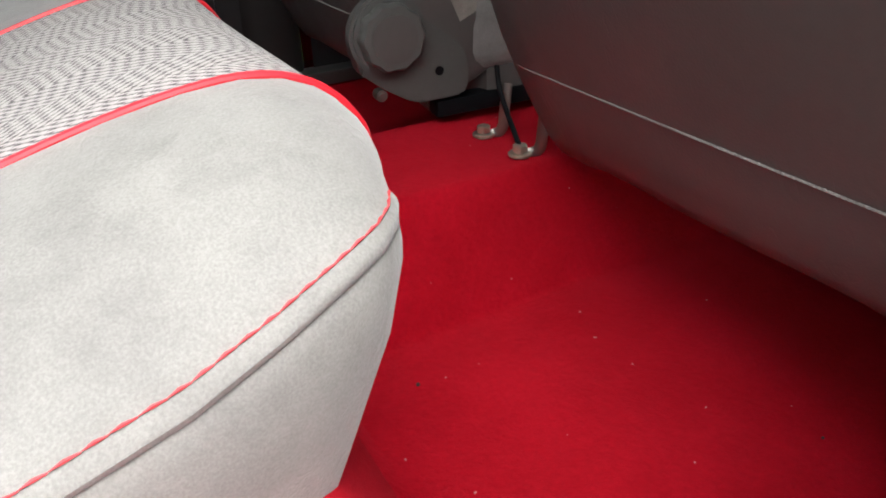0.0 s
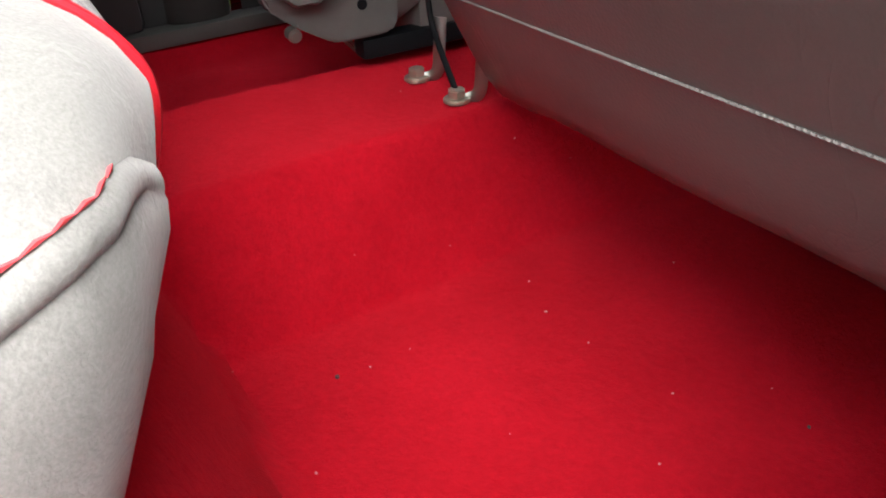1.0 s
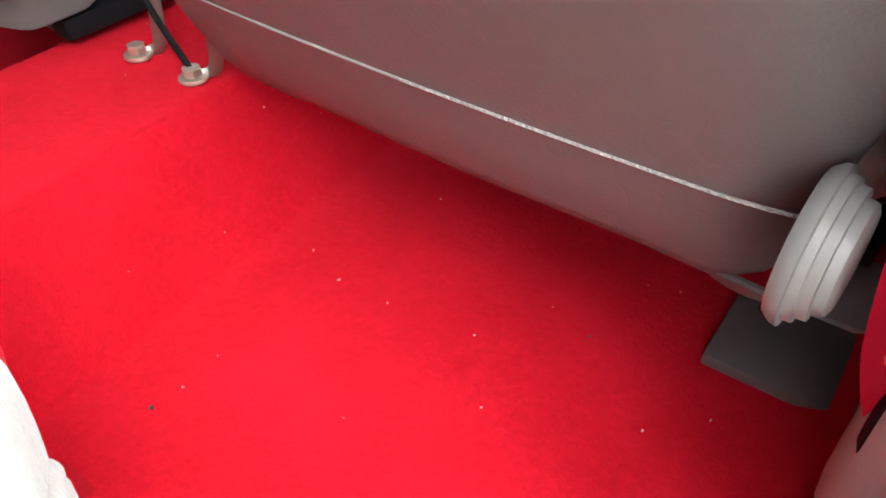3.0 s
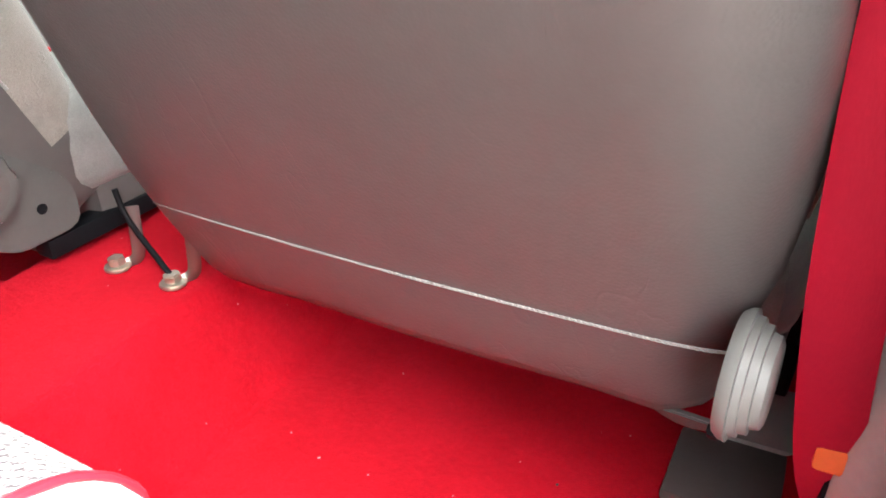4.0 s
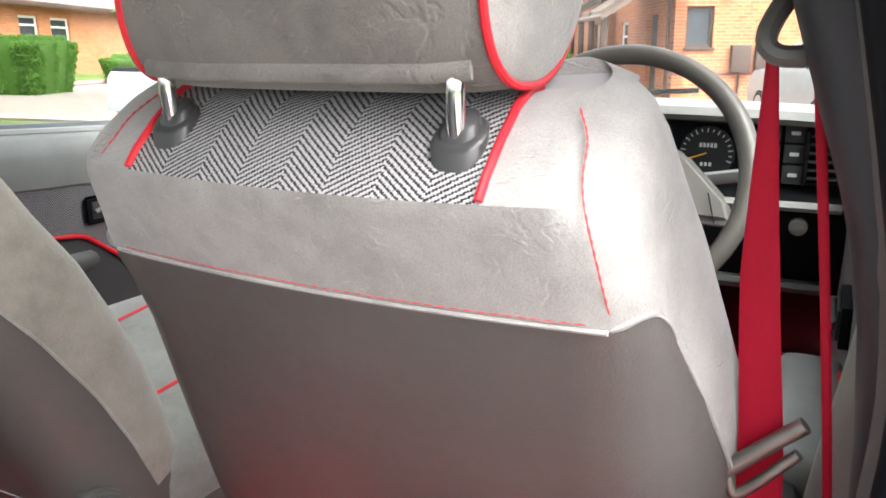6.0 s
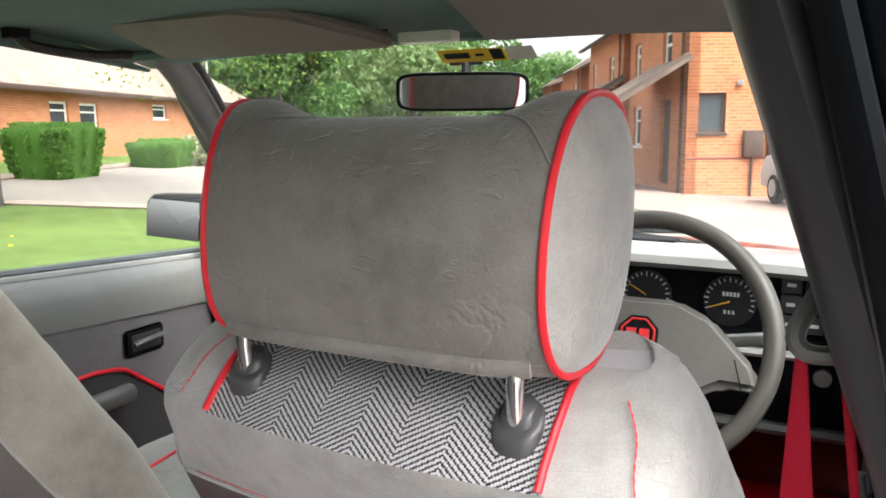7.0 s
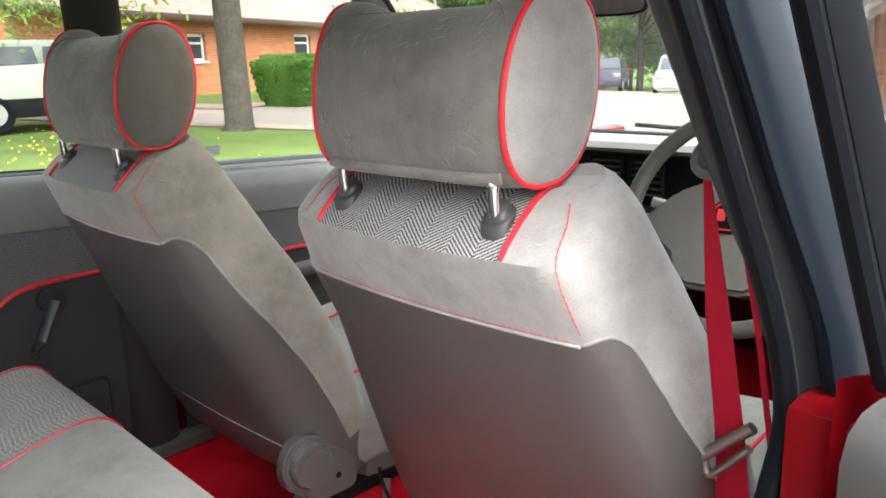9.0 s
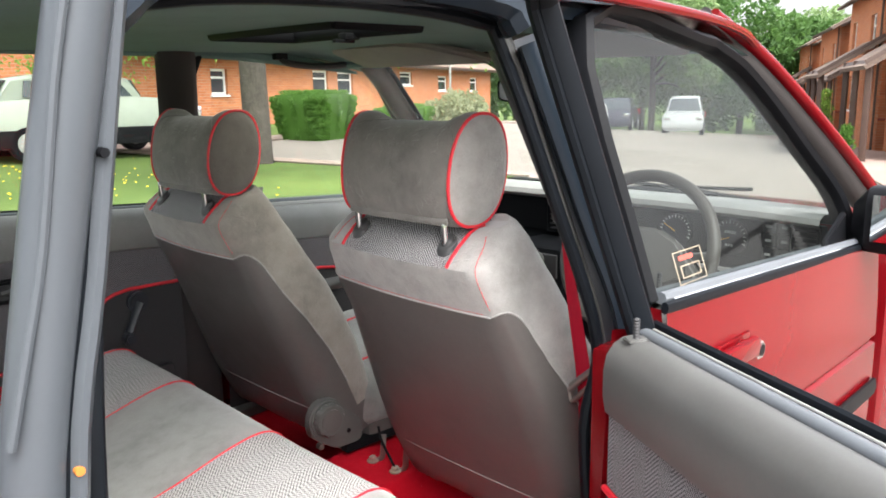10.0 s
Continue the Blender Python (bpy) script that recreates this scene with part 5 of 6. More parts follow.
part("anchor", box(0.63, 0.18, 0.42, 0.672, 0.24, 0.5, 0.008), BLACK, belt, "black belt anchor")
part("anchor_tag", box(0.622, 0.175, 0.496, 0.668, 0.215, 0.516, 0.004), plastic("orange_tag", (0.8, 0.15, 0.04)), belt, "orange plastic tag")
part("b_pillar_lower_trim", tube([(0.69, 0.2, 0.36), (0.694, 0.2, 0.6), (0.707, 0.195, 0.76), (0.722, 0.185, 0.87), (0.73, 0.17, 0.95)], [0.055, 0.05, 0.046, 0.042, 0.03], 14, 0.042, up=(1, 0, 0), steps=4), PILLAR_PALE_LIT, car, "light grey lower pillar trim, brightened as lit from the door opening")

# ---- dashboard ----
dash = thing("dashboard", "grey and black moulded dashboard with an instrument binnacle", "dashboard", (0, 0, 0))
prof = [(1.3, 0.955), (1.2, 0.985), (1.05, 1.003), (0.97, 1.006), (0.945, 0.998), (0.94, 0.985), (0.955, 0.975)]
part("dash_top", grid([[Vector((x, y, z - 0.01 * (abs(x) / 0.7) ** 4)) for x in np.linspace(-0.7, 0.7, 29)] for y, z in prof]), TRIM_LIGHT, dash, "light grey padded dash top")
part("dash_face", grid([[Vector((x, y, z)) for x in np.linspace(-0.7, 0.7, 29)] for y, z in ((0.955, 0.975), (1.0, 0.965), (1.005, 0.87), (0.985, 0.86), (0.96, 0.852), (0.95, 0.84), (0.955, 0.83))]), BLACK, dash, "black dash face")
part("dash_lip", tube([(x, 0.95, 0.842) for x in np.linspace(-0.69, 0.69, 9)], 0.012, 8, 0.008), TRIM_LIGHT, dash, "grey lip")
part("dash_lower", grid([[Vector((x, y, z)) for x in np.linspace(-0.7, 0.7, 15)] for y, z in ((0.955, 0.835), (0.96, 0.76), (1.0, 0.7), (1.05, 0.62), (1.2, 0.5), (1.35, 0.45))]), BLACK, dash, "black lower dash")
part("parcel_tray", tube([(x, 0.985, 0.7) for x in np.linspace(-0.68, 0.68, 9)], 0.014, 8, 0.012), TRIM, dash, "grey tray edge")
DIAL = plastic("dial_black", (0.008, 0.008, 0.009), 0.5)
MARK = plastic("dial_mark", (0.6, 0.6, 0.58), 0.7)
NEEDLE = plastic("orange_needle", (0.8, 0.4, 0.02), 0.5)
for cx, r, a0 in ((0.475, 0.045, 200), (0.33, 0.045, 150)):
    gauge = new("gauge")
    gauge.parent = dash
    face = Matrix.Translation((cx, 0.998, 0.915)) @ Matrix.Rotation(math.pi / 2, 4, "X")
    part("dial", move(disc(r, 0.006, 40, 0.001), face), DIAL, gauge, "black dial")
    marks = bmesh.new()
    for k in range(17):
        a = radians(200 - 220 * k / 16)
        long = 0.008 if k % 2 == 0 else 0.005
        box(-0.0009, -long / 2, 0, 0.0009, long / 2, 0.001, bm=marks)
        fresh = list(marks.verts)[-8:]
        m = Matrix.Translation((cx + (r - 0.006) * math.cos(a), 0.994, 0.915 + (r - 0.006) * math.sin(a))) @ Matrix.Rotation(math.pi / 2, 4, "X") @ Matrix.Rotation(a - math.pi / 2, 4, "Z")
        bmesh.ops.transform(marks, matrix=m, verts=fresh)
    part("dial_marks", marks, MARK, gauge, smooth=False)
    a = radians(a0)
    part("needle", tube([(cx, 0.992, 0.915), (cx + 0.036 * math.cos(a), 0.992, 0.915 + 0.036 * math.sin(a))], 0.0013, 6), NEEDLE, gauge, "orange needle")
bars = bmesh.new()
for k in range(5):
    box(0.463 + k * 0.006, 0.992, 0.925, 0.467 + k * 0.006, 0.994, 0.932, bm=bars)
for k in range(3):
    box(0.466 + k * 0.007, 0.992, 0.893, 0.47 + k * 0.007, 0.994, 0.899, bm=bars)
tagged(part("odometer_bars", bars, MARK, dash, smooth=False), kind="stuff")
# switch columns and vent
for col in range(2):
    for k in range(3):
        x, z = 0.574 + col * 0.038, 0.955 - k * 0.034
        sw = part("switch", box(x - 0.016, 0.985, z - 0.0155, x + 0.016, 1.01, z + 0.0155, 0.003), VINYL_DARK, dash, "square dark push switch")
        part("switch_symbol", box(x - 0.007, 0.982, z - 0.003, x + 0.007, 0.9845, z + 0.003, 0.001), MARK, sw)
for x0, x1 in ((0.63, 0.69), (-0.06, 0.02), (0.04, 0.12)):
    vent = new("vent")
    vent.parent = dash
    part("vent_frame", tube([(x0, 0.975, 0.875), (x1, 0.975, 0.875), (x1, 0.975, 0.96), (x0, 0.975, 0.96)], 0.005, 6, closed=True), BLACK, vent, "black vent frame")
    for k in range(6):
        part("slat", box(x0 + 0.004, 0.975, 0.882 + k * 0.0135, x1 - 0.004, 0.993, 0.885 + k * 0.0135, 0.001), VINYL_DARK, vent)
part("ignition_lock", move(disc(0.014, 0.03, 24, 0.004), Matrix.Translation((0.63, 0.955, 0.81)) @ Matrix.Rotation(math.pi / 2, 4, "X")), STEEL, dash, "steel ignition lock")
part("console", box(-0.1, 0.82, 0.44, 0.1, 1.1, 0.86, 0.015), BLACK, dash, "black centre console")
for k in range(3):
    part("console_panel", box(-0.085, 0.812, 0.78 - k * 0.085, 0.085, 0.822, 0.845 - k * 0.085, 0.004), VINYL_DARK, dash, "dark radio and heater panel")
emblem = part("dash_roundel", move(disc(0.018, 0.004, 28, 0.001), Matrix.Translation((0.03, 0.808, 0.83)) @ Matrix.Rotation(math.pi / 2, 4, "X")), TRIM_LIGHT, dash)
screen_vent = part("demist_vent", box(-0.35, 1.14, 0.985, 0.35, 1.19, 0.996, 0.002), BLACK, dash, "black demister slot")

# steering wheel
wheel = thing("steering_wheel", "grey leather-rimmed steering wheel with an octagonal red badge", "steering wheel", (0.386, 0.70, 0.914))
wheel.rotation_euler = (radians(-24), 0, 0)
R = 0.183
GRIP = vinyl("grey_leather", (0.085, 0.077, 0.07), 0.42, 500, 0.2)
SPOKE = plastic("grey_spoke", (0.12, 0.112, 0.105), 0.4)
part("rim", tube([(R * math.cos(a), 0, R * math.sin(a)) for a in np.linspace(0, 2 * math.pi, 72, endpoint=False)], 0.0145, 12, closed=True, up=(0, 1, 0)), GRIP, wheel, "grey leather rim")
pad = prism([(-0.172, -0.06), (-0.16, -0.025), (-0.1, 0.035), (-0.05, 0.058), (0.05, 0.058), (0.1, 0.035), (0.16, -0.025), (0.172, -0.06), (0.12, -0.058), (0.09, -0.075), (0.075, -0.11), (0.05, -0.125), (-0.05, -0.125), (-0.075, -0.11), (-0.09, -0.075), (-0.12, -0.058)], 0.03, 0.009, 3)
for v in pad.verts:
    v.co = Vector((v.co.x, 0.012 - v.co.z + 0.1 * v.co.x ** 2, v.co.y))
part("hub_pad", weld(pad), SPOKE, wheel, "grey plastic hub and spokes")


def octagon(r, depth, y):
    bm = prism([(r * math.cos(math.pi / 8 + k * math.pi / 4), r * math.sin(math.pi / 8 + k * math.pi / 4)) for k in range(8)], depth, 0.0006)
    for v in bm.verts:
        v.co = Vector((v.co.x, y - v.co.z, v.co.y))
    return weld(bm)


BADGE_RED = plastic("badge_red", (0.55, 0.03, 0.03), 0.35)
part("badge", octagon(0.031, 0.004, -0.018), BLACK, wheel, "black octagonal badge")
part("badge_ring", tube([(0.0255 * math.cos(math.pi / 8 + k * math.pi / 4), -0.0225, 0.0255 * math.sin(math.pi / 8 + k * math.pi / 4)) for k in range(8)], 0.0018, 6, closed=True, up=(0, 1, 0)), BADGE_RED, wheel, "red octagon outline")
bars = bmesh.new()
for x0, z0, x1, z1 in ((-0.0165, -0.0095, -0.0025, 0.0095), (0.0025, -0.0095, 0.0165, 0.0095)):
    box(x0, -0.0245, z0, x1, -0.0215, z1, bm=bars)
part("badge_bars", bars, BADGE_RED, wheel, smooth=False)
for x in (-0.15, 0.15):
    part("spoke_seam", tube([(x * 0.9, -0.022, -0.02), (x * 0.98, -0.02, -0.06)], 0.001, 5), BLACK, wheel)
column = thing("steering_column", "black steering column shroud with a light grey stalk", "steering column", (0.386, 0.72, 0.906))
part("shroud", tube([(0, 0.01, -0.01), (0, 0.12, -0.05), (0, 0.3, -0.12)], 0.05, 12, 0.045), BLACK, column)
part("stalk", tube([(0.04, 0.06, -0.02), (0.11, 0.04, -0.0), (0.17, 0.03, 0.012)], 0.007, 8, 0.01), TRIM_LIGHT, column, "light grey stalk")
part("stalk", tube([(-0.04, 0.06, -0.02), (-0.11, 0.04, -0.0), (-0.17, 0.03, 0.012)], 0.007, 8, 0.01), TRIM_LIGHT, column, "light grey stalk")

# ---- roof fittings ----
VISOR = vinyl("brown_grey_visor", (0.2, 0.178, 0.17), 0.7)


def visor(x0, x1, label, tip):
    v = thing("sun_visor", label, "sun visor", ((x0 + x1) / 2, 0.56, 1.368), "sun visors")
    w = (x1 - x0) / 2
    out = [(-w, 0.07), (-w + 0.02, 0.085), (w - 0.02, 0.09), (w, 0.075)][::-1]
    out += [(-w, -0.06), (-w + 0.03, -0.08), (w - 0.03, -0.08), (w, -0.06)] if tip < 0 else [(-w, -0.05), (-w + 0.03, -0.08), (w - 0.2, -0.08), (w - 0.12, -0.05), (w - 0.03, 0.04)]
    bm = prism(out, 0.02, 0.008, 3)
    bmesh.ops.rotate(bm, cent=(0, 0, 0), matrix=Matrix.Rotation(radians(-17), 3, "X"), verts=bm.verts)
    part("visor_pad", weld(bm), VISOR, v, "padded brown-grey visor")
    part("visor_rod", tube([(-w + 0.02, 0.075, 0.0), (w - 0.02, 0.075, 0.0)], 0.004, 8), BLACK, v)
    return v


visor(-0.46, 0.02, "padded sun visor folded up under the headlining", 1)
visor(0.16, 0.54, "padded sun visor folded up above the driver's windscreen", -1)
grab = thing("grab_handle", "dark grey grab handle over the passenger door", "grab handle", (-0.57, 0.54, 1.38))
part("grip", tube([(0, -0.12, 0.0), (0.012, -0.1, -0.02), (0.016, 0.0, -0.028), (0.012, 0.1, -0.02), (0, 0.12, 0.0)], 0.012, 8, 0.009, steps=4), VINYL_DARK, grab)
for y in (-0.12, 0.12):
    part("handle_end", box(-0.012, y - 0.02, -0.012, 0.016, y + 0.02, 0.012, 0.005), BLACK, grab)
lamp = thing("map_lamp", "small white roof lamp between the visors", "lamp", (0.08, 0.62, 1.358))
part("lens", box(-0.045, -0.015, -0.012, 0.045, 0.015, 0.004, 0.004), plastic("lamp_lens", (0.6, 0.6, 0.58), 0.3), lamp)
rvm = thing("rear_view_mirror", "black-framed rear-view mirror glued to the windscreen", "mirror", (0.078, 0.74, 1.279))
rvm.rotation_euler = (radians(6), 0, radians(24))
back = prism([(0.108 * math.copysign(abs(math.cos(a)) ** 0.35, math.cos(a)), 0.031 * math.copysign(abs(math.sin(a)) ** 0.35, math.sin(a))) for a in np.linspace(0, 2 * math.pi, 40, endpoint=False)], 0.022, 0.0)
for v in back.verts:
    v.co = Vector((v.co.x, v.co.z, v.co.y))
part("mirror_case", weld(back), BLACK, rvm, "black plastic case")
face = prism([(0.102 * math.copysign(abs(math.cos(a)) ** 0.35, math.cos(a)), 0.0265 * math.copysign(abs(math.sin(a)) ** 0.35, math.sin(a))) for a in np.linspace(0, 2 * math.pi, 40, endpoint=False)], 0.002)
for v in face.verts:
    v.co = Vector((v.co.x, v.co.z - 0.003, v.co.y))
part("mirror_face", weld(face), MIRROR, rvm, "silvered glass")
part("mirror_stem", tube([(0, 0.02, 0.01), (0.005, 0.05, 0.03), (0.005, 0.07, 0.05)], 0.008, 8), BLACK, rvm)
part("mirror_foot", box(-0.024, 0.055, 0.04, 0.034, 0.075, 0.055, 0.004), BLACK, rvm)


def screen_point(x, z, off=0.0):
    """A point just inside the windscreen."""
    for (y0, z0, h0), (y1, z1, h1) in zip(SCREEN, SCREEN[1:]):
        if z >= z1 or z1 == SCREEN[-1][1]:
            k = (z0 - z) / (z0 - z1)
            hw = lerp(h0, h1, k)
            return Vector((x, lerp(y0, y1, k) - 0.07 * (x / hw) ** 2 - off, z))


YELLOW = plastic("sticker_yellow", (0.85, 0.55, 0.02), 0.5)
sticker = thing("windscreen_sticker", "yellow sticker with dark bars at the top of the windscreen", "sticker", (0, 0, 0))
for nm, x0, x1, z0, z1, mt, off in (("yellow_strip", 0.03, 0.15, 1.328, 1.346, YELLOW, 0.003), ("white_strip", 0.152, 0.2, 1.328, 1.346, plastic("sticker_white", (0.6, 0.6, 0.55)), 0.003), ("dark_square", 0.124, 0.146, 1.33, 1.344, BLACK, 0.005), ("dark_bar", 0.04, 0.086, 1.333, 1.341, BLACK, 0.005), ("dark_bar", 0.096, 0.112, 1.335, 1.339, BLACK, 0.005)):
    bm = bmesh.new()
    bm.faces.new([bm.verts.new(screen_point(x, z, off)) for x, z in ((x0, z0), (x1, z0), (x1, z1), (x0, z1))])
    part(nm, bm, mt, sticker, smooth=False)

# ---- outside: ground, road, houses, trees ----
D = Vector((-0.42, 0.907, 0)).normalized()
NRM = Vector((0.907, 0.42, 0)).normalized()


def ground_z(x, y):
    rise = 0.032 * max(0.0, min(60.0, -x - 1.0)) * (1 if x > -25 else 25 / -x)
    fall = -0.36 * (max(0.0, y) / 18) ** 2 if y < 40 else -1.78 - 0.066 * min(y - 40, 40)
    return -0.1 + rise + fall


def street(s, n, z=0.0):
    """A place by its metres along the street and to the right of it; z counts from the ground there."""
    p = D * s + NRM * n
    return Vector((p.x, p.y, ground_z(p.x, p.y) + z))


def grass_material():
    m = Mat("grass", (0.1, 0.2, 0.03), 0.9, spec=0.2)
    col = m.ramp(m.noise(0.6, 4), (0.3, (0.07, 0.12, 0.028)), (0.7, (0.16, 0.22, 0.06)))
    col = m.mix(0.7, col, m.ramp(m.noise(40, 4), (0.25, (0.35, 0.4, 0.3)), (0.7, (1, 1, 1))), "MULTIPLY")
    m.base(col).bump(m.noise(60, 3), 0.7, 0.03)
    return m.m


def paving_material(name, c, dark=0.2):
    m = Mat(name, c, 0.85, spec=0.3).vary(0.5, dark, 45, 0.25)
    m.bump(m.noise(140, 3), 0.3, 0.004)
    return m.m


GRASS = grass_material()
ROAD = paving_material("pale_tarmac", (0.24, 0.21, 0.185), 0.1)
PINK = paving_material("pink_paving", (0.3, 0.215, 0.185), 0.1)
xs = sorted(set(list(np.linspace(-400, -60, 12)) + list(np.linspace(-60, 40, 70)) + list(np.linspace(40, 400, 10))))
ys = sorted(set(list(np.linspace(-300, -20, 8)) + list(np.linspace(-20, 70, 70)) + list(np.linspace(70, 500, 12))))
ground = part("ground", grid([[Vector((x, y, ground_z(x, y))) for x in xs] for y in ys]), GRASS)
tagged(ground, "gently sloping ground of mown grass", "ground", kind="structure")


def strip(name, s0, s1, n0, n1, lift, material, label, wobble=0.0):
    rows = [[street(s, n + wobble * math.sin(s * 0.4), lift) for n in np.linspace(n0, n1, 25)] for s in np.linspace(s0, s1, 60)]
    ob = part(name, grid(rows), material)
    return tagged(ob, label, name, kind="structure")


strip("road", -25, 10.3, -1.7, 3.2, 0.012, ROAD, "pale tarmac parking lane")
strip("road", 10.3, 90, -8.6, 3.2, 0.012, ROAD, "pale sunlit tarmac road")
strip("road", 10.3, 13.4, -45, -8.6, 0.012, PINK, "pinkish side road past the bungalow")
KERB = paving_material("pale_kerb", (0.32, 0.25, 0.22), 0.15)
kerb = thing("kerb", "low pinkish brick kerb along the road", "kerb", (0, 0, 0), kind="structure")
for k, (a, b) in enumerate((((13.4, -8.6), (60, -8.6)), ((13.4, -8.6), (13.4, -40)), ((10.3, -1.7), (10.3, -40)), ((-20, -1.7), (10.3, -1.7)))):
    pts = [street(lerp(a[0], b[0], f), lerp(a[1], b[1], f), 0.03 if k > 1 else 0.05) for f in np.linspace(0, 1, 30)]
    part("kerbstone_row", tube(pts, 0.06, 6, 0.05 if k > 1 else 0.09), KERB, kerb)
strip("pavement", -25, 90, 3.2, 14.0, 0.03, PINK, "pink block-paved pavement")


def brick_material():
    m = Mat("orange_brick", (0.5, 0.19, 0.085), 0.85, spec=0.2)
    tex = m.t.nodes.new("ShaderNodeTexBrick")
    tex.inputs["Color1"].default_value = (0.52, 0.19, 0.08, 1)
    tex.inputs["Color2"].default_value = (0.4, 0.135, 0.06, 1)
    tex.inputs["Mortar"].default_value = (0.42, 0.3, 0.22, 1)
    tex.inputs["Scale"].default_value = 1.0
    tex.inputs["Brick Width"].default_value, tex.inputs["Row Height"].default_value, tex.inputs["Mortar Size"].default_value = 0.225, 0.075, 0.006
    m.link(m.coord("UV"), tex.inputs["Vector"])
    m.base(m.mix(0.5, tex.outputs["Color"], m.ramp(m.noise(0.8, 4), (0.3, (0.75, 0.72, 0.7)), (0.7, (1, 1, 1))), "MULTIPLY"))
    m.bump(tex.outputs["Fac"], -0.4, 0.006)
    return m.m


def tile_material():
    m = Mat("brown_roof_tiles", (0.2, 0.145, 0.115), 0.85)
    sep = m.t.nodes.new("ShaderNodeSeparateXYZ")
    m.link(m.coord("UV"), sep.inputs[0])
    row = m.math("FRACT", m.math("MULTIPLY", sep.outputs[1], 4.0))
    c = m.ramp(m.noise(3, 5), (0.3, (0.15, 0.105, 0.085)), (0.7, (0.27, 0.2, 0.16)))
    m.base(m.mix(0.7, c, m.ramp(row, (0.0, (0.35, 0.35, 0.35)), (0.2, (1, 1, 1))), "MULTIPLY"))
    m.bump(row, 0.6, 0.03)
    return m.m


BRICK = brick_material()
TILES = tile_material()
WHITE = paint("white_plastic", (0.75, 0.75, 0.74), 0.3)
PANE = Mat("window_pane", (0.05, 0.06, 0.07), 0.06)
PANE = PANE.m
BROWN = plastic("brown_timber", (0.055, 0.03, 0.022), 0.6)


def wall(P0, P1, z0, z1, material, parent, holes=(), thick=0.25, name="wall"):
    """An upright wall between two plan points with true openings; holes are (along0, along1, z0, z1)."""
    P0, P1 = Vector((*P0[:2], 0)), Vector((*P1[:2], 0))
    d = (P1 - P0)
    L = d.length
    d.normalize()
    n = Vector((-d.y, d.x, 0))
    us = sorted({0.0, L, *[h[0] for h in holes], *[h[1] for h in holes]})
    zs = sorted({z0, z1, *[h[2] for h in holes], *[h[3] for h in holes]})
    bm = bmesh.new()
    lay = bm.loops.layers.uv.new("UVMap")
    for a, b in zip(us, us[1:]):
        for c, e in zip(zs, zs[1:]):
            if any(h[0] - 1e-6 <= a and b <= h[1] + 1e-6 and h[2] - 1e-6 <= c and e <= h[3] + 1e-6 for h in holes):
                continue
            for off in (0.0, thick):
                q = [P0 + d * u + n * off + Vector((0, 0, z)) for u, z in ((a, c), (b, c), (b, e), (a, e))]
                f = bm.faces.new([bm.verts.new(v) for v in q])
                for lo, (u, z) in zip(f.loops, ((a, c), (b, c), (b, e), (a, e))):
                    lo[lay].uv = (u, z)
    for h in list(holes) + [(0, L, z0, z1)]:
        ring = [(h[0], h[2]), (h[1], h[2]), (h[1], h[3]), (h[0], h[3])]
        for (ua, za), (ub, zb) in zip(ring, ring[1:] + ring[:1]):
            q = [P0 + d * u + n * o + Vector((0, 0, z)) for u, z, o in ((ua, za, 0), (ub, zb, 0), (ub, zb, thick), (ua, za, thick))]
            f = bm.faces.new([bm.verts.new(v) for v in q])
            for lo, (u, z) in zip(f.loops, ((ua, za), (ub, zb), (ub, zb), (ua, za))):
                lo[lay].uv = (u, z)
    bmesh.ops.recalc_face_normals(bm, faces=bm.faces)
    return part(name, bm, material, parent, smooth=False), d, n, P0


def window(parent, P0, d, n, a0, a1, z0, z1, material=None, mullion=True, deep=0.08):
    """A framed window set into an opening."""
    material = material or WHITE
    w = new("window")
    w.parent = parent
    w.matrix_basis = Matrix.Translation(P0 + d * a0 + Vector((0, 0, z0))) @ Matrix.Rotation(math.atan2(d.y, d.x), 4, "Z")
    W, H = a1 - a0, z1 - z0
    bm = bmesh.new()
    t = 0.07
    bars = [(0, 0, t, H), (W - t, 0, W, H), (0, 0, W, t), (0, H - t, W, H)]
    if mullion:
        bars.append((0, H * 0.62, W, H * 0.62 + 0.06))
    for x0, y0, x1, y1 in bars:
        box(x0, deep, y0, x1, deep + 0.06, y1, bm=bm)
    part("window_frame", bm, material, w, smooth=False)
    part("sill", box(-0.04, -0.05, -0.06, W + 0.04, deep + 0.02, 0.0, 0.01), material, w)
    bm = bmesh.new()
    bm.faces.new([bm.verts.new((x, deep + 0.03, z)) for x, z in ((0, 0), (W, 0), (W, H), (0, H))])
    part("pane", bm, PANE, w, smooth=False)
    return w


def slab(corners, thick, uv_len, material, parent, name="roof"):
    """A roof slope from four corners."""
    bm = bmesh.new()
    lay = bm.loops.layers.uv.new("UVMap")
    c = [Vector(q) for q in corners]
    nn = (c[1] - c[0]).cross(c[3] - c[0]).normalized() * thick
    top = [bm.verts.new(q) for q in c]
    low = [bm.verts.new(q - nn) for q in c]
    f = bm.faces.new(top)
    L, H = (c[1] - c[0]).length, (c[3] - c[0]).length
    for lo, uv in zip(f.loops, ((0, 0), (L, 0), (L, H), (0, H))):
        lo[lay].uv = uv
    bm.faces.new(low[::-1])
    for k in range(4):
        bm.faces.new((top[k], low[k], low[(k + 1) % 4], top[(k + 1) % 4]))
    return part(name, bm, material, parent, smooth=False)


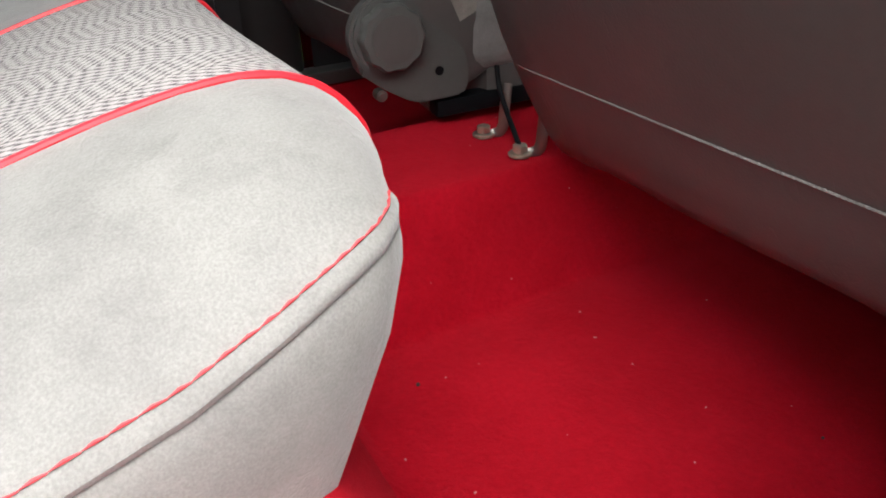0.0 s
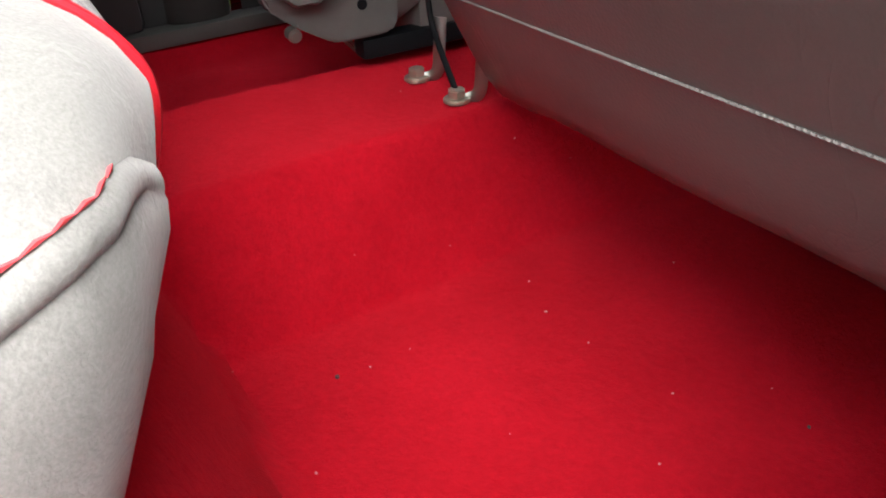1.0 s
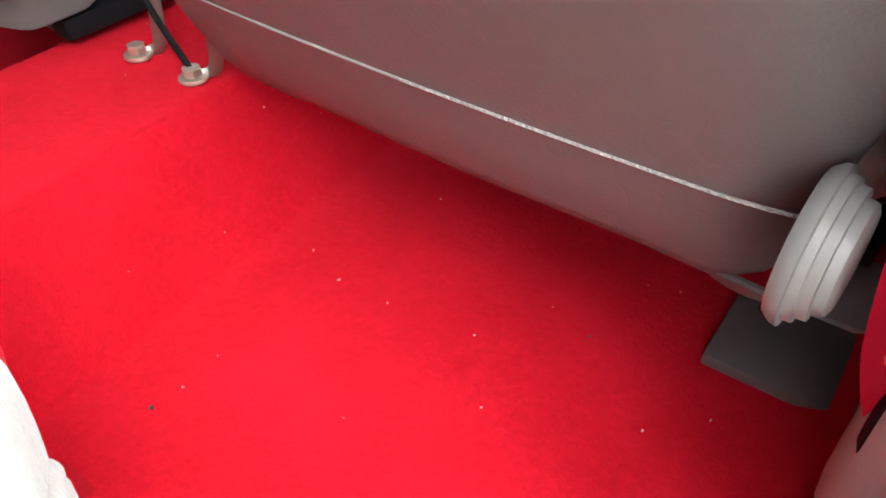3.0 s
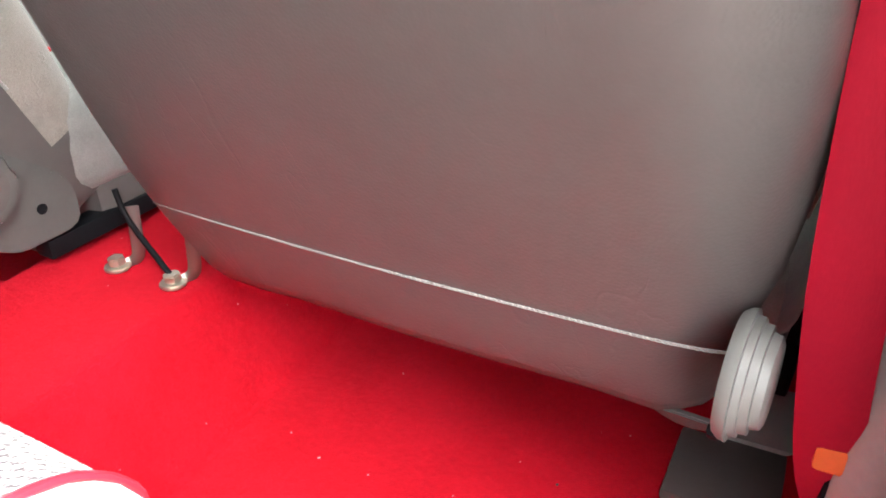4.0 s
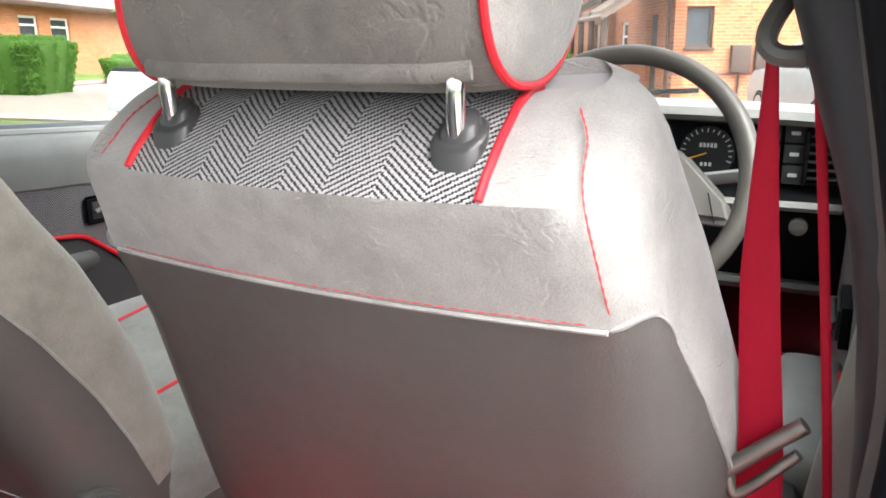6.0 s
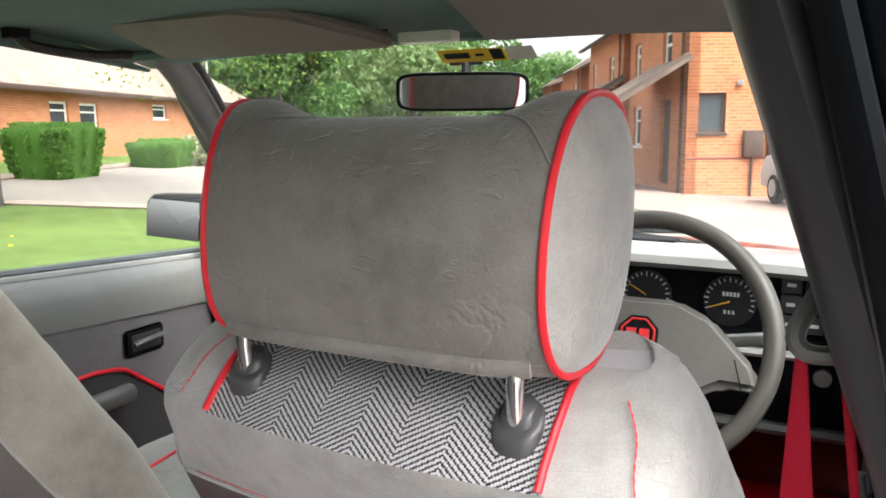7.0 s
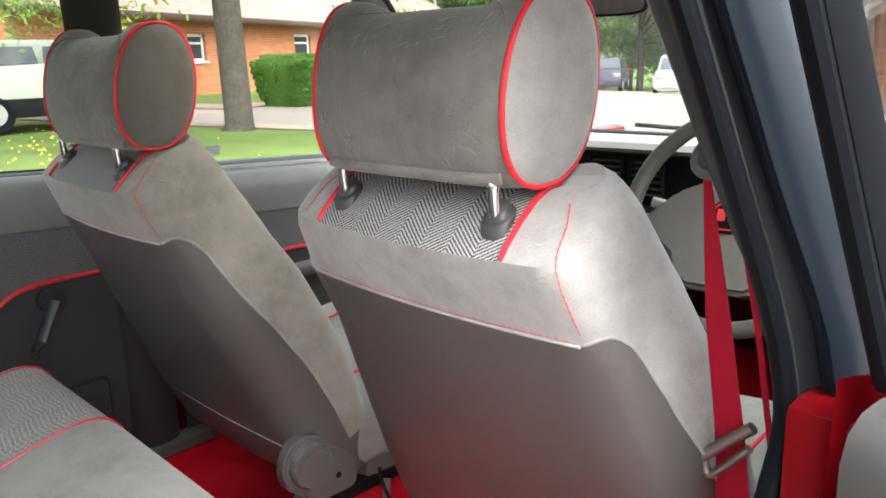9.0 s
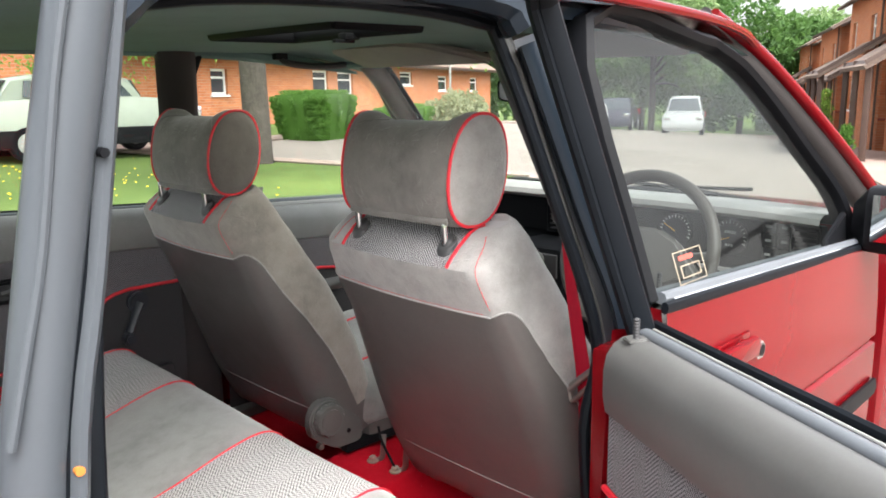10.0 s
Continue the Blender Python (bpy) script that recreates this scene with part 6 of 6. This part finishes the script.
# bungalow across the road
g = 0.4
home = thing("bungalow", "single-storey orange brick house with white windows and a brown tiled roof", "house", (0, 0, 0))
B0, B1 = D * 12 - NRM * 12.5, D * 46 - NRM * 12.5
holes = [(5.6, 6.4, 1.24, 1.96), (11.5, 12.65, 1.22, 2.02), (13.4, 14.7, 1.15, 2.0), (19.5, 21.0, 1.52, 2.1), (24.6, 26.0, 1.25, 1.98), (30.0, 31.4, 1.2, 1.95)]
_, d, n, P0 = wall(B0, B1, g - 1.2, 2.45, BRICK, home, holes)
for h in holes:
    window(home, P0, d, n, *h)
out = -n
e = 2.4
slab([B0 + out * 0.45 - d * 0.4 + Vector((0, 0, e)), B1 + out * 0.45 + d * 0.4 + Vector((0, 0, e)), B1 - out * 3.4 + d * 0.4 + Vector((0, 0, 4.6)), B0 - out * 3.4 - d * 0.4 + Vector((0, 0, 4.6))], 0.12, 1, TILES, home)
slab([B1 - out * 7.2 + d * 0.4 + Vector((0, 0, e)), B0 - out * 7.2 - d * 0.4 + Vector((0, 0, e)), B0 - out * 3.4 - d * 0.4 + Vector((0, 0, 4.6)), B1 - out * 3.4 + d * 0.4 + Vector((0, 0, 4.6))], 0.12, 1, TILES, home)
wall(B0, B0 + n * 6.8, g - 1.2, 2.45, BRICK, home)
wall(B1 + n * 6.8, B1, g - 1.2, 2.45, BRICK, home)
part("fascia", tube([B0 + out * 0.46 - d * 0.4 + Vector((0, 0, e - 0.06)), B1 + out * 0.46 + d * 0.4 + Vector((0, 0, e - 0.06))], 0.05, 6, 0.09), BROWN, home, "brown fascia and gutter")

# two-storey terrace on the right, stepping back and forth
def brick_house(s0, s1, n0, base, number):
    """One house of the terrace: a front on the street side, a near end wall, a porch and a roof."""
    house = thing("terraced_house", "two-storey orange brick house with a timber porch and white windows", "house", (0, 0, 0), "terraced houses")
    L = s1 - s0
    F0, F1 = D * s1 + NRM * n0, D * s0 + NRM * n0
    holes = [(0.7, 1.5, base + 2.75, base + 3.7), (L - 2.4, L - 1.5, base + 2.75, base + 3.7), (0.7, 1.7, base + 0.85, base + 1.95), (L - 2.4, L - 1.45, base + 0.02, base + 2.05)]
    _, d, n, P0 = wall(F0, F1, base - 1.5, base + 4.4, BRICK, house, holes)
    for h in holes[:3]:
        window(house, P0, d, n, *h)
    h = holes[3]
    leaf = P0 + d * h[0] + n * 0.1
    dr = new("front_door")
    dr.parent = house
    dr.matrix_basis = Matrix.Translation(leaf + Vector((0, 0, h[2]))) @ Matrix.Rotation(math.atan2(d.y, d.x), 4, "Z")
    part("leaf", box(0, 0, 0, h[1] - h[0], 0.06, h[3] - h[2], 0.01), WHITE if number % 2 else BROWN, dr, "panelled front door")
    E0, E1 = F1, F1 + NRM * 8
    eh = [(0.25, 0.85, base + 1.28, base + 2.15)]
    _, d2, n2, Q0 = wall(E0, E1, base - 1.5, base + 4.4, BRICK, house, eh)
    window(house, Q0, d2, n2, *eh[0], BROWN, False)
    part("brick_band", tube([E0 - D * 0.01 + Vector((0, 0, base + 0.72)), E1 - D * 0.01 + Vector((0, 0, base + 0.72))], 0.012, 4, 0.03), plastic("plum_brick", (0.22, 0.06, 0.045), 0.9), house, "plum brick band")
    o = -NRM
    top, ridge = base + 4.3, base + 6.9
    slab([F0 + o * 0.4 + Vector((0, 0, top)), F1 + o * 0.4 - D * 0.2 + Vector((0, 0, top)), F1 - o * 4 - D * 0.2 + Vector((0, 0, ridge)), F0 - o * 4 + Vector((0, 0, ridge))], 0.12, 1, TILES, house)
    slab([F1 - o * 8.3 - D * 0.2 + Vector((0, 0, top)), F0 - o * 8.3 + Vector((0, 0, top)), F0 - o * 4 + Vector((0, 0, ridge)), F1 - o * 4 - D * 0.2 + Vector((0, 0, ridge))], 0.12, 1, TILES, house)
    bm = bmesh.new()
    lay = bm.loops.layers.uv.new("UVMap")
    tri = [(E0, base + 4.4, 0), (E1, base + 4.4, 8), ((E0 + E1) / 2, ridge - 0.1, 4)]
    f = bm.faces.new([bm.verts.new((q.x, q.y, z)) for q, z, _ in tri])
    for lo, (q, z, u) in zip(f.loops, tri):
        lo[lay].uv = (u, z)
    part("gable", bm, BRICK, house, smooth=False)
    part("gutter", tube([F0 + o * 0.42 + Vector((0, 0, top - 0.05)), F1 + o * 0.42 + Vector((0, 0, top - 0.05))], 0.05, 8), BROWN, house, "brown gutter")
    part("downpipe", tube([F1 + o * 0.06 + D * 0.3 + Vector((0, 0, top)), F1 + o * 0.06 + D * 0.3 + Vector((0, 0, base - 0.5))], 0.035, 8), BROWN, house, "brown downpipe")
    # porch on posts
    base_p = F1 + D * 0.05
    along = min(3.4, L - 0.5)
    slab([base_p + D * along + o * 1.65 + Vector((0, 0, base + 1.95)), base_p - D * 0.25 + o * 1.65 + Vector((0, 0, base + 1.95)), base_p - D * 0.25 + Vector((0, 0, base + 2.95)), base_p + D * along + Vector((0, 0, base + 2.95))], 0.09, 1, TILES, house, "porch_roof")
    for u in (0.0, along * 0.5, along - 0.2):
        q = base_p + D * u + o * 1.5
        part("porch_post", move(box(-0.06, -0.06, base - 1.2, 0.06, 0.06, base + 2.1, 0.01), Matrix.Translation(q)), BROWN, house, "dark timber post")
    part("porch_beam", tube([base_p - D * 0.2 + o * 1.5 + Vector((0, 0, base + 2.0)), base_p + D * along + o * 1.5 + Vector((0, 0, base + 2.0))], 0.06, 4, 0.09), BROWN, house, "dark timber beam")
    part("porch_rafter", tube([base_p - D * 0.2 + o * 1.6 + Vector((0, 0, base + 1.98)), base_p - D * 0.2 + Vector((0, 0, base + 2.95))], 0.03, 4, 0.09), BROWN, house, "dark timber rafter")
    return house, E0


number = 0
for s0, s1, n0, base in ((17.1, 23.5, 5.2, -0.3), (23.5, 30.0, 5.0, -0.4), (30.0, 37.0, 6.0, -0.5), (37.0, 44.0, 5.6, -0.6), (44.0, 52.0, 6.4, -0.6), (52.0, 60.0, 6.0, -0.6), (60.0, 68.0, 6.6, -0.6)):
    h, E0 = brick_house(s0, s1, n0, base, number)
    if number == 0:
        # meter boxes on the near wall
        for u in (1.45, 1.98):
            q = E0 + NRM * u - D * 0.14
            part("meter_box", move(box(-0.21, 0, 0.75, 0.21, 0.14, 1.33, 0.015), Matrix.Translation(q + Vector((0, 0, base))) @ Matrix.Rotation(math.atan2(NRM.y, NRM.x), 4, "Z")), BROWN, h, "dark brown meter box")
            part("meter_pipe", tube([q + D * 0.1 + Vector((0, 0, base + 0.75)), q + D * 0.1 + Vector((0, 0, base - 0.3))], 0.03, 6), BROWN, h)
        q = E0 + NRM * 1.13 - D * 0.05
        part("wall_lamp", move(box(-0.06, -0.08, 2.3, 0.06, 0.06, 2.42, 0.02), Matrix.Translation(q + Vector((0, 0, base)))), TRIM_LIGHT, h, "small wall lamp")
    number += 1

fence = thing("timber_fence", "low dark brown boarded garden fence", "fence", (0, 0, 0))
for k in range(26):
    q = street(19.0 + k * 0.22, 2.6)
    part("board", move(box(-0.1, -0.012, 0.02, 0.1, 0.012, 0.85 + 0.01 * (k % 3), 0.004), Matrix.Translation(q) @ Matrix.Rotation(math.atan2(D.y, D.x), 4, "Z")), BROWN, fence)

POT = plastic("dark_pot", (0.03, 0.03, 0.032), 0.5)


def leaf_material(name, c, c2):
    m = Mat(name, c, 0.6, spec=0.3)
    geo = m.t.nodes.new("ShaderNodeNewGeometry")
    m.base(m.ramp(geo.outputs["Random Per Island"], (0.0, c), (1.0, c2)))
    m.b.inputs["Transmission Weight"].default_value = 0.0
    tl = m.t.nodes.new("ShaderNodeBsdfTranslucent")
    tl.inputs[0].default_value = (*[min(1, v * 1.6) for v in c2], 1)
    mx = m.t.nodes.new("ShaderNodeMixShader")
    mx.inputs[0].default_value = 0.35
    m.t.links.new(m.b.outputs[0], mx.inputs[1])
    m.t.links.new(tl.outputs[0], mx.inputs[2])
    m.t.links.new(mx.outputs[0], m.t.nodes["Material Output"].inputs[0])
    return m.m


LEAF = leaf_material("fresh_leaf", (0.07, 0.13, 0.018), (0.16, 0.26, 0.045))
LEAF_DARK = leaf_material("dark_leaf", (0.03, 0.075, 0.02), (0.08, 0.16, 0.04))
# distant leaves, paled in colour to stand in for haze
LEAF_HAZY = leaf_material("hazy_far_leaf", (0.09, 0.145, 0.055), (0.18, 0.26, 0.11))
LEAF_HEDGE = leaf_material("hedge_leaf", (0.05, 0.12, 0.02), (0.12, 0.25, 0.045))
BARK = Mat("grey_bark", (0.085, 0.074, 0.062), 0.9)
BARK.vary(6, 0.3, 40, 0.4)
BARK.bump(BARK.noise(30, 4, stretch=(1, 1, 0.15)), 0.9, 0.03)
BARK = BARK.m


def leaves(name, centres, spread, count, size, material, parent, seed, flat=1.0):
    """A cloud of small bent leaves round clump centres."""
    r = np.random.default_rng(seed)
    C = np.array([tuple(c) for c in centres])
    which = r.integers(0, len(C), count)
    off = r.normal(0, 1, (count, 3))
    off /= np.linalg.norm(off, axis=1)[:, None]
    sp = np.array(spread) if np.ndim(spread) else np.full(len(C), spread)
    mid = C[which] + off * (sp[which] * r.uniform(0.35, 1.0, count) ** 0.6)[:, None] * np.array([1, 1, flat])
    a = r.normal(0, 1, (count, 3))
    a /= np.linalg.norm(a, axis=1)[:, None]
    b = np.cross(a, r.normal(0, 1, (count, 3)))
    b /= np.linalg.norm(b, axis=1)[:, None]
    sz = size * r.uniform(0.6, 1.4, count)[:, None]
    up = np.cross(a, b) * sz * 0.25
    quad = np.stack([mid - a * sz, mid - b * sz * 0.5 + up, mid + a * sz, mid + b * sz * 0.5 + up], 1).reshape(-1, 3)
    me = bpy.data.meshes.new(name)
    me.from_pydata(quad.tolist(), [], np.arange(count * 4).reshape(-1, 4).tolist())
    me.materials.append(material)
    ob = new(name, me)
    ob.parent = parent
    return ob


def tree(x, y, height, trunk_r, crown_r, crown_z, count, size, material, label, seed, clumps=40, lift=0.55, low=-0.75):
    z = ground_z(x, y) - 0.1
    t = thing("tree", label, "tree", (x, y, z), "trees")
    r = random.Random(seed)
    top = height * lift
    part("trunk", tube([(0, 0, 0), (0.02, 0.01, 0.25), (r.uniform(-0.1, 0.1), r.uniform(-0.1, 0.1), top * 0.5), (r.uniform(-0.2, 0.2), r.uniform(-0.2, 0.2), top)], [trunk_r * 1.5, trunk_r * 1.08, trunk_r, trunk_r * 0.6], 14, steps=6), BARK, t, "grey furrowed trunk")
    cs = []
    for k in range(clumps):
        a, e = r.uniform(0, 2 * math.pi), r.uniform(low, 1.0)
        q = r.uniform(0.35, 1.0) ** 0.5
        cs.append(Vector((math.cos(a) * crown_r * q * math.sqrt(max(0.05, 1 - e * e * 0.8)), math.sin(a) * crown_r * q * math.sqrt(max(0.05, 1 - e * e * 0.8)), crown_z + e * (height - crown_z))))
    for k in range(7):
        c = cs[k * 3 % len(cs)]
        part("limb", tube([(0, 0, top * r.uniform(0.55, 0.95)), c * 0.5 + Vector((0, 0, top * 0.35)), c], [trunk_r * 0.45, trunk_r * 0.25, trunk_r * 0.08], 7, steps=3), BARK, t)
    leaves("crown", cs, crown_r * 0.34, count, size, material, t, seed)
    return t


tree(-9.99, 6.43, 9.4, 0.21, 4.8, 5.3, 80000, 0.04, LEAF, "broad street tree with a grey trunk on the grass", 3, 80, low=-0.6)
tree(-9.0, -3.5, 10.0, 0.2, 3.0, 7.2, 34000, 0.045, LEAF, "leafy street tree on the grass verge", 4, 50)
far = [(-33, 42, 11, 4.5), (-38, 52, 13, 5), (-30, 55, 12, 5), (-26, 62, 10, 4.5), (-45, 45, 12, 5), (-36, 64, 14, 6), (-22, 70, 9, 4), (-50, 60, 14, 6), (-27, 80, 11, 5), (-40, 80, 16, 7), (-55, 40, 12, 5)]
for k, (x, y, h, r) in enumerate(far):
    tree(x, y, h, 0.25, r, h * 0.5, 9000, 0.27, LEAF_HAZY if k % 3 else LEAF_DARK, "tall leafy tree at the end of the street", 20 + k, 40)


def hedge(x, y, length, depth, height, turn, label, seed, count=9000, material=None):
    z = ground_z(x, y) - 0.03
    h = thing("hedge", label, "hedge", (x, y, z), "hedges")
    h.rotation_euler = (0, 0, turn)
    rows = []
    for k in range(9):
        f = k / 8
        w = (0.78 + 0.22 * min(1, f * 1.25)) * (1 if f < 0.9 else 0.96)
        rows.append([Vector((length / 2 * w * math.copysign(abs(math.cos(a)) ** 0.35, math.cos(a)), depth / 2 * w * math.copysign(abs(math.sin(a)) ** 0.35, math.sin(a)), height * f + 0.02 * noise.noise(Vector((a * 3, f * 6, seed))))) for a in np.linspace(0, 2 * math.pi, 40, endpoint=False)])
    core = loft([[p * 0.97 for p in r] for r in rows])
    part("hedge_core", core, LEAF_HEDGE, h)
    r = np.random.default_rng(seed)
    pts = []
    for _ in range(1600):
        j = r.integers(0, 9)
        q = rows[j][r.integers(0, 40)]
        if j == 8:
            q = Vector((q.x * r.uniform(0, 1), q.y * r.uniform(0, 1), q.z))
        pts.append(q)
    leaves("foliage", pts, 0.075, count * 2, 0.032, material or LEAF_HEDGE, h, seed)
    return h


turn = math.atan2(D.y, D.x)
hedge(-13.9, 10.6, 2.15, 1.3, 1.1, turn, "clipped green box-shaped hedge before the bungalow", 2)
hedge(-16.0, 15.5, 2.2, 1.2, 0.75, turn, "low clipped hedge beside the bungalow", 5, 6000)
FLOWER = plastic("yellow_petal", (0.75, 0.55, 0.02), 0.7)
heads = bmesh.new()
rnd = random.Random(8)
for _ in range(150):
    x, y = rnd.gauss(-9.2, 1.3), rnd.gauss(3.0, 0.9)
    bmesh.ops.create_icosphere(heads, subdivisions=1, radius=rnd.uniform(0.012, 0.022), matrix=Matrix.Translation((x, y, ground_z(x, y) + 0.07)) @ Matrix.Diagonal((1, 1, 0.5, 1)))
tagged(part("dandelions", heads, FLOWER), "small yellow flowers scattered over the grass", "flowers", kind="stuff")
bush = thing("shrub", "spiky grey-green shrub by the bungalow", "shrub", (-16.2, 17.6, ground_z(-16.2, 17.6)))
leaves("foliage", [Vector((random.uniform(-0.9, 0.9), random.uniform(-0.9, 0.9), random.uniform(0.2, 0.8))) for _ in range(14)], 0.5, 3500, 0.09, leaf_material("grey_leaf", (0.12, 0.14, 0.07), (0.28, 0.3, 0.18)), bush, 9)
for k, (s, n, hgt, mt, lab) in enumerate(((18.3, 2.9, 0.5, LEAF, "flowering plant in a dark pot"), (17.6, 3.4, 0.35, LEAF_HEDGE, "round plant in a dark pot"), (19.6, 3.2, 1.1, LEAF, "conical yellow-green conifer in a pot"))):
    q = street(s, n)
    pot = thing("potted_plant", lab, "plant", q, "potted plants")
    part("pot", move(disc(0.15, 0.32, 20, 0.01, 0.2), pose(0, 0, 0.17)), POT, pot, "dark plastic pot")
    leaves("foliage", [Vector((random.uniform(-0.12, 0.12) * (1.3 - f), random.uniform(-0.12, 0.12) * (1.3 - f), 0.35 + f * hgt)) for f in np.linspace(0, 1, 10)], 0.12, 900, 0.035, mt, pot, 40 + k)

post = thing("lamp_post", "slim grey street lamp post", "lamp post", street(34, -11))
part("pole", tube([(0, 0, -0.3), (0, 0, 6)], [0.06, 0.045], 10), TRIM_LIGHT, post)

# ---- parked cars ----
def parked_car(x, y, heading, colour, label, length=3.9, height=1.4, lower=None, seed=1):
    c = thing("parked_car", label, "car", (x, y, ground_z(x, y) + 0.01), "parked cars")
    c.rotation_euler = (0, 0, heading)
    body_m = paint("car_paint", colour, 0.15)
    L = length / 2
    prof = [(-L, 0.5), (-L + 0.05, 0.85), (-L + 0.2, 0.93), (-L + 0.75, 0.97), (-L + 1.5, 1.0), (L - 1.0, 0.98), (L - 0.15, 0.9), (L - 0.02, 0.6), (L, 0.45)]
    rows = []
    for yy, z in prof:
        rows.append([Vector((xx, yy, zz)) for xx, zz in ((-0.6, 0.22), (-0.78, 0.3), (-0.81, 0.55), (-0.8, z - 0.1), (-0.74, z), (0, z + 0.02), (0.74, z), (0.8, z - 0.1), (0.81, 0.55), (0.78, 0.3), (0.6, 0.22))])
    part("body", loft(rows), body_m, c, "painted body")
    cab = [(-L + 0.35, 0.95, 0.72), (-L + 0.6, height - 0.06, 0.6), (-L + 1.0, height, 0.58), (0.35, height - 0.01, 0.58), (0.6, height - 0.08, 0.6), (L - 1.05, 0.97, 0.72)]
    part("roof", loft([[Vector((-w, yy, 0.94)), Vector((-w, yy, z - 0.05)), Vector((-w + 0.06, yy, z)), Vector((w - 0.06, yy, z)), Vector((w, yy, z - 0.05)), Vector((w, yy, 0.94))] for yy, z, w in cab]), body_m, c)
    for s in (-1, 1):
        for y0, y1 in ((-L + 0.72, -L + 1.45), (-L + 1.52, 0.42)):
            bm = bmesh.new()
            bm.faces.new([bm.verts.new((s * xx, yy, zz)) for xx, yy, zz in ((0.735, y0, 1.0), (0.735, y1 + 0.16 * (y1 > 0), 1.0), (0.612, y1 - 0.02, height - 0.1), (0.612, y0 + 0.06, height - 0.1))])
            part("side_window", bm, PANE, c, "dark side glass", smooth=False)
        for yy in (-L + 0.72, L - 0.72):
            wh = part("wheel", move(disc(0.29, 0.18, 32, 0.03), Matrix.Translation((s * 0.74, yy, 0.29)) @ Matrix.Rotation(math.pi / 2, 4, "Y")), RUBBER, c, "black tyre")
            part("wheel_cover", move(disc(0.19, 0.2, 28, 0.02), Matrix.Translation((s * 0.74, yy, 0.29)) @ Matrix.Rotation(math.pi / 2, 4, "Y")), TRIM_LIGHT, wh, "pale wheel trim")
        part("lamp", box(s * 0.74 - 0.09, -L - 0.01, 0.66, s * 0.74 + 0.05, -L + 0.05, 0.9, 0.02), plastic("tail_red", (0.5, 0.02, 0.02), 0.2), c, "red tail lamp")
        part("lamp", box(s * 0.62 - 0.12, L - 0.16, 0.66, s * 0.62 + 0.12, L - 0.02, 0.8, 0.02), CHROME, c, "headlamp")
    for yy0, z0, yy1, z1 in ((-L + 0.36, 1.0, -L + 0.58, height - 0.1), (L - 1.08, 1.0, 0.64, height - 0.1)):
        sgn = -1 if yy0 < 0 else 1
        bm = bmesh.new()
        bm.faces.new([bm.verts.new((xx, yy + sgn * 0.02, zz + 0.01)) for xx, yy, zz in ((-0.64, yy0, z0), (0.64, yy0, z0), (0.53, yy1, z1), (-0.53, yy1, z1))])
        part("screen", bm, PANE, c, "dark glass", smooth=False)
    for yy in (-L - 0.03, L - 0.07):
        part("bumper", box(-0.78, yy, 0.32, 0.78, yy + 0.12, 0.56, 0.04), BLACK if lower else body_m, c, "bumper")
    if lower:
        for s in (-1, 1):
            part("sill_cladding", box(s * 0.8 - 0.03, -L + 0.1, 0.22, s * 0.8 + 0.03, L - 0.1, 0.5, 0.01), BLACK, c, "black lower cladding")
    return c


parked_car(-12.6, 4.7, radians(-4), (0.33, 0.37, 0.32), "pale green-white hatchback with black lower cladding", 3.65, 1.36, True)
heading = turn - math.pi / 2
parked_car(-14.9, 30.9, heading + math.pi, (0.4, 0.41, 0.41), "white people carrier far down the road", 3.9, 1.6)
parked_car(-18.4, 31.2, heading + math.pi, (0.05, 0.05, 0.07), "dark car parked far down the road", 4.0, 1.45)
parked_car(-14.2, 21.8, heading, (0.7, 0.7, 0.7), "white hatchback parked down the road", 3.9, 1.5)
parked_car(0.75, 15.2, heading, (0.35, 0.36, 0.37), "silver hatchback parked by the terrace", 3.9, 1.45)
